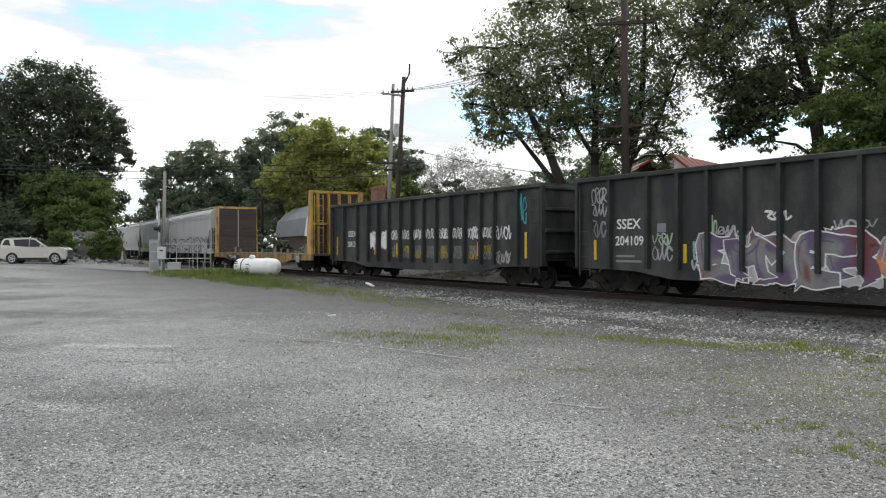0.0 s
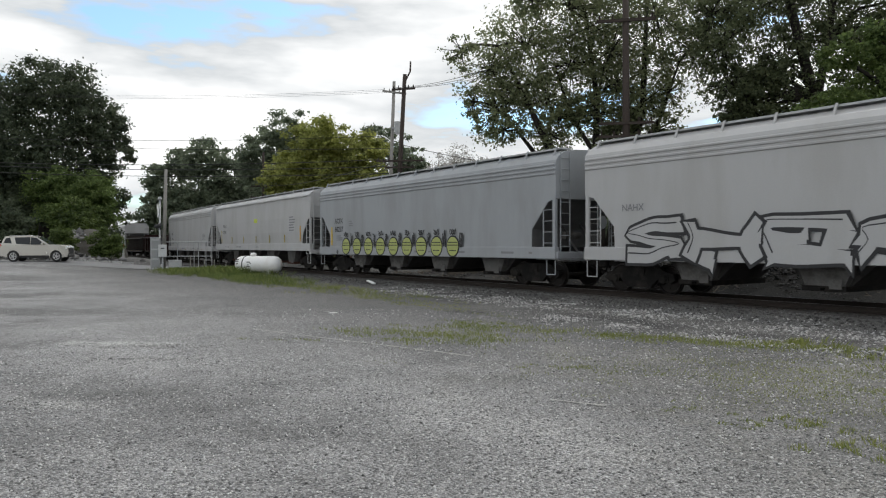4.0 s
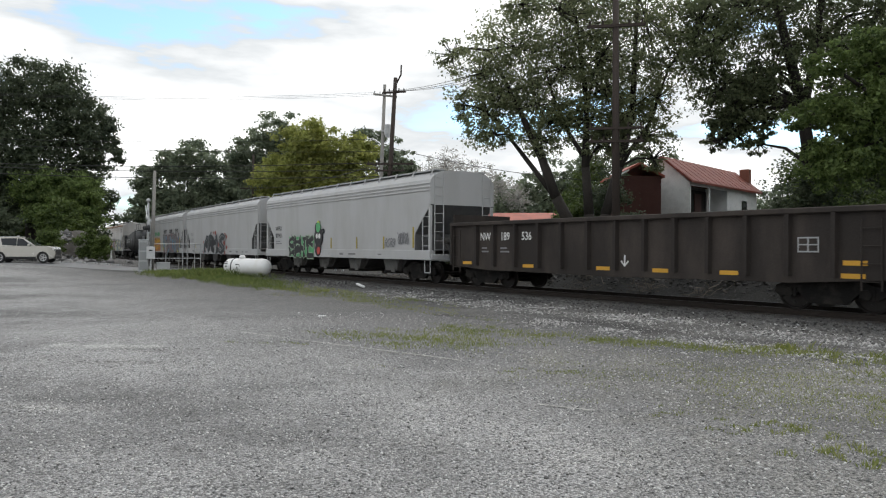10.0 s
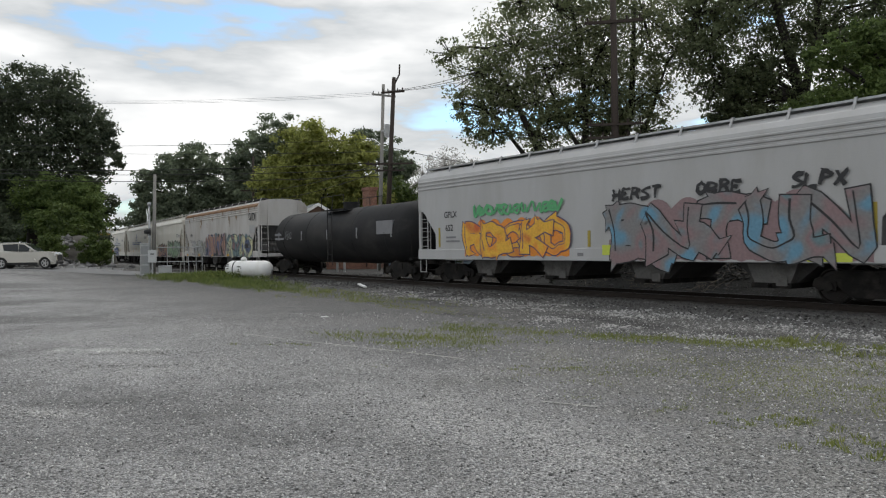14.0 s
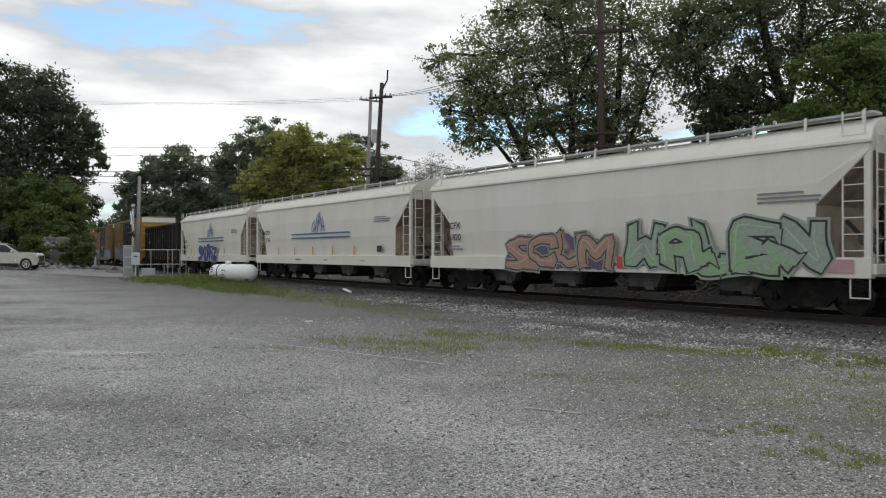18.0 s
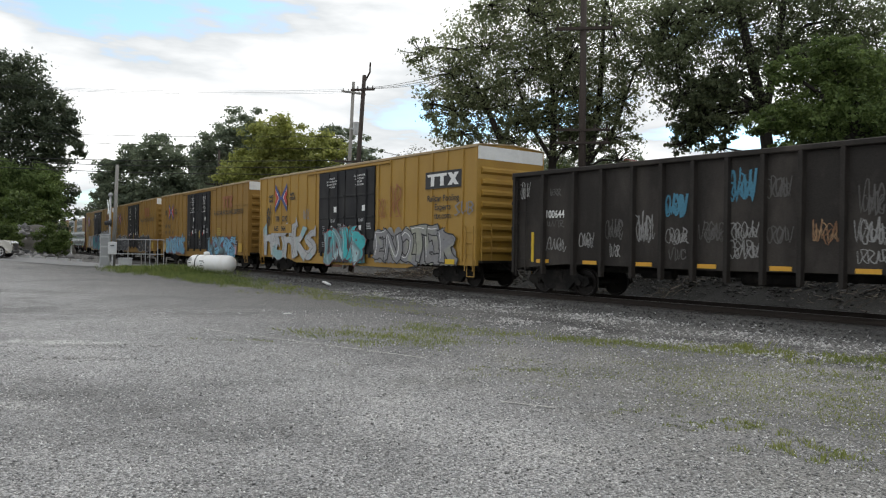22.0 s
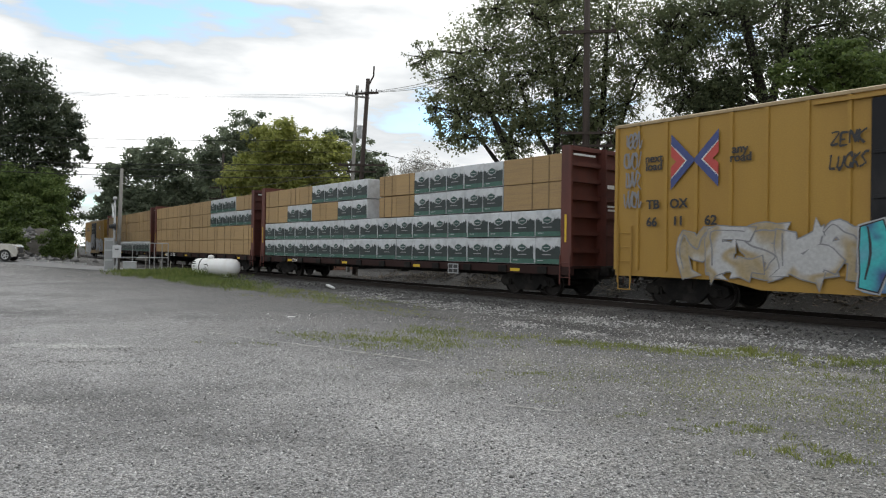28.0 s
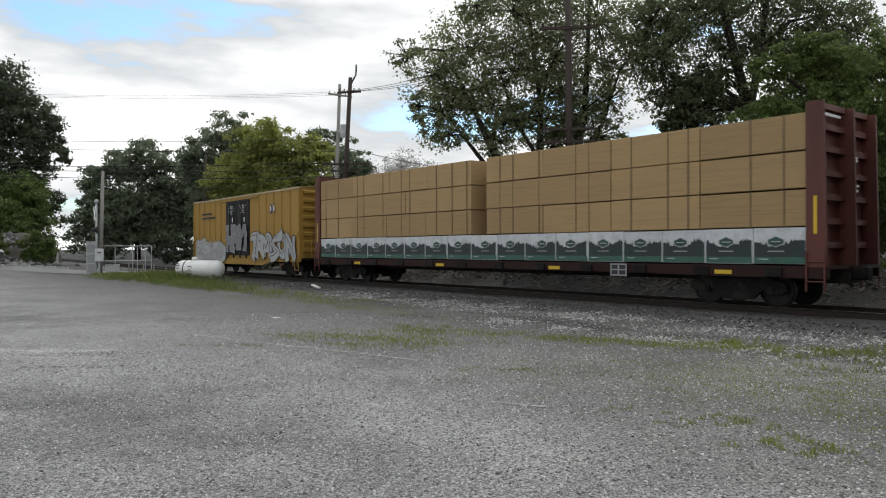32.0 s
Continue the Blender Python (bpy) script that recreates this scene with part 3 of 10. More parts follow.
def piece(parent, word, x0, x1, z0, z1, fills, edge, y=-1.645, seed=1, back=None, line=0.05, fat=0.30, halo=None, shine=None, jitter=0.05, lean=0.12, even=False):
    """A sprayed piece of fat interlocked capitals: faded fills, outlines, arms between the letters, halo, and a cloud behind."""
    rnd = random.Random(seed)
    n = len(word)
    h, step = z1 - z0, (x1 - x0) / n
    fill = blend([fills[0], fills[0]] + list(fills[1:]) if even else list(fills))
    if back:
        bm = bmesh.new()
        top, bot = [], []
        m = n * 10
        for i in range(m + 1):
            u = x0 - 0.1 * step + (x1 - x0 + 0.2 * step) * i / m
            swell = abs(math.sin(i * 0.47 + seed)) ** 0.6
            fade = min(1.0, 0.35 + 4.0 * min(i, m - i) / m)
            top.append(bm.verts.new((u, y + 0.004, z0 + h * (0.78 + 0.22 * swell) * fade + 0.02 * h)))
            bot.append(bm.verts.new((u, y + 0.004, z0 + h * 0.04 * abs(math.sin(i * 0.9 + seed)))))
        for i in range(m):
            bm.faces.new((bot[i], bot[i + 1], top[i + 1], top[i]))
        part("colour_cloud", bm, blend([back, back, fills[0]]), parent)
    for i, ch in enumerate(word):
        if ch == " ":
            continue
        slant, up, low = rnd.uniform(-lean, lean) * h, rnd.uniform(0.92, 1.06), rnd.uniform(-0.04, 0.05)
        a, wide = x0 + i * step - 0.08 * step, step * 1.16
        def put(p):
            bend = 0.06 * h * noise.noise((p[0] * 1.7 + i * 3.1, p[1] * 1.7, seed))
            return (a + p[0] * wide + slant * (p[1] - 0.5) + bend, z0 + (low + p[1] * (up - low)) * h + bend * 0.6)
        runs = [[put(p) for p in run] for run in pen_strokes(ch, rnd, jitter)]
        thick = fat * min(wide, h * 0.85)
        # an arm that reaches over to the next letter
        if i < n - 1 and rnd.random() < 0.7:
            at, rise = rnd.choice((0.2, 0.5, 0.8)), rnd.uniform(-0.25, 0.25)
            arm = [put((0.7, at)), put((0.95, at + rise * 0.3)), put((1.2, min(0.97, max(0.05, at + rise))))]
            runs.append(arm)
        spikes = []
        for run in runs:
            for end, inner in ((run[0], run[1]), (run[-1], run[-2])):
                if rnd.random() < 0.35:
                    d = (Vector(end) - Vector(inner)).normalized()
                    side = Vector((-d.y, d.x)) * rnd.choice((-1, 1))
                    spikes.append((tuple(Vector(end) + d * thick * 0.45 + side * thick * 0.95), tuple(Vector(end) + d * thick * 0.1), thick * 0.34))
        yy = y - 0.012 * (i % 2)
        bm = bmesh.new()
        fat_strokes(bm, runs, thick, yy - 0.007, spikes)
        letter = part("sprayed_letter", bm, fill, parent)
        grown = [(tuple(Vector(p) + (Vector(p) - Vector(b)).normalized() * line * 1.6), b, w + line * 0.8) for p, b, w in spikes]
        bm = bmesh.new()
        fat_strokes(bm, runs, thick, yy - 0.0035, grown, line)
        part("outline", bm, edge, letter)
        if halo:
            bm = bmesh.new()
            fat_strokes(bm, runs, thick, yy, grown, line * 2.1)
            part("halo", bm, halo, letter)
        # a thin inner line along the first stroke
        bm = bmesh.new()
        fat_strokes(bm, [[(p[0] - thick * 0.2, p[1] + thick * 0.16) for p in run] for run in runs[:1]], thick * 0.09, yy - 0.0112)
        part("highlight", bm, shine or (edge if len(fills) > 1 else fills[-1]), letter)


def tag(parent, word, x, z, w, h, material, y=-1.645, seed=1, thick=0.05):
    """A quick thin tag of capitals."""
    rnd = random.Random(seed)
    bm = bmesh.new()
    step = w / len(word)
    runs = []
    for i, ch in enumerate(word):
        if ch == " ":
            continue
        up = rnd.uniform(-0.08, 0.08) * h
        runs += [[(x - w / 2 + (i + p[0] * 0.95) * step + 0.15 * h * (p[1] - 0.5), z - h / 2 + up + p[1] * h) for p in run] for run in pen_strokes(ch, rnd, 0.06)]
    fat_strokes(bm, runs, thick, y)
    return part("tag", bm, material, parent)


# ---- the track's line: straight past the lot, then a wide curve away ----
TURN = radians(51.34)
ALONG, ACROSS = Vector((math.cos(TURN), -math.sin(TURN), 0)), Vector((math.sin(TURN), math.cos(TURN), 0))
CENTRE, BEND_AT, BEND_END, BEND = 18.26, -20.0, -64.0, 0.00205


def track(s, off=0.0):
    """A place on the line: s metres along it (growing towards the lot's end), off metres beyond its centre."""
    u = min(s - BEND_AT, 0.0)
    e = max(u, BEND_END - BEND_AT)
    y = 0.5 * BEND * e * e + BEND * e * (u - e)
    p = ALONG * s + ACROSS * (CENTRE + off + y)
    return Vector((p.x, p.y, 0))


def near_track(x, y):
    """(s, offset from the centre line) of a ground place."""
    p = Vector((x, y, 0))
    s = p.dot(ALONG)
    u = min(s - BEND_AT, 0.0)
    e = max(u, BEND_END - BEND_AT)
    return s, p.dot(ACROSS) - CENTRE - (0.5 * BEND * e * e + BEND * e * (u - e))


def ease(v):
    v = min(1.0, max(0.0, v))
    return v * v * (3 - 2 * v)


def ground_z(x, y):
    s, d = near_track(x, y)
    z = -0.22
    if d < 0:
        z += 0.56 * ease((-x - 22.5) / 8) * ease((y - 26) / 18) * ease((-d - 1.5) / 4)
        z += 0.05 * ease((d + 4.5) / 2.5)
    else:
        z += 0.05 + 0.95 * ease((d - 2.3) / 2.2) * ease((s + 36) / 12)
    z += 0.025 * noise.noise((x * 0.22, y * 0.22, 0)) if abs(d) > 2.5 else 0
    return z


# ---- ground ----
CINDER, DAMP, GRIT, SOILED = (0.045, 0.043, 0.041), (0.125, 0.123, 0.12), (0.42, 0.415, 0.40), (0.175, 0.17, 0.155)
# (middle x, y, turn, half length, half width, colour, how far it covers)
PATCHES = ((2.7, 16.4, -58, 2.7, 0.5, CINDER, 1.0), (5.3, 13.35, -32, 1.3, 0.34, CINDER, 1.0), (-0.4, 17.9, -30, 1.0, 0.3, CINDER, 0.7), (-3.9, 8.0, -24, 2.0, 0.7, DAMP, 0.6), (-1.2, 6.2, -20, 1.4, 0.4, DAMP, 0.25), (-9.5, 17.5, -8, 3.5, 1.0, DAMP, 0.5),
           (-6.35, 12.0, 0, 0.9, 0.28, GRIT, 0.95), (-4.5, 7.35, -12, 0.6, 0.2, GRIT, 0.85), (-4.9, 5.6, 10, 0.9, 0.35, GRIT, 0.5), (-1.4, 9.3, -10, 2.6, 1.3, GRIT, 0.16), (0.2, 6.6, -20, 2.4, 0.8, GRIT, 0.16), (4.2, 8.6, -30, 4.2, 2.6, SOILED, 0.8), (3.4, 5.0, -30, 2.6, 1.2, SOILED, 0.55))


def ground_material():
    m = surface("gravel_lot", (0.235, 0.232, 0.228), 0.92, 0, 60, 0.12, 0.2, 0)
    n, l = m.node_tree.nodes, m.node_tree.links
    b = n["Principled BSDF"]
    co = n.new("ShaderNodeTexCoord")
    v = n.new("ShaderNodeTexVoronoi")
    v.inputs["Scale"].default_value = 66
    v2 = n.new("ShaderNodeTexVoronoi")
    v2.inputs["Scale"].default_value = 150
    stain = n.new("ShaderNodeTexNoise")
    stain.inputs["Scale"].default_value, stain.inputs["Detail"].default_value, stain.inputs["Roughness"].default_value = 0.24, 9, 0.64
    for q in (v, v2, stain):
        l.new(co.outputs["Object"], q.inputs["Vector"])
    sep = n.new("ShaderNodeSeparateColor")
    l.new(v.outputs["Color"], sep.inputs["Color"])
    sep2 = n.new("ShaderNodeSeparateColor")
    l.new(v2.outputs["Color"], sep2.inputs["Color"])
    r1 = n.new("ShaderNodeMapRange")
    r1.inputs["To Min"].default_value, r1.inputs["To Max"].default_value = 0.3, 1.75
    l.new(sep.outputs[0], r1.inputs["Value"])
    r2 = n.new("ShaderNodeMapRange")
    r2.inputs["To Min"].default_value, r2.inputs["To Max"].default_value = 0.45, 1.55
    l.new(sep2.outputs[0], r2.inputs["Value"])
    r3 = n.new("ShaderNodeMapRange")
    r3.inputs["From Min"].default_value, r3.inputs["From Max"].default_value = 0.36, 0.66
    r3.inputs["To Min"].default_value, r3.inputs["To Max"].default_value = 0.52, 1.3
    l.new(stain.outputs["Fac"], r3.inputs["Value"])
    k = n.new("ShaderNodeMath")
    k.operation = "MULTIPLY"
    k2 = n.new("ShaderNodeMath")
    k2.operation = "MULTIPLY"
    l.new(r1.outputs["Result"], k.inputs[0])
    l.new(r2.outputs["Result"], k.inputs[1])
    l.new(k.outputs[0], k2.inputs[0])
    l.new(r3.outputs["Result"], k2.inputs[1])
    hsv = n.new("ShaderNodeHueSaturation")
    # browner, darker gravel towards the track, with a ragged edge
    dot = n.new("ShaderNodeVectorMath")
    dot.operation = "DOT_PRODUCT"
    dot.inputs[1].default_value = tuple(ACROSS)
    l.new(co.outputs["Object"], dot.inputs[0])
    wob = n.new("ShaderNodeMath")
    wob.operation = "MULTIPLY_ADD"
    wob.inputs[1].default_value = 14.0
    l.new(stain.outputs["Fac"], wob.inputs[0])
    l.new(dot.outputs["Value"], wob.inputs[2])
    edge = n.new("ShaderNodeMapRange")
    edge.inputs["From Min"].default_value, edge.inputs["From Max"].default_value = 11.0, 18.5
    l.new(wob.outputs[0], edge.inputs["Value"])
    two = n.new("ShaderNodeMix")
    two.data_type = "RGBA"
    two.inputs[6].default_value, two.inputs[7].default_value = (0.247, 0.244, 0.240, 1), (0.092, 0.089, 0.085, 1)
    l.new(edge.outputs["Result"], two.inputs[0])
    # patches with ragged edges: wet cinders by the rails, damp hollows and pale grit on the lot
    rag = n.new("ShaderNodeTexNoise")
    rag.inputs["Scale"].default_value, rag.inputs["Detail"].default_value = 1.3, 7
    l.new(co.outputs["Object"], rag.inputs["Vector"])
    colour = two.outputs[2]
    for cx, cy, turn, rx, ry, tint, most in PATCHES:
        mp = n.new("ShaderNodeMapping")
        mp.vector_type = "TEXTURE"
        mp.inputs["Location"].default_value = (cx, cy, -0.2)
        mp.inputs["Rotation"].default_value = (0, 0, radians(turn))
        mp.inputs["Scale"].default_value = (rx, ry, 50)
        l.new(co.outputs["Object"], mp.inputs["Vector"])
        ln = n.new("ShaderNodeVectorMath")
        ln.operation = "LENGTH"
        l.new(mp.outputs["Vector"], ln.inputs[0])
        sh = n.new("ShaderNodeMath")
        sh.operation = "MULTIPLY_ADD"
        sh.inputs[1].default_value = 2.6
        l.new(rag.outputs["Fac"], sh.inputs[0])
        l.new(ln.outputs["Value"], sh.inputs[2])
        rm = n.new("ShaderNodeMapRange")
        rm.inputs["From Min"].default_value, rm.inputs["From Max"].default_value = 1.75, 2.45
        rm.inputs["To Min"].default_value, rm.inputs["To Max"].default_value = most, 0.0
        l.new(sh.outputs[0], rm.inputs["Value"])
        mx = n.new("ShaderNodeMix")
        mx.data_type = "RGBA"
        mx.inputs[7].default_value = (*tint, 1)
        l.new(rm.outputs["Result"], mx.inputs[0])
        l.new(colour, mx.inputs[6])
        colour = mx.outputs[2]
    # dark earth bank beyond the rails, shade behind the train put into its colour
    bank = n.new("ShaderNodeMapRange")
    bank.inputs["From Min"].default_value, bank.inputs["From Max"].default_value = 18.6, 20.2
    l.new(dot.outputs["Value"], bank.inputs["Value"])
    four = n.new("ShaderNodeMix")
    four.data_type = "RGBA"
    four.inputs[7].default_value = (0.032, 0.03, 0.027, 1)
    l.new(bank.outputs["Result"], four.inputs[0])
    l.new(colour, four.inputs[6])
    l.new(four.outputs[2], hsv.inputs["Color"])
    l.new(k2.outputs[0], hsv.inputs["Value"])
    l.new(hsv.outputs["Color"], b.inputs["Base Color"])
    bp = n.new("ShaderNodeBump")
    bp.inputs["Strength"].default_value, bp.inputs["Distance"].default_value = 0.7, 0.012
    l.new(v.outputs["Distance"], bp.inputs["Height"])
    bp.invert = True
    l.new(bp.outputs["Normal"], b.inputs["Normal"])
    return m


GRAVEL = ground_material()
BALLAST = surface("grey_ballast", (0.062, 0.058, 0.055), 0.95, 0, 26, 0.35, 0.5, 0.9, second=(0.032, 0.03, 0.029))


def build_ground():
    far = [-4000, -1500, -700, -350, -200, -130]
    xs = far + list(np.linspace(-90, 45, 136)) + [-f for f in far[::-1] if f < -60]
    ys = far[:] + [-80, -45, -20, -8] + list(np.linspace(0, 110, 134)) + [140, 200, 350, 700, 1500, 4000]
    verts = [(x, y, ground_z(x, y)) for y in ys for x in xs]
    w = len(xs)
    faces = [(j * w + i, j * w + i + 1, (j + 1) * w + i + 1, (j + 1) * w + i) for j in range(len(ys) - 1) for i in range(w - 1)]
    ob = arrays("ground", verts, faces, GRAVEL)
    ob.data.shade_smooth()
    return tagged(ob, "grey gravel and worn asphalt lot beside the railway", "ground", kind="structure")


build_ground()


def ribbon(name, outline, s0, s1, step, material, parent=None, wobble=0.0):
    """A cross-section (offset, height) swept along the track."""
    bm = bmesh.new()
    rings = []
    n = int((s1 - s0) / step)
    rnd = random.Random(7)
    for i in range(n + 1):
        s = s0 + (s1 - s0) * i / n
        ring = []
        for off, z in outline:
            p = track(s, off)
            ring.append((p.x, p.y, z + rnd.uniform(-wobble, wobble)))
        rings.append(ring)
    loft(bm, rings)
    return part(name, bm, material, parent)


railway = tagged(new("railway_track"), "single railway track on dark ballast, rails polished on top", "railway track", kind="structure")
ribbon("ballast_bed", [(-2.9, -0.30), (-2.1, -0.20), (-1.5, -0.165), (1.5, -0.165), (2.2, -0.2), (2.9, -0.32)], -150, 60, 0.4, BALLAST, railway, 0.02)
RAIL = [(-0.075, -0.155), (-0.075, -0.14), (-0.012, -0.12), (-0.012, -0.04), (-0.036, -0.03), (-0.036, -0.006), (0.036, -0.006), (0.036, -0.03), (0.012, -0.04), (0.012, -0.12), (0.075, -0.14), (0.075, -0.155)]
for o in (-0.755, 0.755):
    rail = ribbon("rail", [(o + a, b) for a, b in RAIL], -560, 560, 4.0, RAIL_SIDE, railway)
    ribbon("rail_head", [(o - 0.03, -0.006), (o + 0.03, -0.006), (o + 0.026, 0.0), (o - 0.026, 0.0)], -560, 560, 4.0, RAIL_TOP, rail)

# ---- trees and plants ----
def leaf_mesh(name, centres, size, material, parent, rng, out=None):
    """One small four-cornered leaf at each centre; the blades lie mostly level and turn outwards from their clump."""
    n = len(centres)
    nrm = rng.normal(size=(n, 3)) * 0.62 + np.array([0.0, 0.0, 0.55])
    if out is not None:
        nrm += out * 0.8
    nrm /= np.linalg.norm(nrm, axis=1)[:, None]
    b = rng.normal(size=(n, 3))
    b -= nrm * np.sum(nrm * b, axis=1)[:, None]
    b /= np.linalg.norm(b, axis=1)[:, None]
    a = np.cross(nrm, b)
    s = size * rng.uniform(0.6, 1.35, size=(n, 1))
    v = np.stack([centres - b * s, centres + a * s * 0.6, centres + b * s, centres - a * s * 0.6], axis=1).reshape(-1, 3)
    return arrays(name, v, np.arange(4 * n).reshape(-1, 4), material, parent)


def tree(label, base, stems, blobs, material, leaves, size, seed, clumps=40, fuzz=0.3, name="tree", bark=None, twigs=0):
    """stems: lists of (x, y, z, radius) from the ground up; blobs: (x, y, z, rx, ry, rz), all from the base."""
    rng = np.random.default_rng(seed)
    clumps, fuzz = int(clumps * 1.7), fuzz * 0.68
    t = tagged(new(name), label, "tree" if name == "tree" else "shrub")
    t.location = (base[0], base[1], ground_z(base[0], base[1]) - 0.05)
    if base[1] > 66 and name == "tree":
        # the far trees stand a little fuller and higher than their sketched lobes
        up = 1.11 if base[1] > 80 else 1.05
        blobs = [(x * 1.04, y, z * up, rx * 1.06, ry, rz * 1.08) for x, y, z, rx, ry, rz in blobs]
    bm = bmesh.new()
    joints = []
    for st in stems:
        for p, q in zip(st, st[1:]):
            rod(bm, p[:3], q[:3], p[3], q[3], 9)
        joints += [Vector(p[:3]) for p in st[1:]]
    vol = np.array([b[3] * b[4] * b[5] for b in blobs]) ** 0.8
    vol /= vol.sum()
    pts, outs = [], []
    for b, share_ in zip(blobs, vol):
        k = max(3, int(clumps * len(blobs) * share_))
        d = rng.normal(size=(k, 3))
        d /= np.linalg.norm(d, axis=1)[:, None]
        r = rng.uniform(0.15, 1.0, size=(k, 1)) ** 0.6 * rng.uniform(0.85, 1.12, size=(k, 1))
        cc = d * r * np.array(b[3:6]) * 0.96 + np.array(b[:3])
        rad = (b[3] * b[4] * b[5]) ** (1 / 3) * fuzz
        for c in cc:
            # a loose spray, dense or nearly bare
            m = max(3, int(leaves * share_ / k * rng.lognormal(-0.18, 0.6)))
            dd = rng.normal(size=(m, 3))
            rr = rad * rng.uniform(0.6, 1.3)
            pts.append(c + dd * rr * np.array([0.66, 0.66, 0.42]))
            outs.append(dd / np.linalg.norm(dd, axis=1)[:, None])
        if joints:
            c = Vector(b[:3])
            near = min(joints, key=lambda j: (j - c).length)
            mid = (near + c) * 0.5 + Vector((0, 0, 0.12 * (near - c).length))
            r0 = 0.035 + 0.012 * (near - c).length
            rod(bm, near, mid, r0 * 1.4, r0, 6)
            rod(bm, mid, c, r0, r0 * 0.5, 6)
            for i in range(min(twigs, k)):
                rod(bm, c, Vector(cc[i]), r0 * 0.5, 0.012, 5)
    if stems:
        bmesh.ops.recalc_face_normals(bm, faces=bm.faces[:])
        part("trunk", bm, bark or BARK, t, smooth=True)
    else:
        bm.free()
    leaf_mesh("crown", np.concatenate(pts), size, material, t, rng, np.concatenate(outs))
    return t


def bush(label, x, y, rx, ry, rz, material, leaves, size, seed, z=0.0):
    return tree(label, (x, y), [[(0, 0, 0, 0.06), (0, 0, rz * 0.6, 0.03)]], [(0, 0, rz * 0.55 + z, rx * 0.8, ry * 0.8, rz * 0.55), (-rx * 0.4, 0.1, rz * 0.5 + z, rx * 0.5, ry * 0.6, rz * 0.45), (rx * 0.45, -0.1, rz * 0.45 + z, rx * 0.5, ry * 0.6, rz * 0.42)], material, leaves, size, seed, 26, 0.3, name="shrub")


# the two large trees behind the track
tree("tall broad tree with several leaning trunks behind the track", (4.6, 31.2),
     [[(0, 0, 0, 0.30), (-0.35, 0, 1.4, 0.27), (-1.15, 0, 2.9, 0.23), (-1.75, 0.1, 4.6, 0.18), (-2.7, 0, 6.6, 0.12), (-4.0, 0, 9.2, 0.05)],
      [(0.3, 0.2, 0, 0.26), (0.28, 0.2, 2.2, 0.22), (0.12, 0.2, 4.2, 0.18), (0.2, 0.4, 7.0, 0.12), (-0.4, 0.4, 11.5, 0.05)],
      [(0.6, 0.1, 0, 0.26), (0.95, 0, 2.2, 0.22), (1.5, 0, 4.2, 0.19), (2.1, 0.2, 6.5, 0.15), (2.3, 0.2, 11.5, 0.06)],
      [(-1.15, 0.1, 2.9, 0.13), (-2.4, 0.4, 4.6, 0.1), (-3.6, 0.6, 6.2, 0.05)],
      [(0.2, 0.2, 4.4, 0.11), (-0.9, 0.3, 6.2, 0.08), (-1.6, 0.3, 8.4, 0.04)], [(1.5, 0.1, 4.2, 0.11), (2.9, 0.2, 6.2, 0.07), (3.6, 0.2, 8.4, 0.04)]],
     [(-4.4, 0, 8.2, 1.6, 1.8, 2.0), (-2.8, 0.3, 9.3, 2.0, 2.2, 2.4), (-4.0, -0.3, 6.4, 1.5, 1.5, 1.1), (-1.0, 0, 10.8, 2.3, 2.4, 2.2), (0.8, 0.4, 9.0, 2.2, 2.4, 2.6), (2.6, 0, 10.5, 2.2, 2.3, 2.6),
      (-1.9, 0.2, 6.9, 1.7, 1.7, 1.5), (1.9, 0.1, 6.6, 1.5, 1.8, 1.6), (-2.6, 0, 11.2, 1.2, 1.4, 0.9), (0.2, 0.5, 6.3, 1.3, 1.5, 1.2), (3.2, 0.4, 7.2, 1.2, 1.3, 1.5), (3.0, 0.2, 4.6, 0.8, 0.9, 1.1), (-3.4, 0.3, 7.4, 1.8, 1.8, 1.5), (0.9, 0.2, 7.6, 1.7, 1.6, 1.7), (-0.9, 0.4, 8.5, 1.9, 1.8, 1.8), (4.1, 0.3, 9.0, 1.7, 1.6, 2.3), (0.6, 0.3, 11.8, 2.2, 2.0, 1.6), (-3.8, 0, 5.6, 1.5, 1.5, 0.9), (-1.8, 0.3, 5.4, 1.5, 1.5, 0.9), (0.8, 0.5, 5.2, 1.3, 1.4, 0.9), (2.7, 0.3, 5.6, 1.4, 1.4, 1.0), (-5.6, 0, 9.0, 0.9, 1.0, 0.8), (-5.1, 0, 6.9, 0.9, 1.0, 0.7), (-0.4, 0.3, 6.4, 1.4, 1.4, 1.1), (0.9, 0.3, 5.6, 1.3, 1.3, 0.8), (-1.4, 0.2, 6.1, 1.3, 1.3, 0.9), (1.6, 0.3, 6.5, 1.3, 1.3, 1.0)],
     LEAF_NEAR, 58000, 0.07, 11, 64, 0.26, twigs=30)
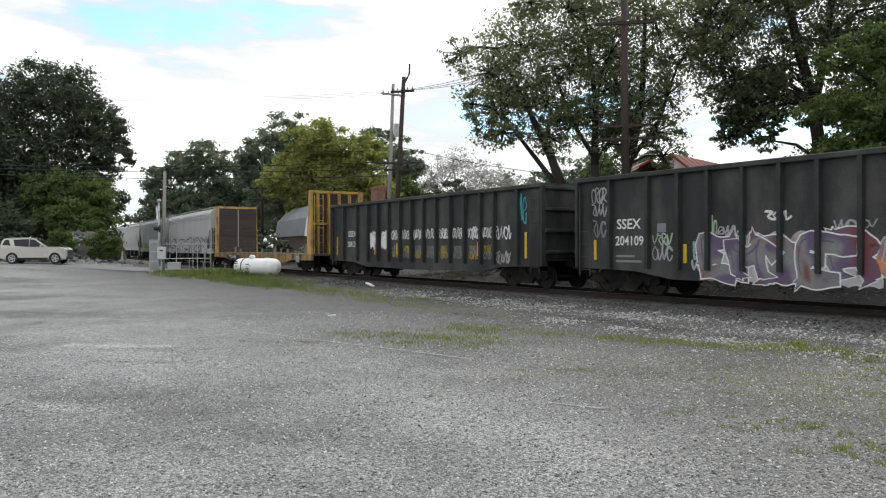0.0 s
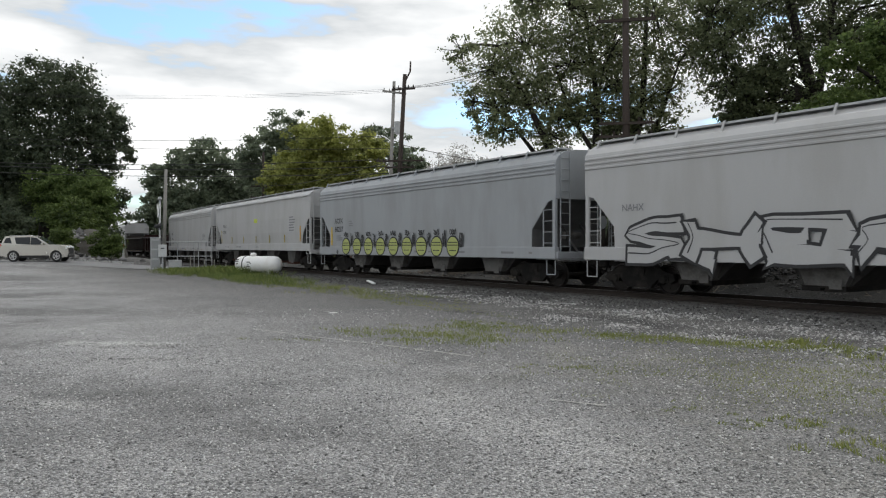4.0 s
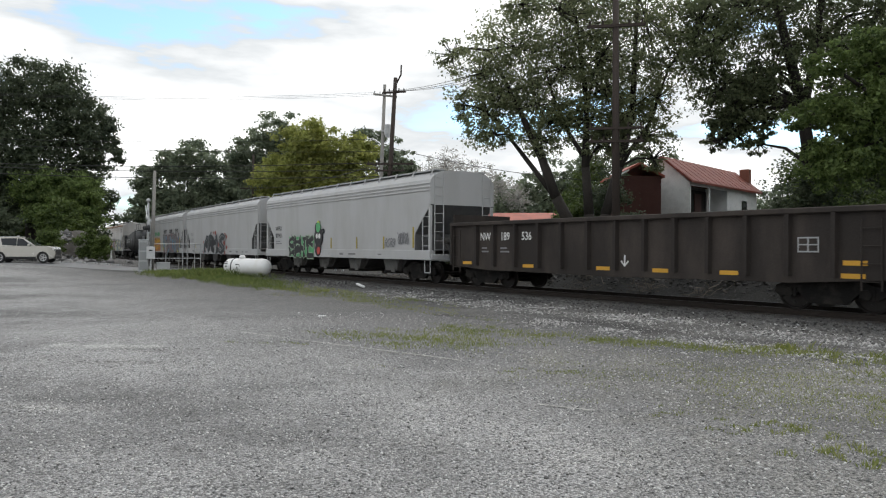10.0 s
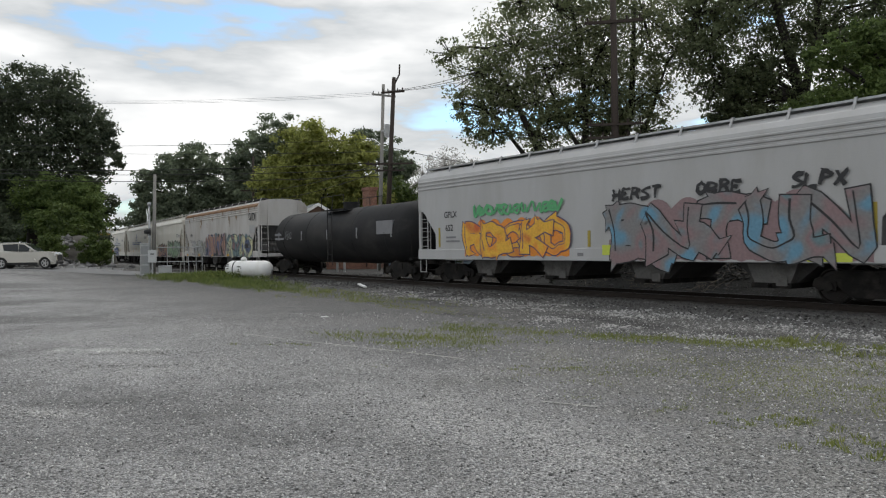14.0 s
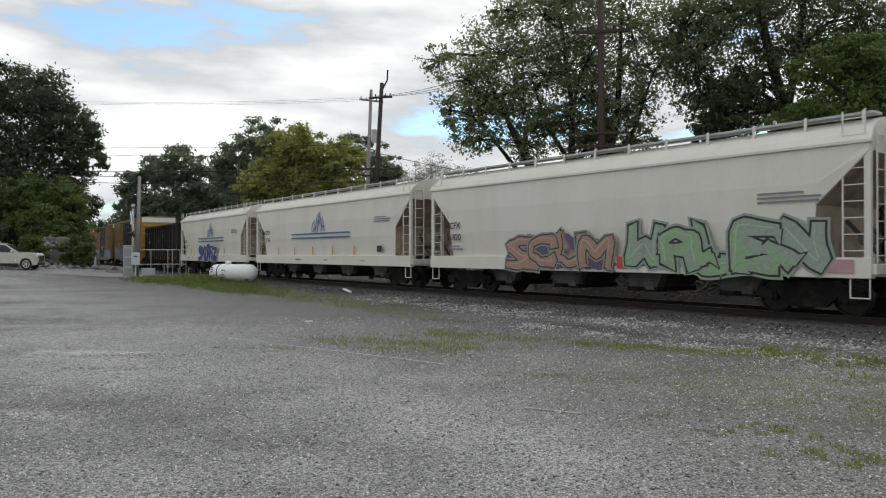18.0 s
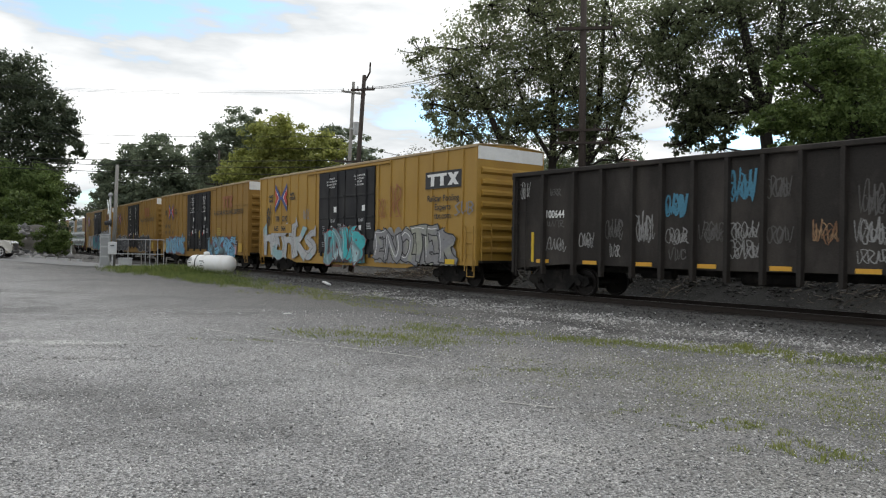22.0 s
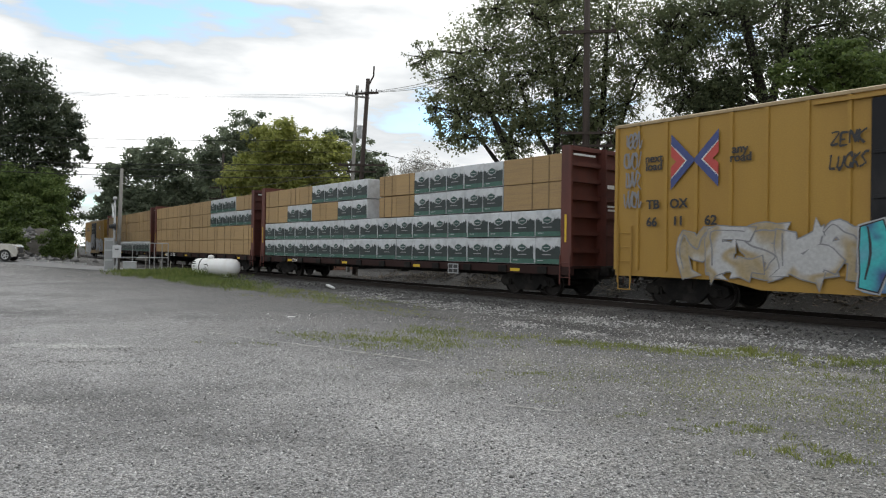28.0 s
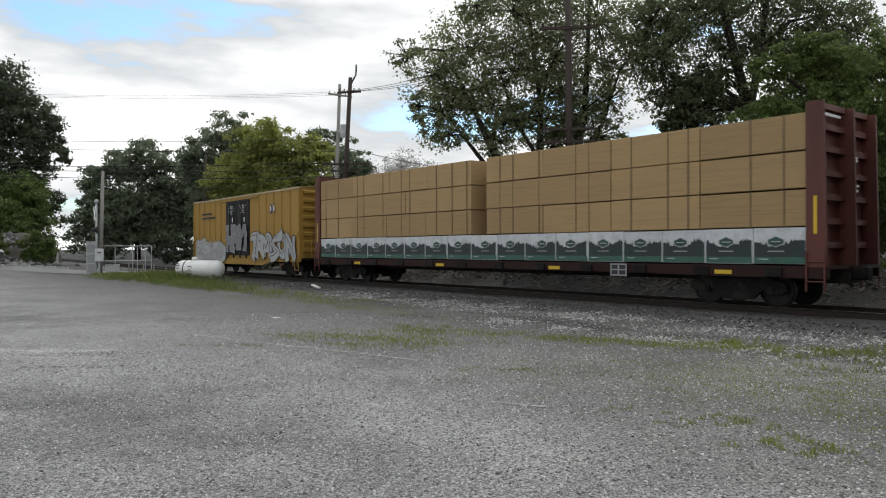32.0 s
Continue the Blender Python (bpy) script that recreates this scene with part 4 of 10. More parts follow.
tree("tall dark tree with a forked trunk behind the track", (12.9, 29.2),
     [[(0.5, 0, 0, 0.30), (0.3, 0, 4.0, 0.26), (-0.1, 0, 6.5, 0.22), (-1.0, 0.2, 10.5, 0.16), (-1.2, 0.2, 13, 0.08)],
      [(-0.02, 0, 6.0, 0.17), (0.5, 0, 9.0, 0.14), (0.9, 0, 12.5, 0.08)]],
     [(-3.6, 0, 8.6, 1.6, 1.8, 2.2), (-2.2, 0.3, 10.4, 2.2, 2.2, 2.0), (0.5, 0, 11.2, 2.6, 2.4, 2.2), (3.0, 0.2, 10.2, 2.2, 2.4, 2.4), (-2.8, 0, 6.3, 1.1, 1.2, 1.4), (-1.0, 0.4, 8.0, 1.6, 1.6, 1.5), (2.2, -0.4, 8.0, 2.0, 2.0, 1.6), (4.6, 0, 8.4, 1.8, 1.8, 2.2), (-3.3, 0.2, 7.0, 1.4, 1.4, 1.2), (0.4, 0.4, 8.9, 1.6, 1.6, 1.2), (-2.6, 0, 6.0, 1.0, 1.1, 1.0), (-2.0, 0.2, 7.3, 1.2, 1.3, 1.6), (-4.0, 0.1, 9.8, 1.4, 1.4, 1.6), (1.4, 0.3, 6.6, 1.2, 1.2, 1.0), (3.4, 0.2, 7.0, 1.7, 1.7, 1.5), (-3.2, 0, 5.9, 1.0, 1.0, 0.7), (-1.6, 0, 5.8, 1.1, 1.1, 0.6), (-2.4, 0, 6.7, 1.2, 1.2, 1.0), (-0.6, 0, 6.3, 1.6, 1.2, 0.8), (0.9, 0, 6.0, 1.4, 1.2, 0.7), (-1.8, 0, 7.3, 1.2, 1.2, 0.8), (-2.7, 0, 5.3, 1.0, 0.9, 0.8), (-1.7, 0, 4.9, 0.8, 0.8, 0.6), (-3.3, 0, 5.0, 0.7, 0.8, 0.6)],
     LEAF_DEEP, 53000, 0.075, 12, 50, 0.27, twigs=24)
tree("leafy green tree with bright foliage beside the track", (13.9, 24.8), [[(0, 0, 0, 0.16), (0.1, 0, 2.2, 0.12), (0.2, 0, 4.5, 0.06)]],
     [(0.4, 0, 5.4, 1.7, 1.6, 1.2), (1.7, 0.2, 4.4, 1.7, 1.6, 1.3), (-0.5, 0, 4.0, 1.1, 1.2, 0.9), (0.9, -0.3, 2.8, 1.6, 1.4, 1.2), (2.6, 0, 6.0, 1.3, 1.3, 1.0), (2.8, 0, 2.4, 1.6, 1.5, 1.3), (-1.3, 0.1, 5.3, 1.3, 1.3, 1.2), (-1.7, 0.2, 3.5, 1.3, 1.3, 1.2), (0.3, 0.2, 6.9, 1.6, 1.4, 1.1), (2.6, 0.2, 7.6, 1.6, 1.4, 1.2), (-2.2, 0, 6.9, 1.0, 1.1, 0.7), (-2.7, 0.1, 5.2, 0.9, 1.0, 0.8), (-0.8, 0, 7.4, 1.1, 1.1, 0.8)],
     LEAF_BRIGHT, 56000, 0.07, 13, 70, 0.24)

# trees across the road and beyond the crossing
tree("very large dark maple beyond the road", (-45.1, 72), [[(0, 0, 0, 0.7), (0.2, 0, 5, 0.55), (0.3, 0, 11, 0.35)]],
     [(1.2, 0, 16.4, 4.4, 4.5, 3.2), (6.4, 0, 12.6, 2.4, 3, 2.6), (7.6, -1, 10.2, 1.7, 2.4, 2.2), (-4.5, 0, 14.4, 4.5, 4.5, 3.4), (3.6, 0, 13.2, 3.8, 4, 3.6), (-1, -2, 10, 6, 4, 4), (5.4, 0, 8.8, 2.2, 3, 2.6), (-6, -1, 8, 5, 4, 4), (3.4, -1, 6.6, 3.4, 3, 3.2), (-2, -2, 5.5, 5.5, 3, 3.2), (6.7, 0, 5.2, 2.3, 2.5, 2.8)],
     LEAF_DARK, 80000, 0.16, 21, 90, 0.24)
tree("dark broad tree at the edge of the road", (-56, 68), [[(0, 0, 0, 0.6), (0, 0, 8, 0.35)]],
     [(0, 0, 12.5, 5, 5, 4), (-3, 0, 8, 6, 5, 4), (4.5, -1, 7, 5, 4, 4), (0, -2, 4.5, 6, 4, 3)], LEAF_DARK, 24000, 0.2, 22, 60, 0.26)
tree("lighter green tree beside the road embankment", (-38.2, 68), [[(0, 0, 0, 0.25), (0.1, 0, 4, 0.16)]],
     [(0, 0, 6.2, 2.6, 2.5, 2.2), (-1.6, -0.5, 4.3, 2.6, 2.4, 2), (1.2, 0, 3.8, 1.9, 2, 1.8), (-3.2, 0, 6.4, 2.6, 2.2, 2.2)], LEAF_BRIGHT, 32000, 0.13, 23, 60, 0.26)
tree("grey-green woodland tree beyond the crossing", (-45, 112), [[(0, 0, 0, 0.5), (0, 0, 9, 0.3)]],
     [(0, 0, 13.2, 5, 4, 4), (-5.2, 0, 10, 3.4, 4, 4), (5.4, 0, 10.5, 4.5, 4, 4), (0, -1, 6.5, 9, 4, 4.5), (9, 0, 8, 4, 4, 4.5), (-6.5, 0, 5.5, 3.4, 4, 4.0), (-3, -2, 3, 7, 3, 3)], LEAF_GREY, 48000, 0.26, 24, 80, 0.24)
tree("grey-green tree behind the yellow-green one", (-27.5, 102), [[(0, 0, 0, 0.5), (0, 0, 10, 0.3)]],
     [(-0.5, 0, 15.0, 4.2, 4, 4), (-4, 0, 12.5, 3.5, 4, 4), (4, 0, 12, 4, 4, 4), (0, 0, 8, 7, 4, 5)], LEAF_GREY, 42000, 0.21, 25, 80, 0.24)
tree("broad yellow-green tree beyond the houses", (-18.8, 88), [[(0, 0, 0, 0.5), (0, 0, 8, 0.3)]],
     [(-1.5, 0, 12.6, 4.2, 4, 3.4), (3.4, 0, 11.2, 4, 4, 3), (-4.5, 0, 9.2, 4, 4, 3), (1, -1, 7.5, 7, 4, 4), (5.5, 0, 7.2, 3, 3, 3.5)], LEAF_YELLOW, 50000, 0.2, 26, 80, 0.24)
tree("grey-green tree behind the utility poles", (-14.5, 112), [[(0, 0, 0, 0.4), (0, 0, 11, 0.25)]],
     [(-2, 0, 15.5, 3.0, 3, 3.2), (2.5, 0, 13, 3, 3, 4), (0, 0, 8.5, 5.5, 4, 5)], LEAF_GREY, 20000, 0.23, 27, 60, 0.26)
tree("sparse pale tree with thin foliage", (-2.5, 82), [[(0, 0, 0, 0.3), (0.2, 0, 5, 0.2), (-0.8, 0, 9.5, 0.08)], [(0.1, 0, 4, 0.16), (2.4, 0, 9, 0.06)]],
     [(-0.8, 0, 9.8, 2.6, 3, 2), (2.2, 0, 8.7, 2.6, 3, 2), (-3.2, 0, 8.6, 1.8, 2, 2), (5.0, 0, 7.6, 2.2, 2, 2), (0.5, 0, 7.2, 3.0, 2, 1.6), (7.2, 0, 6.6, 1.8, 2, 1.6)], LEAF_PALE, 9000, 0.10, 28, 60, 0.26, bark=PALE_BARK, twigs=60)
tree("low woodland behind the houses", (6.5, 92), [[(0, 0, 0, 0.3), (0, 0, 5, 0.2)]],
     [(-2, 0, 6.6, 4.5, 3, 4.0), (4, 0, 8.0, 4, 3, 4.2), (9, 0, 9.6, 5, 3, 4.6), (-8, 0, 4.4, 5, 3, 2.8), (15, 0, 8.6, 5, 3, 4.2), (3, -1, 4, 8, 3, 4), (12, -1, 4, 8, 3, 4)], LEAF_GREY, 38000, 0.23, 29, 70, 0.25)
tree("dense dark evergreen beside the brick house", (-3.2, 57.5), [[(0, 0, 0, 0.3), (0, 0, 3, 0.1)]],
     [(0.2, 0, 3.6, 1.9, 2, 2.2), (-0.7, 0, 2.7, 1.7, 2, 1.7), (1.2, 0, 2.5, 1.8, 2, 1.6), (0.5, 0, 5.6, 1.4, 1.6, 1.5), (-0.9, 0.2, 4.6, 1.2, 1.4, 1.3), (1.5, 0.2, 4.6, 1.3, 1.4, 1.3), (0.2, -0.4, 1.2, 2.3, 1.6, 1.2)], LEAF_DARK, 26000, 0.115, 30, 60, 0.26)
tree("green tree behind the brick house", (-12.5, 92), [[(0, 0, 0, 0.3), (0, 0, 5, 0.2)]],
     [(0, 0, 6.5, 4.5, 3, 4), (5, 0, 5.5, 4, 3, 3.6), (-6, 0, 5, 4, 3, 4)], LEAF_MID, 28000, 0.2, 31, 60, 0.25)
for i in range(9):
    x = (-72 if i else -96) + i * 19 + (i * 7 % 5)
    tree("distant wooded rise behind the houses", (x, 150 + (i * 11 % 9)), [[(0, 0, 0, 0.5), (0, 0, 6, 0.3)]],
         [(0, 0, 8, 8, 5, 5 + i % 3), (7, 0, 7, 7, 5, 5), (-6, 0, 6, 7, 5, 5)], LEAF_GREY, 9000, 0.45, 60 + i, 50, 0.27)
for i, (x, y, h, r) in enumerate(((21, 36, 9, 4.2), (26, 33, 11, 5), (26, 54, 8, 4.5), (27, 47, 10, 6), (22, 28, 7.5, 3.2))):
    tree("dense dark tree beyond the white house", (x, y), [[(0, 0, 0, 0.3), (0, 0, h * 0.5, 0.2)]],
         [(0, 0, h * 0.75, r, r, h * 0.3), (-r * 0.6, 0, h * 0.5, r * 0.7, r * 0.7, h * 0.3), (r * 0.6, 0, h * 0.45, r * 0.7, r * 0.7, h * 0.3), (0, -0.5, h * 0.25, r, r * 0.7, h * 0.25)], LEAF_MID if i % 2 else LEAF_DARK, 20000, 0.12, 150 + i, 50, 0.27)
for i, (x, y, h, r) in enumerate(((-37.5, 64.5, 5.2, 2.8), (-42, 60, 5, 3.4), (-48, 60, 5, 3.6), (-47, 84, 6, 4), (-63, 76, 5, 4), (-57, 78, 6, 4), (-52, 80, 6, 4))):
    bush("dense dark undergrowth beyond the road", x, y, r, r * 0.8, h, LEAF_DARK if i % 2 else LEAF_MID, 8500, 0.14, 170 + i)
# shrubs along the bank behind the track, beside the house and beyond the road
for i, (x, y, rx, rz, mt) in enumerate(((7.2, 32.2, 1.6, 2.2, LEAF_DARK), (5.0, 33.4, 1.9, 1.7, LEAF_GREY), (9.6, 31.0, 1.7, 1.05, LEAF_GREY), (11.2, 29.6, 1.6, 1.1, LEAF_GREY), (12.2, 26.6, 1.3, 3.6, LEAF_DARK), (12.6, 29.0, 1.3, 2.2, LEAF_GREY), (13.2, 27.4, 1.5, 1.8, LEAF_MID), (15.0, 26.2, 1.9, 2.4, LEAF_MID), (16.5, 31.5, 2.0, 3.2, LEAF_MID), (18.2, 28.5, 2.6, 4.2, LEAF_DARK), (3.3, 35.4, 1.1, 1.5, LEAF_DARK), (8.4, 34.2, 0.9, 2.0, LEAF_DARK), (2.2, 39.0, 1.3, 1.55, LEAF_DARK), (16.6, 22.6, 1.6, 2.2, LEAF_MID), (5.0, 36.5, 1.3, 3.6, LEAF_MID), (6.5, 36.0, 1.5, 4.6, LEAF_DARK), (5.6, 37.5, 1.3, 3.4, LEAF_MID))):
    bush("shrub in full leaf on the bank behind the track", x, y, rx, rx * 0.9, rz, mt, 8000, 0.062, 80 + i)
tree("dense green tree between the houses", (6.4, 43.5), [[(0, 0, 0, 0.18), (0.1, 0, 3, 0.1)]],
     [(0, 0, 4.2, 1.6, 1.4, 1.6), (-1.1, 0, 3.0, 1.3, 1.3, 1.3), (1.1, 0, 3.2, 1.3, 1.3, 1.5), (0, -0.3, 1.6, 2.0, 1.4, 1.2), (0.5, 0, 5.6, 1.2, 1.2, 0.9)], LEAF_MID, 16000, 0.085, 191, 50, 0.27)
bush("clipped green hedge beside the road", -36.2, 56, 1.6, 1.4, 1.5, LEAF_MID, 4500, 0.09, 101)
bush("clipped green hedge beside the road", -40.5, 54.5, 2.0, 1.4, 1.3, LEAF_MID, 4500, 0.09, 102)
bush("round green shrub above the rubble slope", -30.2, 56.4, 1.75, 1.5, 2.5, LEAF_MID, 11000, 0.075, 103)
bush("clipped round green hedge above the rubble beside the road", -33.2, 55.3, 1.35, 1.1, 2.5, LEAF_MID, 11000, 0.07, 108)
bush("dark shrub beside the crossing", -20.5, 68, 2.6, 2, 2.6, LEAF_DARK, 6000, 0.12, 104)
bush("dark shrub beside the crossing", -27.5, 78, 3.2, 2, 3.4, LEAF_DARK, 6000, 0.14, 105)
bush("tall green shrub in front of the barn", -12.4, 60.5, 1.3, 1.2, 5.0, LEAF_YELLOW, 9000, 0.10, 107)
bush("green shrub behind the track", -13.5, 57, 1.8, 1.6, 1.7, LEAF_GREY, 5000, 0.10, 106)


# ---- poles and wires ----
def utility_pole(label, foot, top, radius, material, arms, name="utility_pole"):
    t = tagged(new(name), label, "utility pole")
    t.location = (foot[0], foot[1], ground_z(foot[0], foot[1]) - 0.05)
    dx, dy, h = top[0] - foot[0], top[1] - foot[1], top[2] - t.location.z
    bm = bmesh.new()
    rod(bm, (0, 0, 0), (dx, dy, h), radius, radius * 0.7, 12)
    part("pole", bm, material, t, smooth=True)
    for z, half, turn, thick in arms:
        k = (z - t.location.z) / h
        bm = bmesh.new()
        bx(bm, -half, half, -0.16, -0.16 + 0.1, -thick, thick)
        for i in range(5):
            px = -half + 0.12 + i * (2 * half - 0.24) / 4
            if i != 2:
                rod(bm, (px, -0.11, thick), (px, -0.11, thick + 0.16), 0.035, n=6)
        arm = part("crossarm", bm, material, t)
        arm.matrix_basis = pose(dx * k, dy * k, z - t.location.z, 0, 0, turn)
    return t


p1 = utility_pole("tall dark leaning wooden utility pole behind the track", (-5.5, 44.0), (-4.85, 44.0, 11.8), 0.17, POLE_WOOD, [(10.9, 0.75, -14, 0.06), (6.55, 1.45, -4, 0.05), (6.15, 0.9, -4, 0.05)])
bm = bmesh.new()
for a, b in (((0.63, 0, 11.5), (0.82, 0, 11.9)), ((0.82, 0, 11.9), (0.98, 0, 12.2)), ((0.98, 0, 12.2), (1.0, 0, 12.8))):
    rod(bm, a, b, 0.05, n=8)
part("curved_pipe", bm, POLE_WOOD, p1)
p2 = utility_pole("weathered grey utility pole with a small transformer", (-7.0, 52.0), (-6.5, 52.0, 13.2), 0.16, POLE_GREY, [(12.4, 0.95, 35, 0.06)])
bm = bmesh.new()
rod(bm, (0.75, -0.2, 9.6), (0.75, -0.2, 10.5), 0.2, n=12)
bx(bm, 0.35, 0.75, -0.24, -0.16, 10.0, 10.1)
part("transformer", bm, GALV, p2)
utility_pole("brown wooden utility pole among the trees", (5.45, 28.4), (5.4, 28.4, 11.75), 0.165, POLE_WOOD, [(10.05, 1.1, -8, 0.055), (6.1, 1.05, -8, 0.045), (5.6, 1.05, -8, 0.045)])
utility_pole("plain grey wooden pole beside the crossing", (-22.4, 49.5), (-22.2, 49.5, 6.75), 0.145, POLE_GREY, [])
utility_pole("distant dark utility pole beyond the crossing", (-28.5, 92.0), (-28.4, 92.0, 13.4), 0.2, POLE_WOOD, [(9.0, 1.6, 20, 0.08), (7.6, 1.6, 20, 0.08)])


def wire(label, a, b, sag, r=0.012):
    a, b = Vector(a), Vector(b)
    side = Vector((-(b - a).y, (b - a).x, 0)).normalized()
    rings = []
    for i in range(17):
        u = i / 16
        p = a.lerp(b, u) - Vector((0, 0, 4 * sag * u * (1 - u)))
        rings.append([tuple(p + side * r * math.cos(q) + Vector((0, 0, r * math.sin(q)))) for q in (0, 1.57, 3.14, 4.71)])
    bm = bmesh.new()
    loft(bm, rings)
    return tagged(part("overhead_wire", bm, WIRE), label, "wire", "overhead wires")


utility_pole("wooden utility pole at the roadside", (-60, 60), (-60, 60, 17), 0.2, POLE_WOOD, [(16.0, 1.2, 80, 0.06), (10.5, 1.2, 80, 0.06), (8.4, 1.2, 80, 0.06)])
for k in (-0.7, 0.0, 0.7):
    wire("thin overhead wire running to the grey utility pole", (-6.55 + k * 0.9, 52.0 + k * 0.6, 12.55), (-60, 60 + k, 16.1), 1.0, 0.008)
for k, (za, zb) in enumerate(((9.9, 10.6), (9.0, 10.5), (8.2, 8.5), (7.7, 8.4), (7.2, 7.9))):
    wire("dark overhead cable over the level crossing", (-6.85, 52, za - 0.6), (-60, 60 + k * 0.4, zb + 1.2), 0.7, 0.024 if k > 1 else 0.014)
for yy in (-0.6, 0.0, 0.6):
    wire("thin overhead wire along the railway", (-4.95 + yy, 44, 11.0), (5.4 + yy, 28.3, 10.2), 0.6, 0.012)
wire("sagging service cable to the white house", (-5.3, 44, 7.6), (10.6, 42.0, 5.2), 0.5, 0.018)
wire("dark overhead cable along the railway", (-5.5, 44, 6.65), (-28.4, 92, 9.1), 0.5, 0.02)
wire("dark overhead cable along the railway", (-5.4, 44, 6.25), (-28.4, 92, 7.7), 0.5, 0.02)


# ---- houses behind the track ----
def gable_roof(bm, x0, x1, y0, y1, ze, zr, over=0.3, thick=0.12, ridge="x"):
    if ridge == "x":
        ym = (y0 + y1) / 2
        prism(bm, [(y0 - over, ze - 0.1), (ym, zr), (y1 + over, ze - 0.1), (y1 + over, ze - 0.1 + thick), (ym, zr + thick), (y0 - over, ze - 0.1 + thick)], "x", x0 - over, x1 + over)
    else:
        xm = (x0 + x1) / 2
        prism(bm, [(x0 - over, ze - 0.1), (xm, zr), (x1 + over, ze - 0.1), (x1 + over, ze - 0.1 + thick), (xm, zr + thick), (x0 - over, ze - 0.1 + thick)], "y", y0 - over, y1 + over)
    return bm


def house_window(parent, x0, x1, y, z0, z1, frame_mat=None, face=-1):
    bm = bmesh.new()
    for a, b, c, d in ((x0 - 0.07, x0, z0 - 0.07, z1 + 0.07), (x1, x1 + 0.07, z0 - 0.07, z1 + 0.07), (x0, x1, z1, z1 + 0.07), (x0, x1, z0 - 0.07, z0), (x0, x1, (z0 + z1) / 2 - 0.025, (z0 + z1) / 2 + 0.025)):
        bx(bm, a, b, *sorted((y, y + face * 0.05)), c, d)
    w = part("window", bm, frame_mat or SIDING, parent)
    part("pane", box(x0, x1, *sorted((y + face * 0.008, y + face * 0.02)), z0, z1), GLASS, w)
    return w


def white_house():
    """Small white house with a red metal roof; a recessed upper porch takes the nearer half of its long side."""
    h = tagged(new("house"), "white weatherboard house with red metal roof and recessed upper porch", "house")
    h.matrix_basis = pose(11.6, 40.0, 0.0, 0, 0, 51)
    # local x along the porch front, y into the house
    L, D, eave, ridge, P = 10.8, 3.0, 5.15, 6.5, 5.6
    base = 0.3
    part("wall", box(0, 0.18, 0.0, D, base, eave), SIDING, h)
    part("wall", box(P, L, 0.0, 0.18, base, eave), SIDING, h)
    part("wall", box(0.18, P, 1.3, 1.46, base, eave), SIDING_GREY, h, "grey wall inside the porch")
    part("wall", box(P, P + 0.16, 0.18, 1.3, base, eave), SIDING, h)
    part("wall", box(L - 0.18, L, 0.18, D, base, eave), SIDING, h)
    part("wall", box(0.18, L - 0.18, D - 0.18, D, base, eave), SIDING, h)
    for x in (0.0, L - 0.18):
        bm = bmesh.new()
        prism(bm, [(0.0, eave), (D / 2, ridge - 0.05), (D, eave)], "x", x, x + 0.18)
        part("gable", bm, SIDING, h)
    for i in range(24):
        z = base + 1.3 + i * 0.14
        part("weatherboard", box(P, L, -0.025, 0.0, z, z + 0.125), SIDING, h)
        part("weatherboard", box(-0.025, 0.0, 0.0, D, z, z + 0.125), SIDING, h)
    bm = bmesh.new()
    gable_roof(bm, 0, L, 0, D, eave, ridge, 0.3)
    rf = part("roof", bm, DEEP_ROOF, h)
    for i in range(14):
        x = -0.25 + i * (L + 0.5) / 13
        bm = bmesh.new()
        prism(bm, [(-0.32, eave + 0.02), (D / 2, ridge + 0.12), (D / 2, ridge + 0.145), (-0.32, eave + 0.045)], "x", x - 0.012, x + 0.012)
        part("roof_seam", bm, DEEP_ROOF, rf)
    part("porch_floor", box(0.0, P + 0.1, -0.12, 1.3, 2.5, 2.68), SIDING, h)
    for x, z0, z1 in ((0.02, 2.68, eave - 0.2), (2.7, 2.68, eave - 0.2), (0.05, 0.4, 2.5), (2.75, 0.4, 2.5)):
        part("porch_post", box(x, x + 0.12, -0.06, 0.06, z0, z1), SIDING, h)
    part("porch_beam", box(0.0, P, -0.06, 0.1, eave - 0.2, eave), SIDING, h)
    # flat dark panels: shade of the doorway and the underporch void as colour
    dr = part("door", box(3.1, 5.5, 1.24, 1.3, 2.68, 4.95), DARK_IN, h, "dark open doorway")
    part("lower_wall", box(0.18, P - 0.06, 1.2, 1.3, base, 2.5), DARK_IN, h)
    part("lower_wall", box(P - 0.06, P, 0.06, 1.3, base, 2.5), DARK_IN, h)
    part("door_leaf", box(3.7, 4.7, 1.20, 1.24, 2.7, 4.75), DOOR_BROWN, dr)
    part("porch_rail", box(2.82, P, -0.02, 0.02, 3.42, 3.46), STEEL_DARK, h)
    house_window(h, 7.85, 8.9, -0.03, 3.2, 4.5)
    part("chimney", box(L + 0.02, L + 0.5, 0.5, 1.1, base, 6.75), BRICK, h)
    return h


SIDING_GREY = surface("grey_porch_board", (0.24, 0.24, 0.24), 0.8, 0, 20, 2, 0.15, 0.05)
DOOR_BROWN = surface("dark_red_door", (0.07, 0.025, 0.02), 0.6, 0, 20, 2, 0.15, 0.05)
white_house()

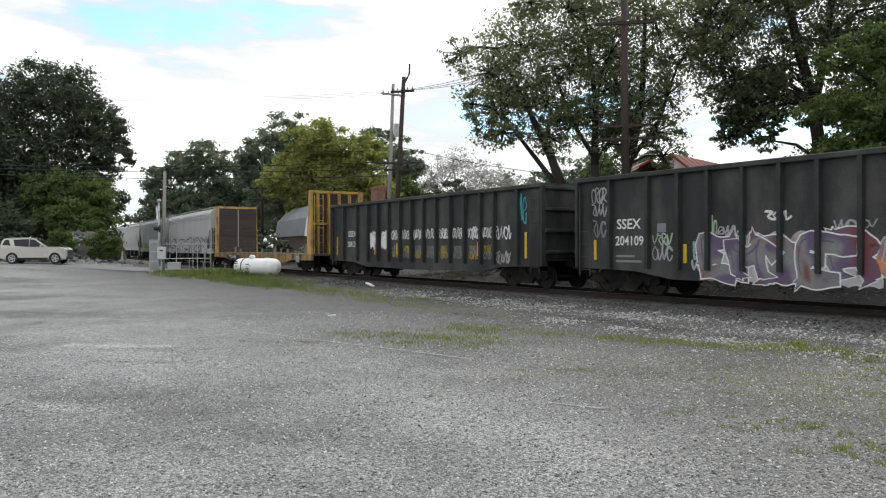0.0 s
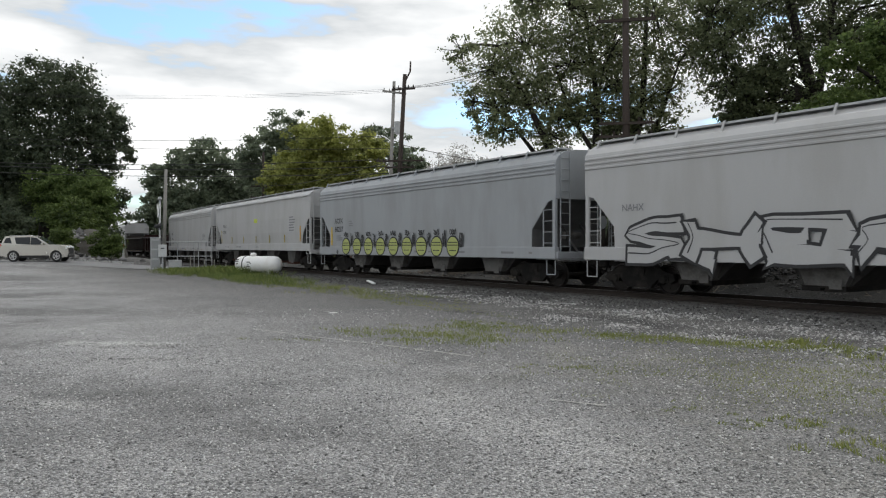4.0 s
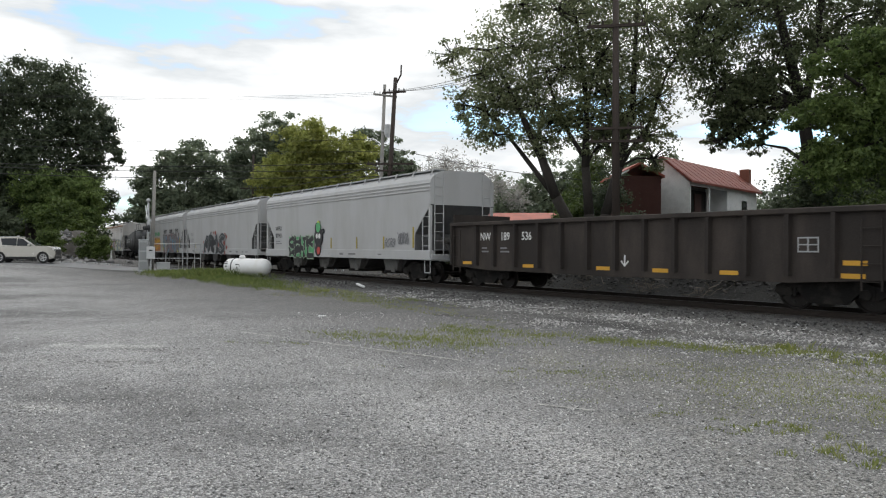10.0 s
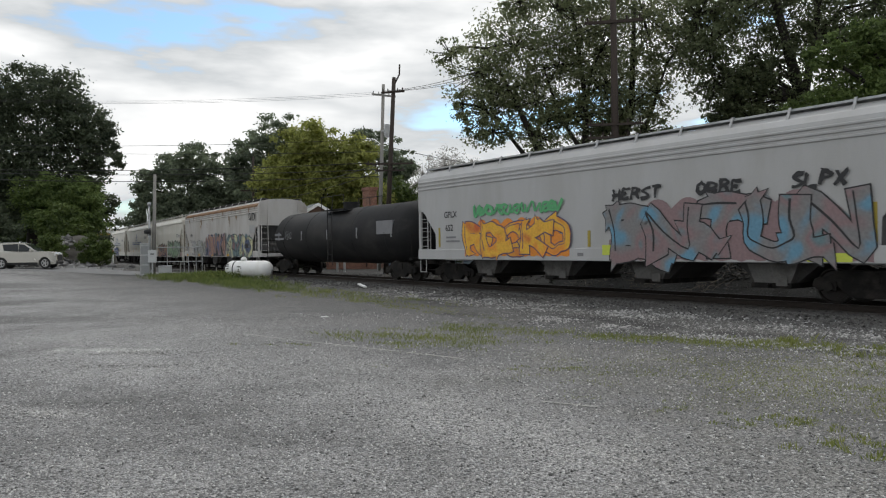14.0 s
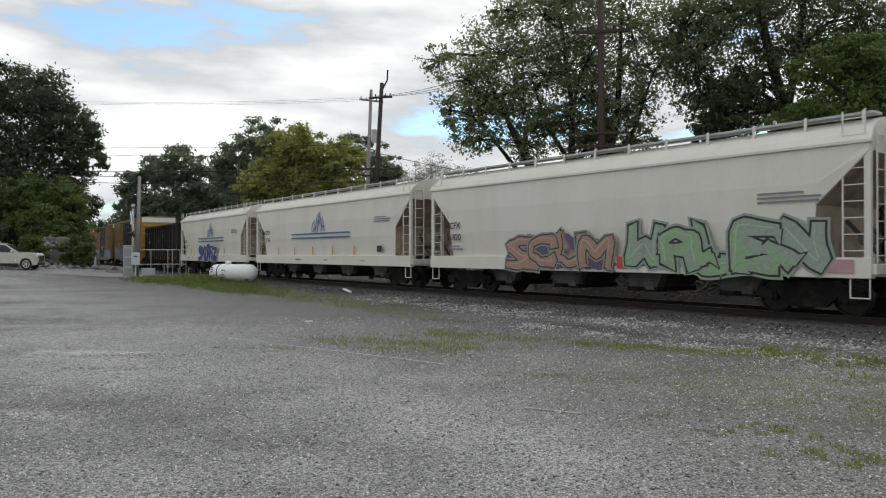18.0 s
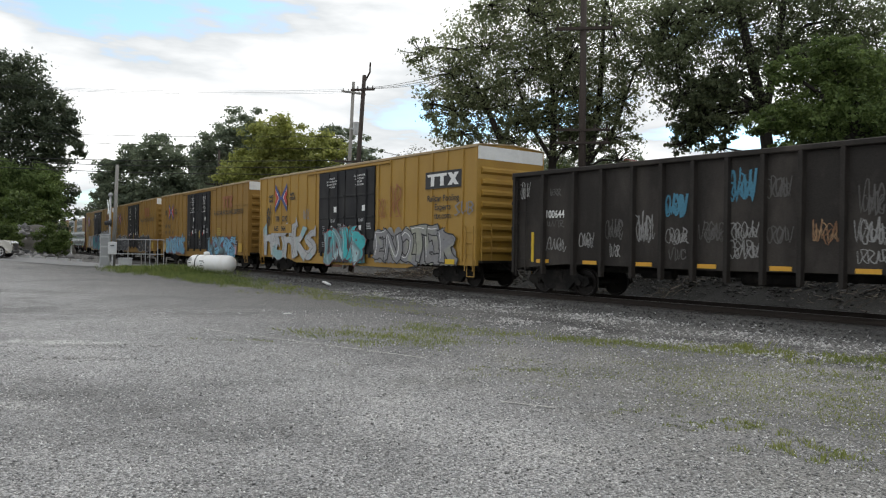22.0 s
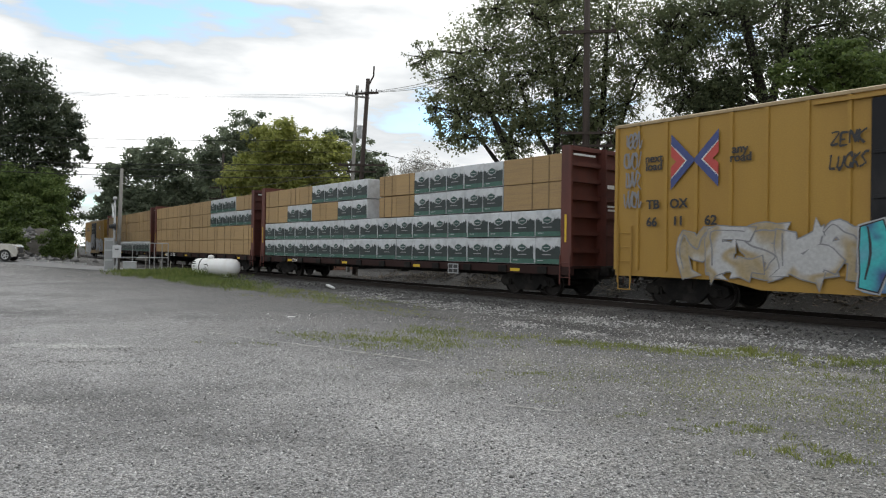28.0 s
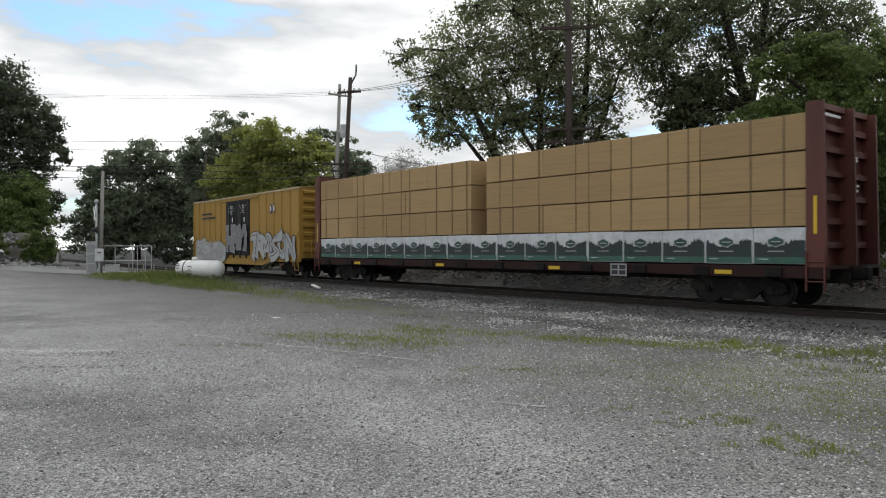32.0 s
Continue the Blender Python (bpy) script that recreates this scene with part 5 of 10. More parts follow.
red_barn = tagged(new("shed"), "dark red-brown boarded shed half hidden by trees", "shed")
red_barn.matrix_basis = pose(7.5, 38.6, 0, 0, 0, 4)
part("wall", box(0, 2.3, 0, 3, 0.2, 5.3), surface("dark_red_boards", (0.07, 0.024, 0.018), 0.85, 0, 20, 2, 0.3, 0.1), red_barn)
bm = bmesh.new()
gable_roof(bm, 0, 2.3, 0, 3, 5.3, 5.9, 0.15, ridge="y")
part("roof", bm, RED_ROOF, red_barn)
bm = bmesh.new()
prism(bm, [(-0.15, 5.2), (0.55, 5.55), (0.55, 5.65), (-0.15, 5.3)], "y", -0.2, -0.15)
part("verge_board", bm, SIDING, red_barn)


def far_house():
    """Long low house with a red roof in two steps and a row of windows."""
    h = tagged(new("house"), "low white house with stepped red metal roof", "house")
    h.matrix_basis = pose(-1.0, 62, 0, 0, 0, -4)
    part("wall", box(0, 8.0, 0, 6, 0, 3.2), SIDING, h)
    bm = bmesh.new()
    prism(bm, [(-0.4, 3.15), (3.0, 4.5), (3.0, 4.62), (-0.4, 3.27)], "x", -0.3, 8.4)
    prism(bm, [(6.4, 3.15), (3.0, 4.5), (3.0, 4.62), (6.4, 3.27)], "x", -0.3, 8.4)
    part("roof", bm, RED_ROOF, h)
    bm = bmesh.new()
    prism(bm, [(-3.6, 1.05), (0.02, 2.1), (0.02, 2.22), (-3.6, 1.17)], "x", 0.0, 10.0)
    part("porch_roof", bm, RED_ROOF, h)
    part("porch_wall", box(0.2, 9.8, -3.2, 0.0, 0, 1.1), SIDING_BLUE, h)
    bm = bmesh.new()
    prism(bm, [(-0.2, 2.35), (4.6, 0.9), (4.6, 0.75), (-0.2, 2.2)], "y", -3.75, -3.6)
    part("verge_board", bm, SIDING, h)
    bm = bmesh.new()
    prism(bm, [(-0.2, 2.2), (4.4, 0.8), (-0.2, 0.5)], "y", -3.62, -3.5)
    part("porch_gable", bm, SIDING_BLUE, h)
    for x in (0.8, 2.6, 3.5, 6.0):
        house_window(h, x, x + (1.5 if x < 5 else 1.4), 0.0, 2.2, 3.0)
    return h


SIDING_BLUE = surface("pale_blue_boards", (0.30, 0.37, 0.45), 0.75, 0, 20, 2, 0.1, 0.05)
far_house()


def brick_house():
    """Steep red-roofed house, its blue gable and big chimney turned half to the track."""
    h = tagged(new("house"), "steep red-roofed house with blue gable, big brick chimney and white dormer", "house")
    h.matrix_basis = pose(-7.5, 61.0, 0, 0, 0, 36)
    L, D, eave, ridge = 7.5, 6.0, 1.9, 5.15
    part("wall", box(0.0, L, 0.1, 0.3, 0, eave), SIDING_BLUE, h)
    part("wall", box(0.0, L, D - 0.3, D - 0.1, 0, eave), SIDING_BLUE, h)
    for x in (0.0, L - 0.2):
        bm = bmesh.new()
        prism(bm, [(0.1, 0), (0.1, eave), (D / 2, ridge - 0.05), (D - 0.1, eave), (D - 0.1, 0)], "x", x, x + 0.2)
        part("gable", bm, SIDING_BLUE, h)
    for i in range(16):
        z = 1.0 + i * 0.26
        w = (D / 2 - 0.12) * min(1.0, (ridge - z - 0.2) / (ridge - eave))
        part("weatherboard", box(-0.03, 0.0, D / 2 - w, D / 2 + w, z, z + 0.24), SIDING_BLUE, h)
    slope = (ridge - eave) / (D / 2)
    for sgn, y0 in ((1, -0.35), (-1, D + 0.35)):
        bm = bmesh.new()
        ze = eave - 0.35 * slope
        prism(bm, [(y0, ze), (D / 2, ridge), (D / 2, ridge + 0.13), (y0, ze + 0.13)], "x", -0.3, L + 0.3)
        rf = part("roof", bm, RED_ROOF, h)
        for i in range(19):
            x = -0.28 + i * (L + 0.56) / 18
            bm = bmesh.new()
            prism(bm, [(y0, ze + 0.12), (D / 2, ridge + 0.12), (D / 2, ridge + 0.18), (y0, ze + 0.18)], "x", x - 0.03, x + 0.03)
            part("roof_seam", bm, ROOF_SEAM, rf)
        bm = bmesh.new()
        prism(bm, [(y0, ze - 0.2), (D / 2, ridge - 0.2), (D / 2, ridge + 0.06), (y0, ze + 0.06)], "x", -0.36, -0.3)
        part("verge_board", bm, SIDING, h)
    part("eave_board", box(-0.3, L + 0.3, -0.40, -0.35, eave - 0.55, eave - 0.28), SIDING, h)
    ch = part("chimney", box(-0.75, -0.04, D / 2 - 1.4, D / 2 - 0.1, 0, 6.45), CHIMNEY_BRICK, h, "tall weathered brick chimney")
    part("chimney_cap", box(-0.82, 0.03, D / 2 - 1.47, D / 2 - 0.03, 6.45, 6.7), CHIMNEY_BRICK, ch)
    # dormer
    x0, x1, zb, zt, zp = 1.35, 2.25, 1.75, 3.1, 3.75
    bm = bmesh.new()
    prism(bm, [(x0, zb), (x0, zt), ((x0 + x1) / 2, zp), (x1, zt), (x1, zb)], "y", -0.2, 2.2)
    d = part("dormer", bm, SIDING_BLUE, h)
    house_window(h, x0 + 0.24, x1 - 0.24, -0.215, zb + 0.25, zt - 0.05)
    for x in (x0, x1 - 0.14):
        part("corner_board", box(x, x + 0.14, -0.23, -0.2, zb, zt), SIDING, d)
    bm = bmesh.new()
    prism(bm, [(x0, zt), ((x0 + x1) / 2, zp), (x1, zt)], "y", -0.23, -0.2)
    part("dormer_gable", bm, SIDING, d)
    xm = (x0 + x1) / 2
    for sg in (-1, 1):
        bm = bmesh.new()
        prism(bm, [(xm, zp), (xm + sg * 0.62, zt - 0.1), (xm + sg * 0.62, zt), (xm, zp + 0.1)], "y", -0.38, 2.4)
        part("dormer_roof", bm, RED_ROOF, d)
        bm = bmesh.new()
        prism(bm, [(xm, zp - 0.1), (xm + sg * 0.6, zt - 0.2), (xm + sg * 0.6, zt - 0.06), (xm, zp + 0.04)], "y", -0.42, -0.38)
        part("dormer_verge", bm, SIDING, d)
    return h


ROOF_SEAM = surface("worn_red_roof_seam", (0.22, 0.055, 0.045), 0.6, 0, 20, 1.5, 0.15, 0.05)


def brick_material():
    m = surface("weathered_chimney_brick", (0.20, 0.10, 0.07), 0.9, 0, 9, 1.2, 0.35, 0.2, second=(0.13, 0.075, 0.055))
    n, l = m.node_tree.nodes, m.node_tree.links
    b = n["Principled BSDF"]
    co = n.new("ShaderNodeTexCoord")
    sp = n.new("ShaderNodeSeparateXYZ")
    l.new(co.outputs["Object"], sp.inputs[0])
    ad = n.new("ShaderNodeMath")
    ad.operation = "ADD"
    l.new(sp.outputs["X"], ad.inputs[0])
    l.new(sp.outputs["Y"], ad.inputs[1])
    cb = n.new("ShaderNodeCombineXYZ")
    l.new(ad.outputs[0], cb.inputs["X"])
    l.new(sp.outputs["Z"], cb.inputs["Y"])
    br = n.new("ShaderNodeTexBrick")
    br.inputs["Scale"].default_value = 1.0
    br.inputs["Brick Width"].default_value, br.inputs["Row Height"].default_value = 0.21, 0.075
    br.inputs["Mortar Size"].default_value = 0.008
    br.inputs["Color1"].default_value, br.inputs["Color2"].default_value, br.inputs["Mortar"].default_value = (0.7, 0.7, 0.7, 1), (1.2, 1.1, 1.05, 1), (1.5, 1.7, 1.8, 1)
    l.new(cb.outputs[0], br.inputs["Vector"])
    mx = n.new("ShaderNodeMix")
    mx.data_type, mx.blend_type = "RGBA", "MULTIPLY"
    mx.inputs[0].default_value = 1.0
    src = b.inputs["Base Color"].links[0].from_socket
    l.new(src, mx.inputs[6])
    l.new(br.outputs["Color"], mx.inputs[7])
    l.new(mx.outputs[2], b.inputs["Base Color"])
    return m


CHIMNEY_BRICK = brick_material()
brick_house()


def low_building():
    """Low brick outbuilding with a deep white roof edge."""
    h = tagged(new("outbuilding"), "low red-brick outbuilding with a deep white metal roof edge", "outbuilding")
    h.matrix_basis = pose(-11.75, 56.0, 0, 0, 0, 0)
    part("wall", box(0.1, 4.2, 0.1, 3.4, -0.2, 1.42), CHIMNEY_BRICK, h)
    bm = bmesh.new()
    prism(bm, [(0, 1.46), (1.9, 2.42), (3.6, 2.42), (3.6, 1.46)], "x", 0, 4.15)
    part("roof", bm, WHITE_METAL, h, "smooth white metal roof edge")
    part("drip_edge", box(-0.03, 4.3, -0.03, 0.0, 1.40, 1.46), GALV, h)
    part("downpipe", box(3.25, 3.33, -0.11, -0.03, 0.0, 1.4), STEEL_DARK, h)
    return h


WHITE_METAL = surface("cream_white_painted_metal", (0.80, 0.79, 0.72), 0.5, 0, 20, 0.8, 0.06, 0.03)
low_building()

gas_tank = tagged(new("gas_tank"), "small white domed gas tank behind the track", "gas tank")
gas_tank.matrix_basis = pose(-9.37, 50.0, 0.0, 0, 0, 0)
bm = bmesh.new()
rod(bm, (-0.38, 0, 0.98), (0.38, 0, 0.98), 0.31, n=16)
for s_x in (-1, 1):
    bmesh.ops.create_uvsphere(bm, u_segments=16, v_segments=8, radius=0.308, matrix=Matrix.Translation((s_x * 0.38, 0, 0.98)) @ Matrix.Diagonal((0.5, 1, 1, 1)))
part("tank", bm, WHITE_METAL, gas_tank, smooth=True)
for s_x in (-0.25, 0.25):
    part("tank_leg", box(s_x - 0.05, s_x + 0.05, -0.2, 0.2, -0.3, 0.72), GALV, gas_tank)

street_sign = tagged(new("street_sign"), "small green street name sign on a thin pole", "street sign")
street_sign.matrix_basis = pose(-6.95, 51.0, 0.0, 0, 0, 0)
bm = bmesh.new()
rod(bm, (0, 0, -0.2), (0.05, 0, 2.85), 0.03, n=8)
part("pole", bm, GALV, street_sign)
for z, tn in ((2.62, 12), (2.42, -20)):
    blade = part("sign_blade", box(-0.36, 0.36, -0.05, -0.035, -0.08, 0.08), SIGN_GREEN, street_sign)
    blade.matrix_basis = pose(0.04, 0, z, 0, 0, tn)


def gambrel_barn():
    h = tagged(new("barn"), "gambrel-roofed barn with brown gable and pale grey metal roof", "barn")
    h.matrix_basis = pose(-17.2, 69.5, 0, 0, 0, 26)
    out = [(0, 2.6), (0.25, 4.3), (1.0, 5.15), (2.05, 5.75), (3.1, 5.15), (3.85, 4.3), (4.1, 2.6)]
    bm = bmesh.new()
    prism(bm, out + [(4.1, 0), (0, 0)], "y", 0, 16)
    part("wall", bm, BARN_BROWN, h)
    bm = bmesh.new()
    o2 = [(-0.18, 2.6), (0.1, 4.4), (0.92, 5.3), (2.05, 5.95), (3.18, 5.3), (4.0, 4.4), (4.28, 2.6)]
    prism(bm, o2 + [(q[0], q[1]) for q in out[::-1]], "y", 0.1, 16.2)
    part("roof", bm, GREY_ROOF, h)
    bm = bmesh.new()
    prism(bm, o2 + [(q[0] * 0.94 + 0.12, q[1] - 0.1) for q in out[::-1]], "y", -0.12, 0.02)
    part("verge_board", bm, SIDING, h)
    house_window(h, 1.45, 1.95, 0.0, 4.2, 4.9)
    house_window(h, 2.15, 2.65, 0.0, 4.2, 4.9)
    bm = bmesh.new()
    prism(bm, [(4.15, 3.3), (4.15, 5.0), (5.6, 5.0), (6.8, 3.3)], "y", 0.2, 5)
    part("lean_to_roof", bm, RED_ROOF, h)
    return h


BARN_BROWN = surface("dark_brown_boards", (0.085, 0.05, 0.035), 0.85, 0, 20, 2, 0.25, 0.1)
gambrel_barn()

# ---- near things: tank, crossing equipment, parked car, rubble, grass, stones ----
def propane_tank():
    t = tagged(new("propane_tank"), "white horizontal propane tank on short feet in tall grass", "propane tank")
    t.matrix_basis = pose(-12.75, 40.3, ground_z(-12.75, 40.3), 0, 0, -20)
    r, half, zc = 0.475, 1.5, 0.56
    prof = [(0.02, -half), (0.2, -half + 0.03), (0.36, -half + 0.13), (0.45, -half + 0.28), (r, -half + 0.44), (r, half - 0.44), (0.45, half - 0.28), (0.36, half - 0.13), (0.2, half - 0.03), (0.02, half)]
    bm = bmesh.new()
    lathe(bm, prof, "x", 32, (0, 0, zc))
    part("tank_shell", bm, PROPANE, t, smooth=True)
    bm = bmesh.new()
    lathe(bm, [(0.15, 0.0), (0.17, 0.06), (0.17, 0.14), (0.12, 0.2), (0.02, 0.22)], "z", 18, (-0.35, 0, zc + r - 0.03))
    part("valve_dome", bm, PROPANE, t, smooth=True)
    for x in (-0.85, 0.85):
        bm = bmesh.new()
        bx(bm, x - 0.06, x + 0.06, -0.32, 0.32, 0, 0.2)
        part("foot", bm, PROPANE, t)
    bm = bmesh.new()
    lathe(bm, [(r + 0.002, -0.83), (r + 0.012, -0.82), (r + 0.012, -0.77), (r + 0.002, -0.76)], "x", 32, (0, 0, zc))
    part("strap", bm, BLACK, t)
    bm = bmesh.new()
    for i, (x, z, w) in enumerate(((-1.16, 0.84, 0.2), (-1.16, 0.74, 0.26), (-1.12, 0.6, 0.16), (-0.36, 0.7, 0.24), (-0.36, 0.55, 0.06), (-0.2, 0.62, 0.06), (-0.36, 0.45, 0.22))):
        a = math.asin((z - zc) / r)
        yy = -r * math.cos(a) - 0.006
        bx(bm, x - w / 2, x + w / 2, yy, yy + 0.02, z - 0.025, z + 0.025)
    part("stencil", bm, BLACK, t)
    bm = bmesh.new()
    rod(bm, (1.35, -0.2, zc + 0.3), (1.42, -0.2, zc + 0.02), 0.02, n=6)
    part("fill_pipe", bm, PROPANE, t)
    return t


propane_tank()


def crossing_signal():
    t = tagged(new("crossing_signal"), "grey level-crossing mast with edge-on crossbuck and lamps", "crossing signal")
    t.matrix_basis = pose(-22.5, 49.2, ground_z(-22.5, 49.2) - 0.03, 0, 0, -58)
    bm = bmesh.new()
    rod(bm, (0, 0, 0), (0, 0, 4.85), 0.08, 0.065, 12)
    part("mast", bm, GALV, t, smooth=True)
    bm = bmesh.new()
    lathe(bm, [(0.24, 0), (0.24, 0.06), (0.14, 0.35), (0.09, 0.4)], "z", 14)
    part("base", bm, GALV, t)
    bm = bmesh.new()
    lathe(bm, [(0.02, 0), (0.13, 0.04), (0.15, 0.14), (0.1, 0.24), (0.02, 0.27)], "z", 14, (0, 0, 4.8))
    part("bell", bm, GALV, t, smooth=True)
    for a in (45, -45):
        ob = part("crossbuck_blade", box(-0.6, 0.6, -0.012, 0.012, -0.11, 0.11), SIDING, t)
        ob.matrix_basis = pose(0, -0.12 - 0.0003 * a, 4.1, 0, a, 0)
    for sgn in (-1, 1):
        bm = bmesh.new()
        rod(bm, (sgn * 0.38, -0.06, 3.0), (sgn * 0.38, 0.02, 3.0), 0.25, n=18)
        rod(bm, (sgn * 0.38, -0.3, 3.02), (sgn * 0.38, -0.06, 3.02), 0.12, 0.15, n=14)
        lp = part("flasher", bm, BLACK, t)
        bm = bmesh.new()
        rod(bm, (sgn * 0.38, -0.08, 3.0), (sgn * 0.38, -0.064, 3.0), 0.11, n=14)
        part("lens", bm, paint("dark_red_lens", (0.12, 0.01, 0.01), 0.2), lp)
    bm = bmesh.new()
    rod(bm, (-0.5, 0, 3.0), (0.5, 0, 3.0), 0.035, n=8)
    rod(bm, (-0.4, 0.02, 2.75), (0.1, 0.02, 2.6), 0.03, n=8)
    part("lamp_arm", bm, GALV, t)
    return t


crossing_signal()

pillar = tagged(new("signal_pillar"), "square grey metal equipment pillar beside the crossing mast", "equipment pillar")
pillar.matrix_basis = pose(-22.6, 48.7, ground_z(-22.6, 48.7) - 0.03, 0, 0, 22)
part("body", box(-0.3, 0.3, -0.3, 0.3, 0, 2.15, 0.02), GALV, pillar)
part("lid", box(-0.33, 0.33, -0.33, 0.33, 2.15, 2.23, 0.02), GALV, pillar)
for k in range(3):
    part("panel", box(-0.24, 0.24, -0.312, -0.3, 0.15 + k * 0.66, 0.7 + k * 0.66), paint("dull_grey_panel", (0.27, 0.28, 0.28)), pillar)
meter = tagged(new("meter_box"), "pale grey metal meter box on a post", "meter box")
meter.matrix_basis = pose(-22.05, 48.6, ground_z(-22.05, 48.6) - 0.03, 0, 0, 22)
part("post", box(-0.05, 0.05, -0.05, 0.05, 0, 1.8), GALV, meter)
part("box", box(-0.27, 0.27, -0.17, -0.05, 0.9, 1.74, 0.02), paint("pale_grey_enamel", (0.55, 0.56, 0.56)), meter)
part("slot", box(-0.12, 0.12, -0.178, -0.17, 1.45, 1.52), BLACK, meter)
cab = tagged(new("ground_cabinet"), "low grey utility cabinet in the grass", "utility cabinet")
cab.matrix_basis = pose(-21.3, 48.9, ground_z(-21.3, 48.9) - 0.03, 0, 0, 22)
part("body", box(-0.42, 0.42, -0.25, 0.25, 0, 0.62, 0.02), GALV, cab)
part("lid", box(-0.45, 0.45, -0.28, 0.28, 0.62, 0.68, 0.02), GALV, cab)


def pipe_railing():
    t = tagged(new("pipe_railing"), "grey steel pipe railing with posts beside the track", "railing")
    t.matrix_basis = pose(-22.55, 49.4, ground_z(-21.5, 49.8) - 0.05, 0, 0, 22)
    L = 3.4
    for z in (1.95, 0.95):
        bm = bmesh.new()
        rod(bm, (0, 0, z), (L, 0, z), 0.03, n=8)
        part("rail", bm, GALV, t)
    for x in (0.0, 1.1, 2.2, 2.5, 3.0, L):
        bm = bmesh.new()
        rod(bm, (x, 0, 0), (x, 0, 1.97), 0.028, n=8)
        part("post", bm, GALV, t)
    return t


pipe_railing()
for i, (x, y, a) in enumerate(((-18.9, 46.6, 12), (-17.9, 45.6, -20))):
    b = tagged(part("white_board", box(-0.55, 0.55, -0.08, 0.08, 0, 0.07, 0.01), SIDING), "pale board lying in the grass by the railing", "board")
    b.matrix_basis = pose(x, y, ground_z(x, y), 0, 0, a)
for i, (x, y, h) in enumerate(((-20.0, 48.3, 0.9), (-18.6, 47.2, 0.7), (-17.4, 45.8, 0.75), (-16.2, 44.6, 0.6))):
    bm = bmesh.new()
    rod(bm, (0, 0, -0.1), (0.03, 0, h), 0.035, 0.03, 7)
    b = tagged(part("wooden_stake", bm, POLE_GREY), "short grey wooden stake standing in the grass", "stake", "stakes by the railing")
    b.location = (x, y, ground_z(x, y))
mk = tagged(new("marker_post"), "thin white roadside marker post with red top", "marker post")
mk.location = (-28.85, 56.5, ground_z(-28.85, 56.5))
part("post", box(-0.06, 0.06, -0.04, 0.04, 0, 1.15), SIDING, mk)
part("top", box(-0.065, 0.065, -0.045, 0.045, 1.0, 1.28), RED, mk)
b = tagged(part("white_board", box(-0.34, 0.34, -0.07, 0.07, 0, 0.06, 0.01), PROPANE), "white broken board lying on the ballast", "board")
b.matrix_basis = pose(-4.73, 29.9, ground_z(-4.73, 29.9) + 0.06, 0, 8, -58)
b = tagged(part("litter", box(-0.09, 0.09, -0.04, 0.04, 0, 0.02, 0.005), PROPANE), "small white scrap of litter on the gravel", "litter")
b.matrix_basis = pose(-3.7, 17.5, ground_z(-3.7, 17.5), 0, 0, 20)


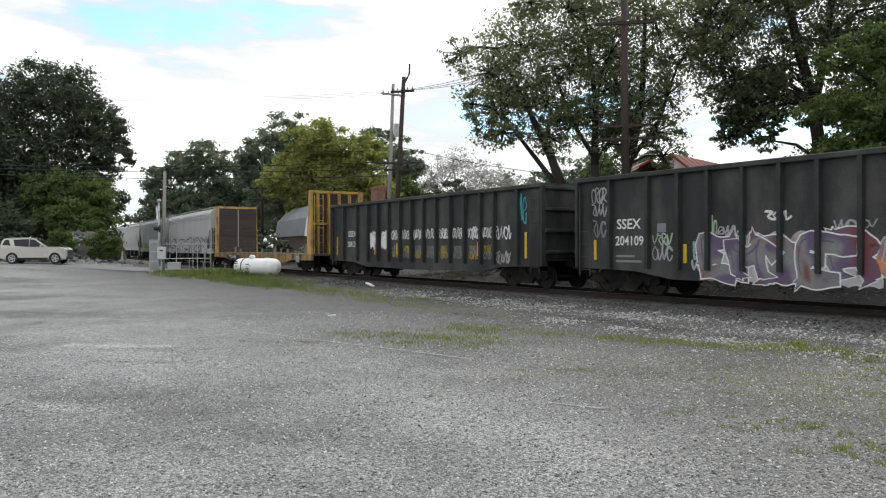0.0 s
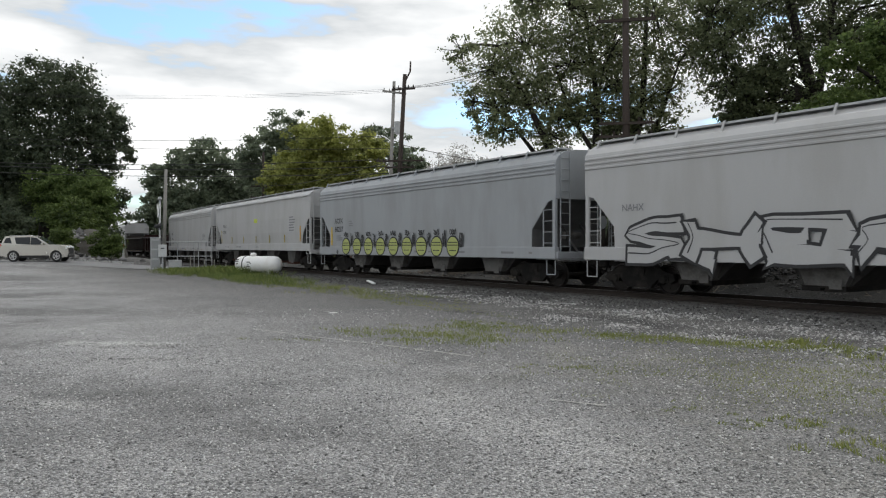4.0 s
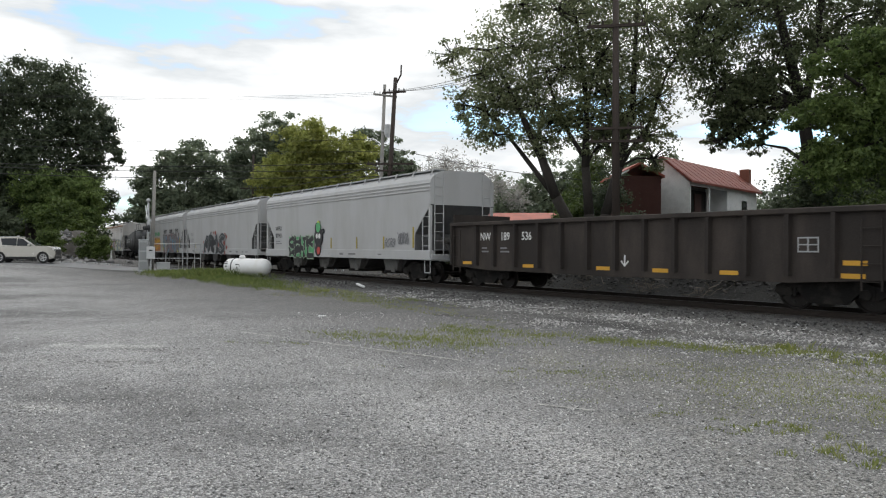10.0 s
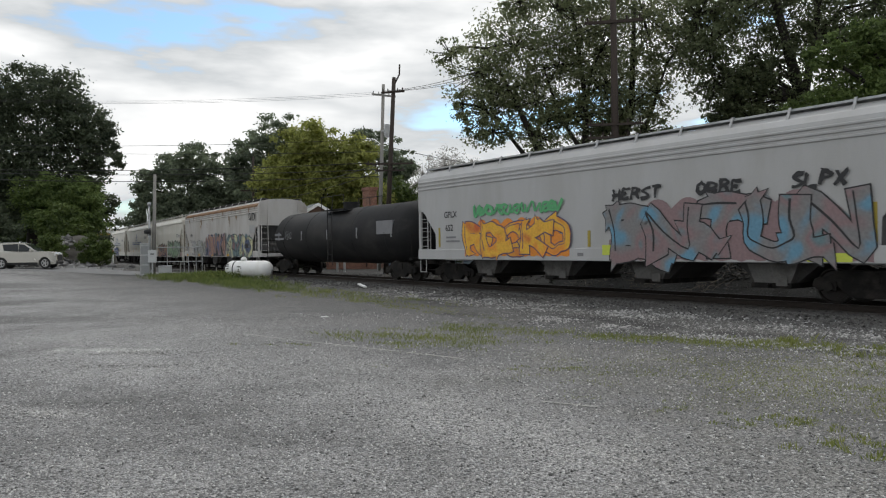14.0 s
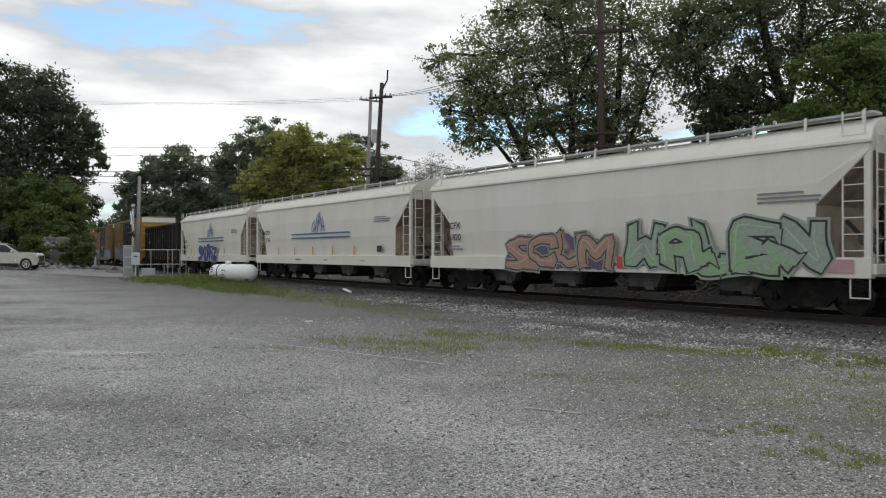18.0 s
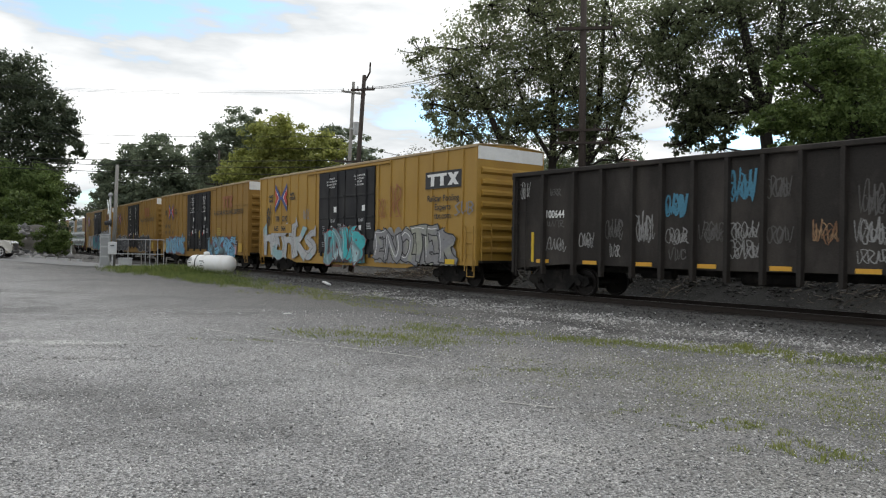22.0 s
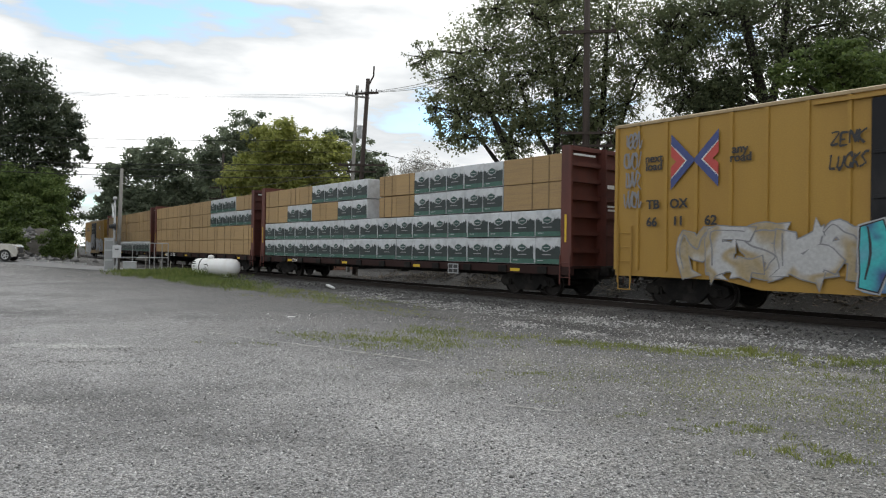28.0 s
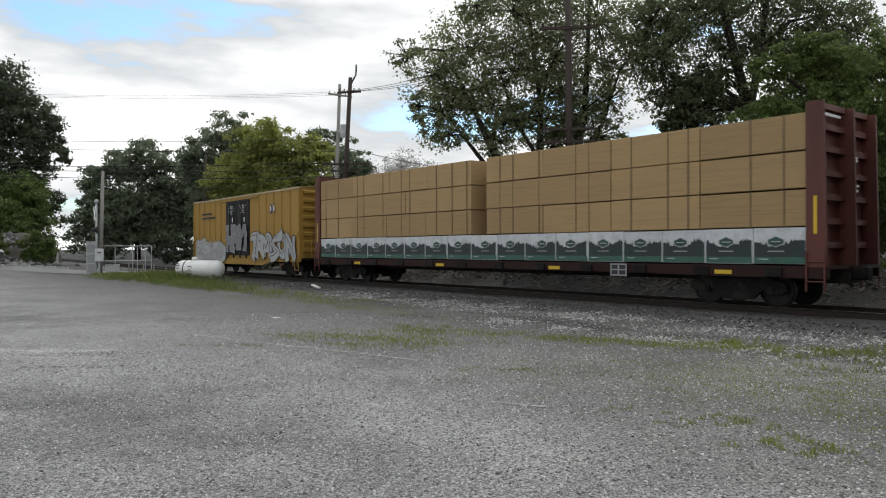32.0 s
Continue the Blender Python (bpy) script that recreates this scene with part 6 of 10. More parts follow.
def parked_suv():
    """A parked sport-utility car; x forward, in metres."""
    t = tagged(new("parked_car"), "champagne silver sport utility car waiting on the road", "car")
    t.matrix_basis = pose(-30.65, 48.3, ground_z(-30.65, 48.3), 0, 0, 15) @ Matrix.Diagonal((0.92, 1, 1.04, 1))
    side = [(-2.32, 0.42), (-2.36, 0.75), (-2.28, 1.05), (1.15, 1.13), (1.7, 1.12), (2.08, 1.06), (2.24, 0.93), (2.28, 0.6), (2.2, 0.32), (1.92, 0.27), (1.89, 0.52), (1.73, 0.70), (1.5, 0.77), (1.27, 0.70), (1.11, 0.52), (1.08, 0.27), (-0.99, 0.27), (-1.02, 0.52), (-1.18, 0.70), (-1.41, 0.77), (-1.64, 0.70), (-1.80, 0.52), (-1.83, 0.30)]
    bm = bmesh.new()
    rings = []
    for y, k in ((-0.92, 0.985), (-0.88, 1.0), (0.88, 1.0), (0.92, 0.985)):
        rings.append([(p[0] * k, y, 0.6 + (p[1] - 0.6) * k) for p in side])
    loft(bm, rings)
    for w in bm.verts:
        if w.co.x > 1.95:
            w.co.y *= 0.84
    part("body", bm, CAR_PAINT, t)
    bm = bmesh.new()
    low = [(-2.25, 1.04), (-2.12, 1.50), (-1.98, 1.66), (-0.5, 1.71), (0.12, 1.65), (1.0, 1.1)]
    loft(bm, [[(x, s * (0.87 if z < 1.1 else 0.70), z) for x, z in low] for s in (-1, 1)])
    part("cabin", bm, CAR_PAINT, t)
    def pane(name, pts):
        bm = bmesh.new()
        bm.faces.new([bm.verts.new((x, -(0.872 - (z - 1.04) * 0.27) - 0.006, z)) for x, z in pts])
        part(name, bm, GLASS, t)
        bm = bmesh.new()
        bm.faces.new([bm.verts.new((x, (0.872 - (z - 1.04) * 0.27) + 0.006, z)) for x, z in pts[::-1]])
        part(name, bm, GLASS, t)
    pane("rear_quarter_window", [(-2.06, 1.24), (-1.50, 1.20), (-1.66, 1.58), (-1.92, 1.55)])
    pane("rear_door_window", [(-1.22, 1.18), (-0.30, 1.13), (-0.30, 1.62), (-1.36, 1.59)])
    pane("front_door_window", [(-0.25, 1.13), (0.72, 1.13), (0.1, 1.57), (-0.25, 1.61)])
    bm = bmesh.new()
    bm.faces.new([bm.verts.new(p) for p in ((0.985, -0.78, 1.13), (0.985, 0.78, 1.13), (0.2, 0.64, 1.625), (0.2, -0.64, 1.625))])
    part("windscreen", bm, GLASS, t)
    bm = bmesh.new()
    for s in (-1, 1):
        rod(bm, (-1.7, s * 0.64, 1.705), (-0.2, s * 0.64, 1.72), 0.014, n=6)
    part("roof_rail", bm, GALV, t)
    for x in (-1.41, 1.5):
        for s in (-1, 1):
            bm = bmesh.new()
            lathe(bm, [(0.2, s * 0.90), (0.35, s * 0.91), (0.37, s * 0.87), (0.37, s * 0.72), (0.3, s * 0.70)], "y", 22, (x, 0, 0.37))
            w = part("wheel", bm, RUBBER, t)
            bm = bmesh.new()
            lathe(bm, [(0.03, s * 0.915), (0.08, s * 0.905), (0.1, s * 0.89), (0.24, s * 0.905), (0.25, s * 0.88)], "y", 18, (x, 0, 0.37))
            for k in range(5):
                a = 2 * math.pi * k / 5
                rod(bm, (x, s * 0.9, 0.37), (x + 0.22 * math.cos(a), s * 0.905, 0.37 + 0.22 * math.sin(a)), 0.035, n=5)
            part("rim", bm, RIM, w)
    for s in (-1, 1):
        part("headlight", box(1.94, 2.2, *sorted((s * 0.80, s * 0.55)), 0.84, 1.0, 0.02), RIM, t)
        part("tail_light", box(-2.36, -2.2, *sorted((s * 0.9, s * 0.66)), 0.86, 1.15, 0.02), RED, t)
        bm = bmesh.new()
        bx(bm, 0.5, 0.68, *sorted((s * 0.9, s * 1.08)), 1.1, 1.26, 0.03)
        part("mirror", bm, CAR_PAINT, t)
        for x in (-1.0, 0.05):
            part("door_handle", box(x - 0.1, x + 0.1, *sorted((s * 0.92, s * 0.945)), 0.93, 0.97), CAR_PAINT, t)
        part("sill_trim", box(-1.0, 1.02, *sorted((s * 0.9, s * 0.935)), 0.27, 0.42), RUBBER, t)
    part("grille", box(2.22, 2.29, -0.5, 0.5, 0.52, 0.9, 0.02), BLACK, t)
    part("front_bumper", box(2.08, 2.3, -0.72, 0.72, 0.3, 0.48, 0.04), RUBBER, t)
    return t


parked_suv()

# road in front of the embankment, over the crossing
ROAD = surface("worn_grey_asphalt", (0.20, 0.20, 0.20), 0.9, 0, 40, 0.4, 0.15, 0.3, second=(0.16, 0.16, 0.16))


def build_road():
    bm = bmesh.new()
    rows = []
    for i in range(50):
        x = -95 + i * 1.55
        yc = 46.5 + max(0.0, x + 32) * 0.55
        rows.append([(x, yc + o, ground_z(x, yc + o) + 0.02) for o in (-2.6, -0.9, 0.9, 2.6)])
    vs = [[bm.verts.new(p) for p in r] for r in rows]
    for a, b in zip(vs, vs[1:]):
        for k in range(3):
            bm.faces.new((a[k], b[k], b[k + 1], a[k + 1]))
    tagged(part("road", bm, ROAD), "worn grey asphalt road leading to the level crossing", "road", kind="structure")
    bm = bmesh.new()
    for i in range(20):
        x = -40 + i * 0.7
        yc = 46.5 + max(0.0, x + 32) * 0.55 + 2.9
        bx(bm, x, x + 0.69, yc, yc + 0.25, ground_z(x, yc) - 0.05, ground_z(x, yc) + 0.1)
    tagged(part("kerb", bm, surface("pale_concrete", (0.42, 0.42, 0.41), 0.9, 0, 30, 2, 0.15, 0.2)), "low pale concrete kerb along the road", "kerb", kind="structure")


build_road()


def stones(name, label, places, sizes, material, seed, flat=0.6, kind="stuff"):
    """Loose stones: crooked eight-faced lumps, joined."""
    rng = np.random.default_rng(seed)
    p = np.array(places)
    n = len(p)
    base = np.array([(1, 0, 0), (-1, 0, 0), (0, 1, 0), (0, -1, 0), (0, 0, 1), (0, 0, -1)], float)
    tri = np.array([(0, 2, 4), (2, 1, 4), (1, 3, 4), (3, 0, 4), (2, 0, 5), (1, 2, 5), (3, 1, 5), (0, 3, 5)])
    s = rng.uniform(sizes[0], sizes[1], size=(n, 1, 1)) * rng.uniform(0.55, 1.3, size=(n, 6, 1))
    v = base[None] * s * np.array([1.0, 1.0, flat])
    v += rng.normal(size=v.shape) * s * 0.18
    a = rng.uniform(0, 6.28, n)
    c, d = np.cos(a)[:, None], np.sin(a)[:, None]
    x, y = v[:, :, 0] * c - v[:, :, 1] * d, v[:, :, 0] * d + v[:, :, 1] * c
    v = np.stack([x, y, v[:, :, 2]], axis=2) + p[:, None, :]
    f = (tri[None] + (np.arange(n) * 6)[:, None, None]).reshape(-1, 3)
    return tagged(arrays(name, v.reshape(-1, 3), f, material), label, "stones", kind=kind)


def stone_material(name, lo, hi):
    m = surface(name, lo, 0.9, 0, 30, 6, 0.2, 0.2)
    n, l = m.node_tree.nodes, m.node_tree.links
    geo = n.new("ShaderNodeNewGeometry")
    mix = n.new("ShaderNodeMix")
    mix.data_type = "RGBA"
    mix.inputs[6].default_value, mix.inputs[7].default_value = (*lo, 1), (*hi, 1)
    l.new(geo.outputs["Random Per Island"], mix.inputs[0])
    l.new(mix.outputs[2], n["Principled BSDF"].inputs["Base Color"])
    return m


ST_LOT = stone_material("mixed_grey_gravel", (0.07, 0.069, 0.068), (0.68, 0.67, 0.655))
ST_PALE = stone_material("pale_gravel", (0.10, 0.098, 0.095), (0.54, 0.53, 0.515))
ST_DARK = stone_material("dark_ballast_stones", (0.025, 0.024, 0.023), (0.12, 0.115, 0.11))


def on_cinders(x, y):
    """True inside one of the dark cinder patches."""
    for cx, cy, turn, rx, ry, tint, _ in PATCHES:
        if tint == CINDER:
            a = radians(turn)
            u, v = (x - cx) * math.cos(a) + (y - cy) * math.sin(a), (y - cy) * math.cos(a) - (x - cx) * math.sin(a)
            if (u / rx) ** 2 + (v / ry) ** 2 < 1.0 + 0.8 * noise.noise((x * 1.5, y * 1.5, 5.0)):
                return True
    return False


rng = np.random.default_rng(3)
pts = []
for _ in range(40000):
    d = 3.6 + 15 * rng.uniform() ** 1.4
    a = rng.uniform(-0.68, 0.68)
    x, y = d * math.tan(a) * 0.92, d
    if near_track(x, y)[1] < -3.5:
        pts.append((x, y, ground_z(x, y) + 0.002))
stones("loose_gravel", "loose grey gravel scattered over the lot", pts, (0.006, 0.017), ST_LOT, 4)
pts = []
for _ in range(9000):
    s, o = rng.uniform(-60, 6), -1.15 - abs(rng.normal()) * 1.5
    if o < -4.2:
        continue
    p = track(s, o)
    z = -0.165 if o > -1.5 else (-0.165 + (o + 1.5) * 0.06 if o > -2.1 else ground_z(p.x, p.y))
    pts.append((p.x, p.y, z + 0.01))
stones("ballast_stones", "broken grey ballast stones along the track", pts, (0.02, 0.05), ST_DARK, 5)
pts = []
for i in range(15000):
    s, o = (rng.uniform(-24, 6), -4.4 + rng.normal() * 0.6) if i % 3 else (rng.uniform(-12.5, 1), -6.8 + rng.normal() * 0.5)
    p = track(s, o)
    if noise.noise((p.x * 0.8, p.y * 0.8, 3.0)) < rng.uniform(-0.35, 0.25) or on_cinders(p.x, p.y):
        continue
    pts.append((p.x, p.y, ground_z(p.x, p.y) + 0.008))
stones("pale_ballast_stones", "pale loose stones at the foot of the ballast", pts, (0.015, 0.042), ST_PALE, 6)
pts = []
for _ in range(9000):
    s, o = rng.uniform(-40, 8), rng.uniform(1.2, 4.6)
    p = track(s, o)
    z = -0.16 if o < 1.6 else max(ground_z(p.x, p.y), -0.2)
    pts.append((p.x, p.y, z + 0.01))
stones("bank_stones", "dark broken stone on the bank behind the track", pts, (0.03, 0.11), ST_DARK, 7)
pts = [(-33 + rng.normal() * 2.4, 54.5 + rng.normal() * 1.3, 0) for _ in range(260)]
pts = [(x, y, ground_z(x, y) + max(0.0, 1.6 - abs(x + 34.5) * 0.5) * rng.uniform(0.0, 1.0)) for x, y, _ in pts]
# dry twigs and brush lying on the bank behind the track
bm = bmesh.new()
heaps = [(rng.uniform(-34, 7), rng.uniform(2.3, 4.0), rng.uniform(0.5, 1.3), rng.uniform(0.15, 0.55)) for _ in range(34)]
for hs, ho, hr, hh in heaps:
    for _ in range(70):
        u, w = rng.normal() * 0.5, rng.normal() * 0.4
        p = track(hs + u * hr, ho + w * 0.8)
        zb = max(ground_z(p.x, p.y), -0.2) + hh * max(0.0, 1 - u * u - w * w) * rng.uniform(0, 1)
        aim = Vector((rng.normal(), rng.normal(), rng.normal() * 0.45)).normalized() * rng.uniform(0.12, 0.4)
        a, b = Vector((p.x, p.y, zb)), Vector((p.x, p.y, zb)) + aim
        side = aim.cross(Vector((0, 0, 1))).normalized() * rng.uniform(0.006, 0.018)
        rise = Vector((0, 0, side.length * 1.5))
        q = [bm.verts.new(v) for v in (a - side, a + side, a + rise, b - side * 0.6, b + side * 0.6, b + rise * 0.6)]
        for f in ((0, 1, 4, 3), (1, 2, 5, 4), (2, 0, 3, 5)):
            bm.faces.new([q[i] for i in f])
TWIG = stone_material("dry_grey_brown_twigs", (0.05, 0.042, 0.034), (0.24, 0.205, 0.165))
tagged(part("brush", bm, TWIG), "dry grey-brown twigs and brush on the bank behind the track", "brush", kind="stuff")
rock = []
for _ in range(110):
    v = rng.uniform(0, 1)
    x, y = -34.0 - 0.3 * v + rng.normal() * 0.42, 55.6 + 3.8 * v + rng.normal() * 0.2
    q = max(0.0, 1 - ((x + 34.7) / 2.6) ** 2 - ((y - 61.5) / 5.2) ** 2)
    rock.append((x, y, ground_z(x, y) + 2.5 * math.sqrt(q)))
pts += rock
bm = bmesh.new()
bmesh.ops.create_icosphere(bm, subdivisions=4, radius=1.0)
for w in bm.verts:
    k = 1 + 0.06 * noise.noise(w.co * 3.0)
    w.co = Vector((w.co.x * 2.6 * k, w.co.y * 5.2 * k, w.co.z * 2.5 * k))
bank = tagged(part("earth_bank", bm, surface("dark_bank_soil", (0.055, 0.05, 0.042), 0.95, 0, 9, 0.8, 0.35, 0.6, second=(0.10, 0.095, 0.085)), smooth=True), "dark earth bank under the trees beside the road", "bank", kind="structure")
bank.matrix_basis = pose(-34.7, 61.5, ground_z(-34.7, 61.5))
stones("rubble_heap", "heap of grey broken rock and slabs beside the road", pts, (0.16, 0.5), stone_material("broken_rock", (0.05, 0.05, 0.05), (0.22, 0.215, 0.21)), 8)
slab = tagged(part("stone_slab", box(-0.9, 0.9, -0.1, 0.1, 0, 0.16, 0.03), surface("pale_slab", (0.5, 0.5, 0.49), 0.85, 0, 20, 3, 0.15, 0.2)), "pale stone slab leaning on the rubble heap", "slab")
slab.matrix_basis = pose(-34.2, 53.4, 1.1, 0, 62, 0)


def grass(name, label, spots, material, seed, lean=0.35):
    """Blades: spots are (x, y, radius x, radius y, turn, blades, height)."""
    rng = np.random.default_rng(seed)
    vv = []
    for x, y, rx, ry, turn, n, h in spots:
        u = rng.normal(size=(n, 2)) * 0.5
        # tufts: pull the blades to a few centres
        k = max(4, n // 28)
        cen = rng.normal(size=(k, 2)) * 0.5
        pick = rng.integers(0, k, n)
        u = cen[pick] * 0.9 + u * 0.16
        a = radians(turn)
        px = x + u[:, 0] * rx * math.cos(a) - u[:, 1] * ry * math.sin(a)
        py = y + u[:, 0] * rx * math.sin(a) + u[:, 1] * ry * math.cos(a)
        for i in range(n):
            hh = h * rng.uniform(0.35, 1.15)
            t = rng.uniform(0, 6.28)
            w = 0.004 + 0.012 * hh
            g = ground_z(float(px[i]), float(py[i])) - 0.01
            dx, dy = math.cos(t) * w, math.sin(t) * w
            lx, ly = rng.normal() * lean * hh, rng.normal() * lean * hh
            vv += [(px[i] - dx, py[i] - dy, g), (px[i] + dx, py[i] + dy, g), (px[i] + lx * 0.4 + dx * 0.6, py[i] + ly * 0.4 + dy * 0.6, g + hh * 0.6), (px[i] + lx, py[i] + ly, g + hh)]
    v = np.array(vv)
    n = len(v) // 4
    f = np.array([(0, 1, 2), (0, 2, 3)])[None] + (np.arange(n) * 4)[:, None, None]
    return tagged(arrays(name, v, f.reshape(-1, 3), material), label, "grass", kind="stuff")


for k, (x, y, w) in enumerate(((-5.45, 11.6, 0.6), (-4.95, 10.3, 0.7), (-4.4, 7.3, 0.5))):
    pp = [(x + rng.normal() * w, y + rng.normal() * 0.16, ground_z(x, y) + 0.003) for _ in range(420)]
    stones("pale_grit", "patch of pale fine grit on the gravel", pp, (0.008, 0.02), ST_PALE, 30 + k, 0.35)
grass("tank_grass", "tall green grass round the propane tank and railing", [(-19.6, 45.6, 2.6, 1.4, -40, 1500, 0.26), (-16.8, 42.2, 3.4, 2.0, -55, 2600, 0.36), (-14.9, 40.4, 1.8, 1.4, -50, 1300, 0.5), (-13.6, 37.8, 3.6, 2.0, -55, 2600, 0.24), (-12.9, 39.5, 2.6, 0.4, -20, 700, 0.3), (-10.9, 34.2, 3.6, 1.8, -55, 2200, 0.24), (-8.6, 30.0, 2.8, 1.4, -55, 1200, 0.18)], GRASS_MAT, 11)
grass("thin_grass", "thin yellow-green grass between the gravel and the ballast", [(-6.0, 27.5, 4.0, 1.6, -52, 1800, 0.11), (-3.4, 23.4, 4.5, 1.4, -52, 1800, 0.09), (-0.9, 13.2, 2.4, 1.2, -18, 2600, 0.075), (0.3, 14.2, 1.8, 1.3, -20, 1700, 0.075), (0.85, 9.9, 0.7, 0.3, -15, 260, 0.045), (1.7, 9.3, 1.4, 0.7, -20, 260, 0.04), (-1.4, 19.2, 3.4, 0.8, -50, 700, 0.06), (-3.2, 12.4, 1.2, 0.3, -20, 160, 0.05)], GRASS_DRY, 12)
grass("weed_band", "yellow-green weeds along the foot of the ballast", [(2.6, 13.1, 1.8, 0.6, -22, 600, 0.07), (3.7, 12.5, 2.0, 0.6, -24, 900, 0.08), (4.7, 11.95, 1.4, 0.6, -24, 420, 0.09), (5.25, 12.15, 0.6, 0.5, -30, 260, 0.13), (5.9, 11.2, 1.9, 0.9, -35, 600, 0.09), (5.9, 11.35, 0.9, 0.5, -30, 240, 0.12), (6.7, 11.1, 1.2, 0.9, -30, 300, 0.12), (6.6, 10.0, 2.0, 1.3, -40, 620, 0.10), (7.4, 9.4, 1.8, 1.3, -45, 520, 0.10), (4.2, 12.4, 3.2, 0.5, -23, 900, 0.07)], GRASS_DRY, 13)
grass("sparse_weeds", "sparse low weeds growing through the gravel", [(1.95, 7.35, 0.4, 0.3, -20, 110, 0.04), (2.4, 6.95, 0.5, 0.4, -25, 130, 0.04), (2.75, 6.85, 0.4, 0.35, -30, 260, 0.055), (3.05, 6.5, 0.7, 0.5, -35, 190, 0.045), (3.2, 6.0, 0.5, 0.45, -35, 380, 0.065), (3.7, 5.7, 0.7, 0.5, -40, 200, 0.05), (3.0, 8.6, 1.8, 1.2, -20, 1000, 0.04), (4.2, 8.4, 1.8, 1.3, -25, 1400, 0.048), (4.3, 7.2, 1.2, 0.8, -25, 1000, 0.05), (3.6, 9.8, 2.4, 1.2, -20, 1200, 0.042), (5.2, 9.0, 1.6, 1.2, -30, 900, 0.05), (1.6, 8.2, 1.4, 0.9, -20, 160, 0.03), (4.4, 9.8, 3.6, 2.4, -28, 3200, 0.032), (2.2, 10.6, 3.0, 1.2, -20, 1200, 0.03), (4.0, 6.6, 2.4, 1.4, -35, 1300, 0.032)], GRASS_DRY, 14)
grass("bank_weeds", "rough grass and weeds on the bank behind the track", [(8.5, 29.5, 6.0, 1.2, -51, 1600, 0.4), (12.5, 24.0, 6.0, 1.2, -51, 1600, 0.4), (4.5, 33.5, 6, 1.5, -51, 1300, 0.4), (16.0, 19.5, 5, 1.2, -51, 1000, 0.35)], GRASS_MAT, 15)


def worn_mark(label, x0, y0, x1, y1, w, material, seed):
    """A worn pale line on the gravel, broken at its edges."""
    rnd = random.Random(seed)
    bm = bmesh.new()
    a, b = Vector((x0, y0)), Vector((x1, y1))
    n = max(4, int((b - a).length / 0.12))
    nn = Vector((-(b - a).y, (b - a).x)).normalized()
    prev = None
    for i in range(n + 1):
        p = a.lerp(b, i / n)
        u = w * rnd.uniform(0.25, 0.6)
        z = ground_z(p.x, p.y) + 0.012
        cur = [bm.verts.new((p.x + nn.x * u, p.y + nn.y * u, z)), bm.verts.new((p.x - nn.x * u, p.y - nn.y * u, z))]
        if prev and rnd.random() > 0.08:
            bm.faces.new((prev[0], prev[1], cur[1], cur[0]))
        prev = cur
    return tagged(part("worn_line", bm, material), label, "ground marking", kind="structure")


PALE_MARK = surface("pale_worn_mark", (0.42, 0.41, 0.38), 0.95, 0, 40, 4, 0.25, 0.2)
worn_mark("thin pale line worn into the gravel", -4.6, 14.1, -0.2, 10.75, 0.05, PALE_MARK, 1)
worn_mark("thin pale line worn into the gravel", 0.55, 7.8, 1.2, 7.47, 0.035, PALE_MARK, 2)

# sleepers under the rails, the nearest ones
first = None
for i in range(190):
    s = -90 + i * 0.52
    p = track(s)
    q = track(s + 0.1)
    m = pose(p.x, p.y, 0, 0, 0, math.degrees(math.atan2(q.y - p.y, q.x - p.x)) + (i * 37 % 7 - 3) * 0.3)
    if first is None:
        bm = bmesh.new()
        bx(bm, -0.115, 0.115, -1.3, 1.3, -0.33, -0.15, 0.012)
        first = part("sleeper", bm, surface("tarred_sleeper_wood", (0.045, 0.036, 0.03), 0.9, 0, 40, 3, 0.3, 0.3, per_piece=0.2), railway)
        first.matrix_basis = m
    else:
        share("sleeper", first, railway, m)

# ---- the train ----
def wheelset(parent, x, proto=[]):
    if not proto:
        bm = bmesh.new()
        for sgn in (-1, 1):
            prof = [(0.09, 0.66), (0.09, 0.70), (0.13, 0.73), (0.36, 0.735), (0.385, 0.69), (0.455, 0.685), (0.455, 0.715), (0.425, 0.725), (0.42, 0.81), (0.385, 0.815), (0.36, 0.78), (0.13, 0.80), (0.12, 0.83), (0.05, 0.83)]
            lathe(bm, [(r, sgn * t) for r, t in prof], "y", 24)
        rod(bm, (0, -1.05, 0), (0, 1.05, 0), 0.075, n=10)
        # casting holes in the web let the turning show
        for i in range(5):
            a = 2 * math.pi * i / 5
            for sgn in (-1, 1):
                rod(bm, (0.25 * math.cos(a), sgn * 0.79, 0.25 * math.sin(a)), (0.25 * math.cos(a), sgn * 0.805, 0.25 * math.sin(a)), 0.04, n=6)
        proto.append(part("wheelset", bm, STEEL_WHEEL, None))
        ob = proto[0]
        ob.parent = parent
    else:
        ob = share("wheelset", proto[0], parent)
    ob.location = (x, 0, 0.42)
    return ob


def side_frame_outline():
    return [(-1.28, 0.42), (-1.22, 0.60), (-0.98, 0.64), (-0.62, 0.80), (0.62, 0.80), (0.98, 0.64), (1.22, 0.60), (1.28, 0.42), (1.10, 0.30), (0.98, 0.44), (0.72, 0.46), (0.42, 0.18), (-0.42, 0.18), (-0.72, 0.46), (-0.98, 0.44), (-1.10, 0.30)]


TRUCK = {}


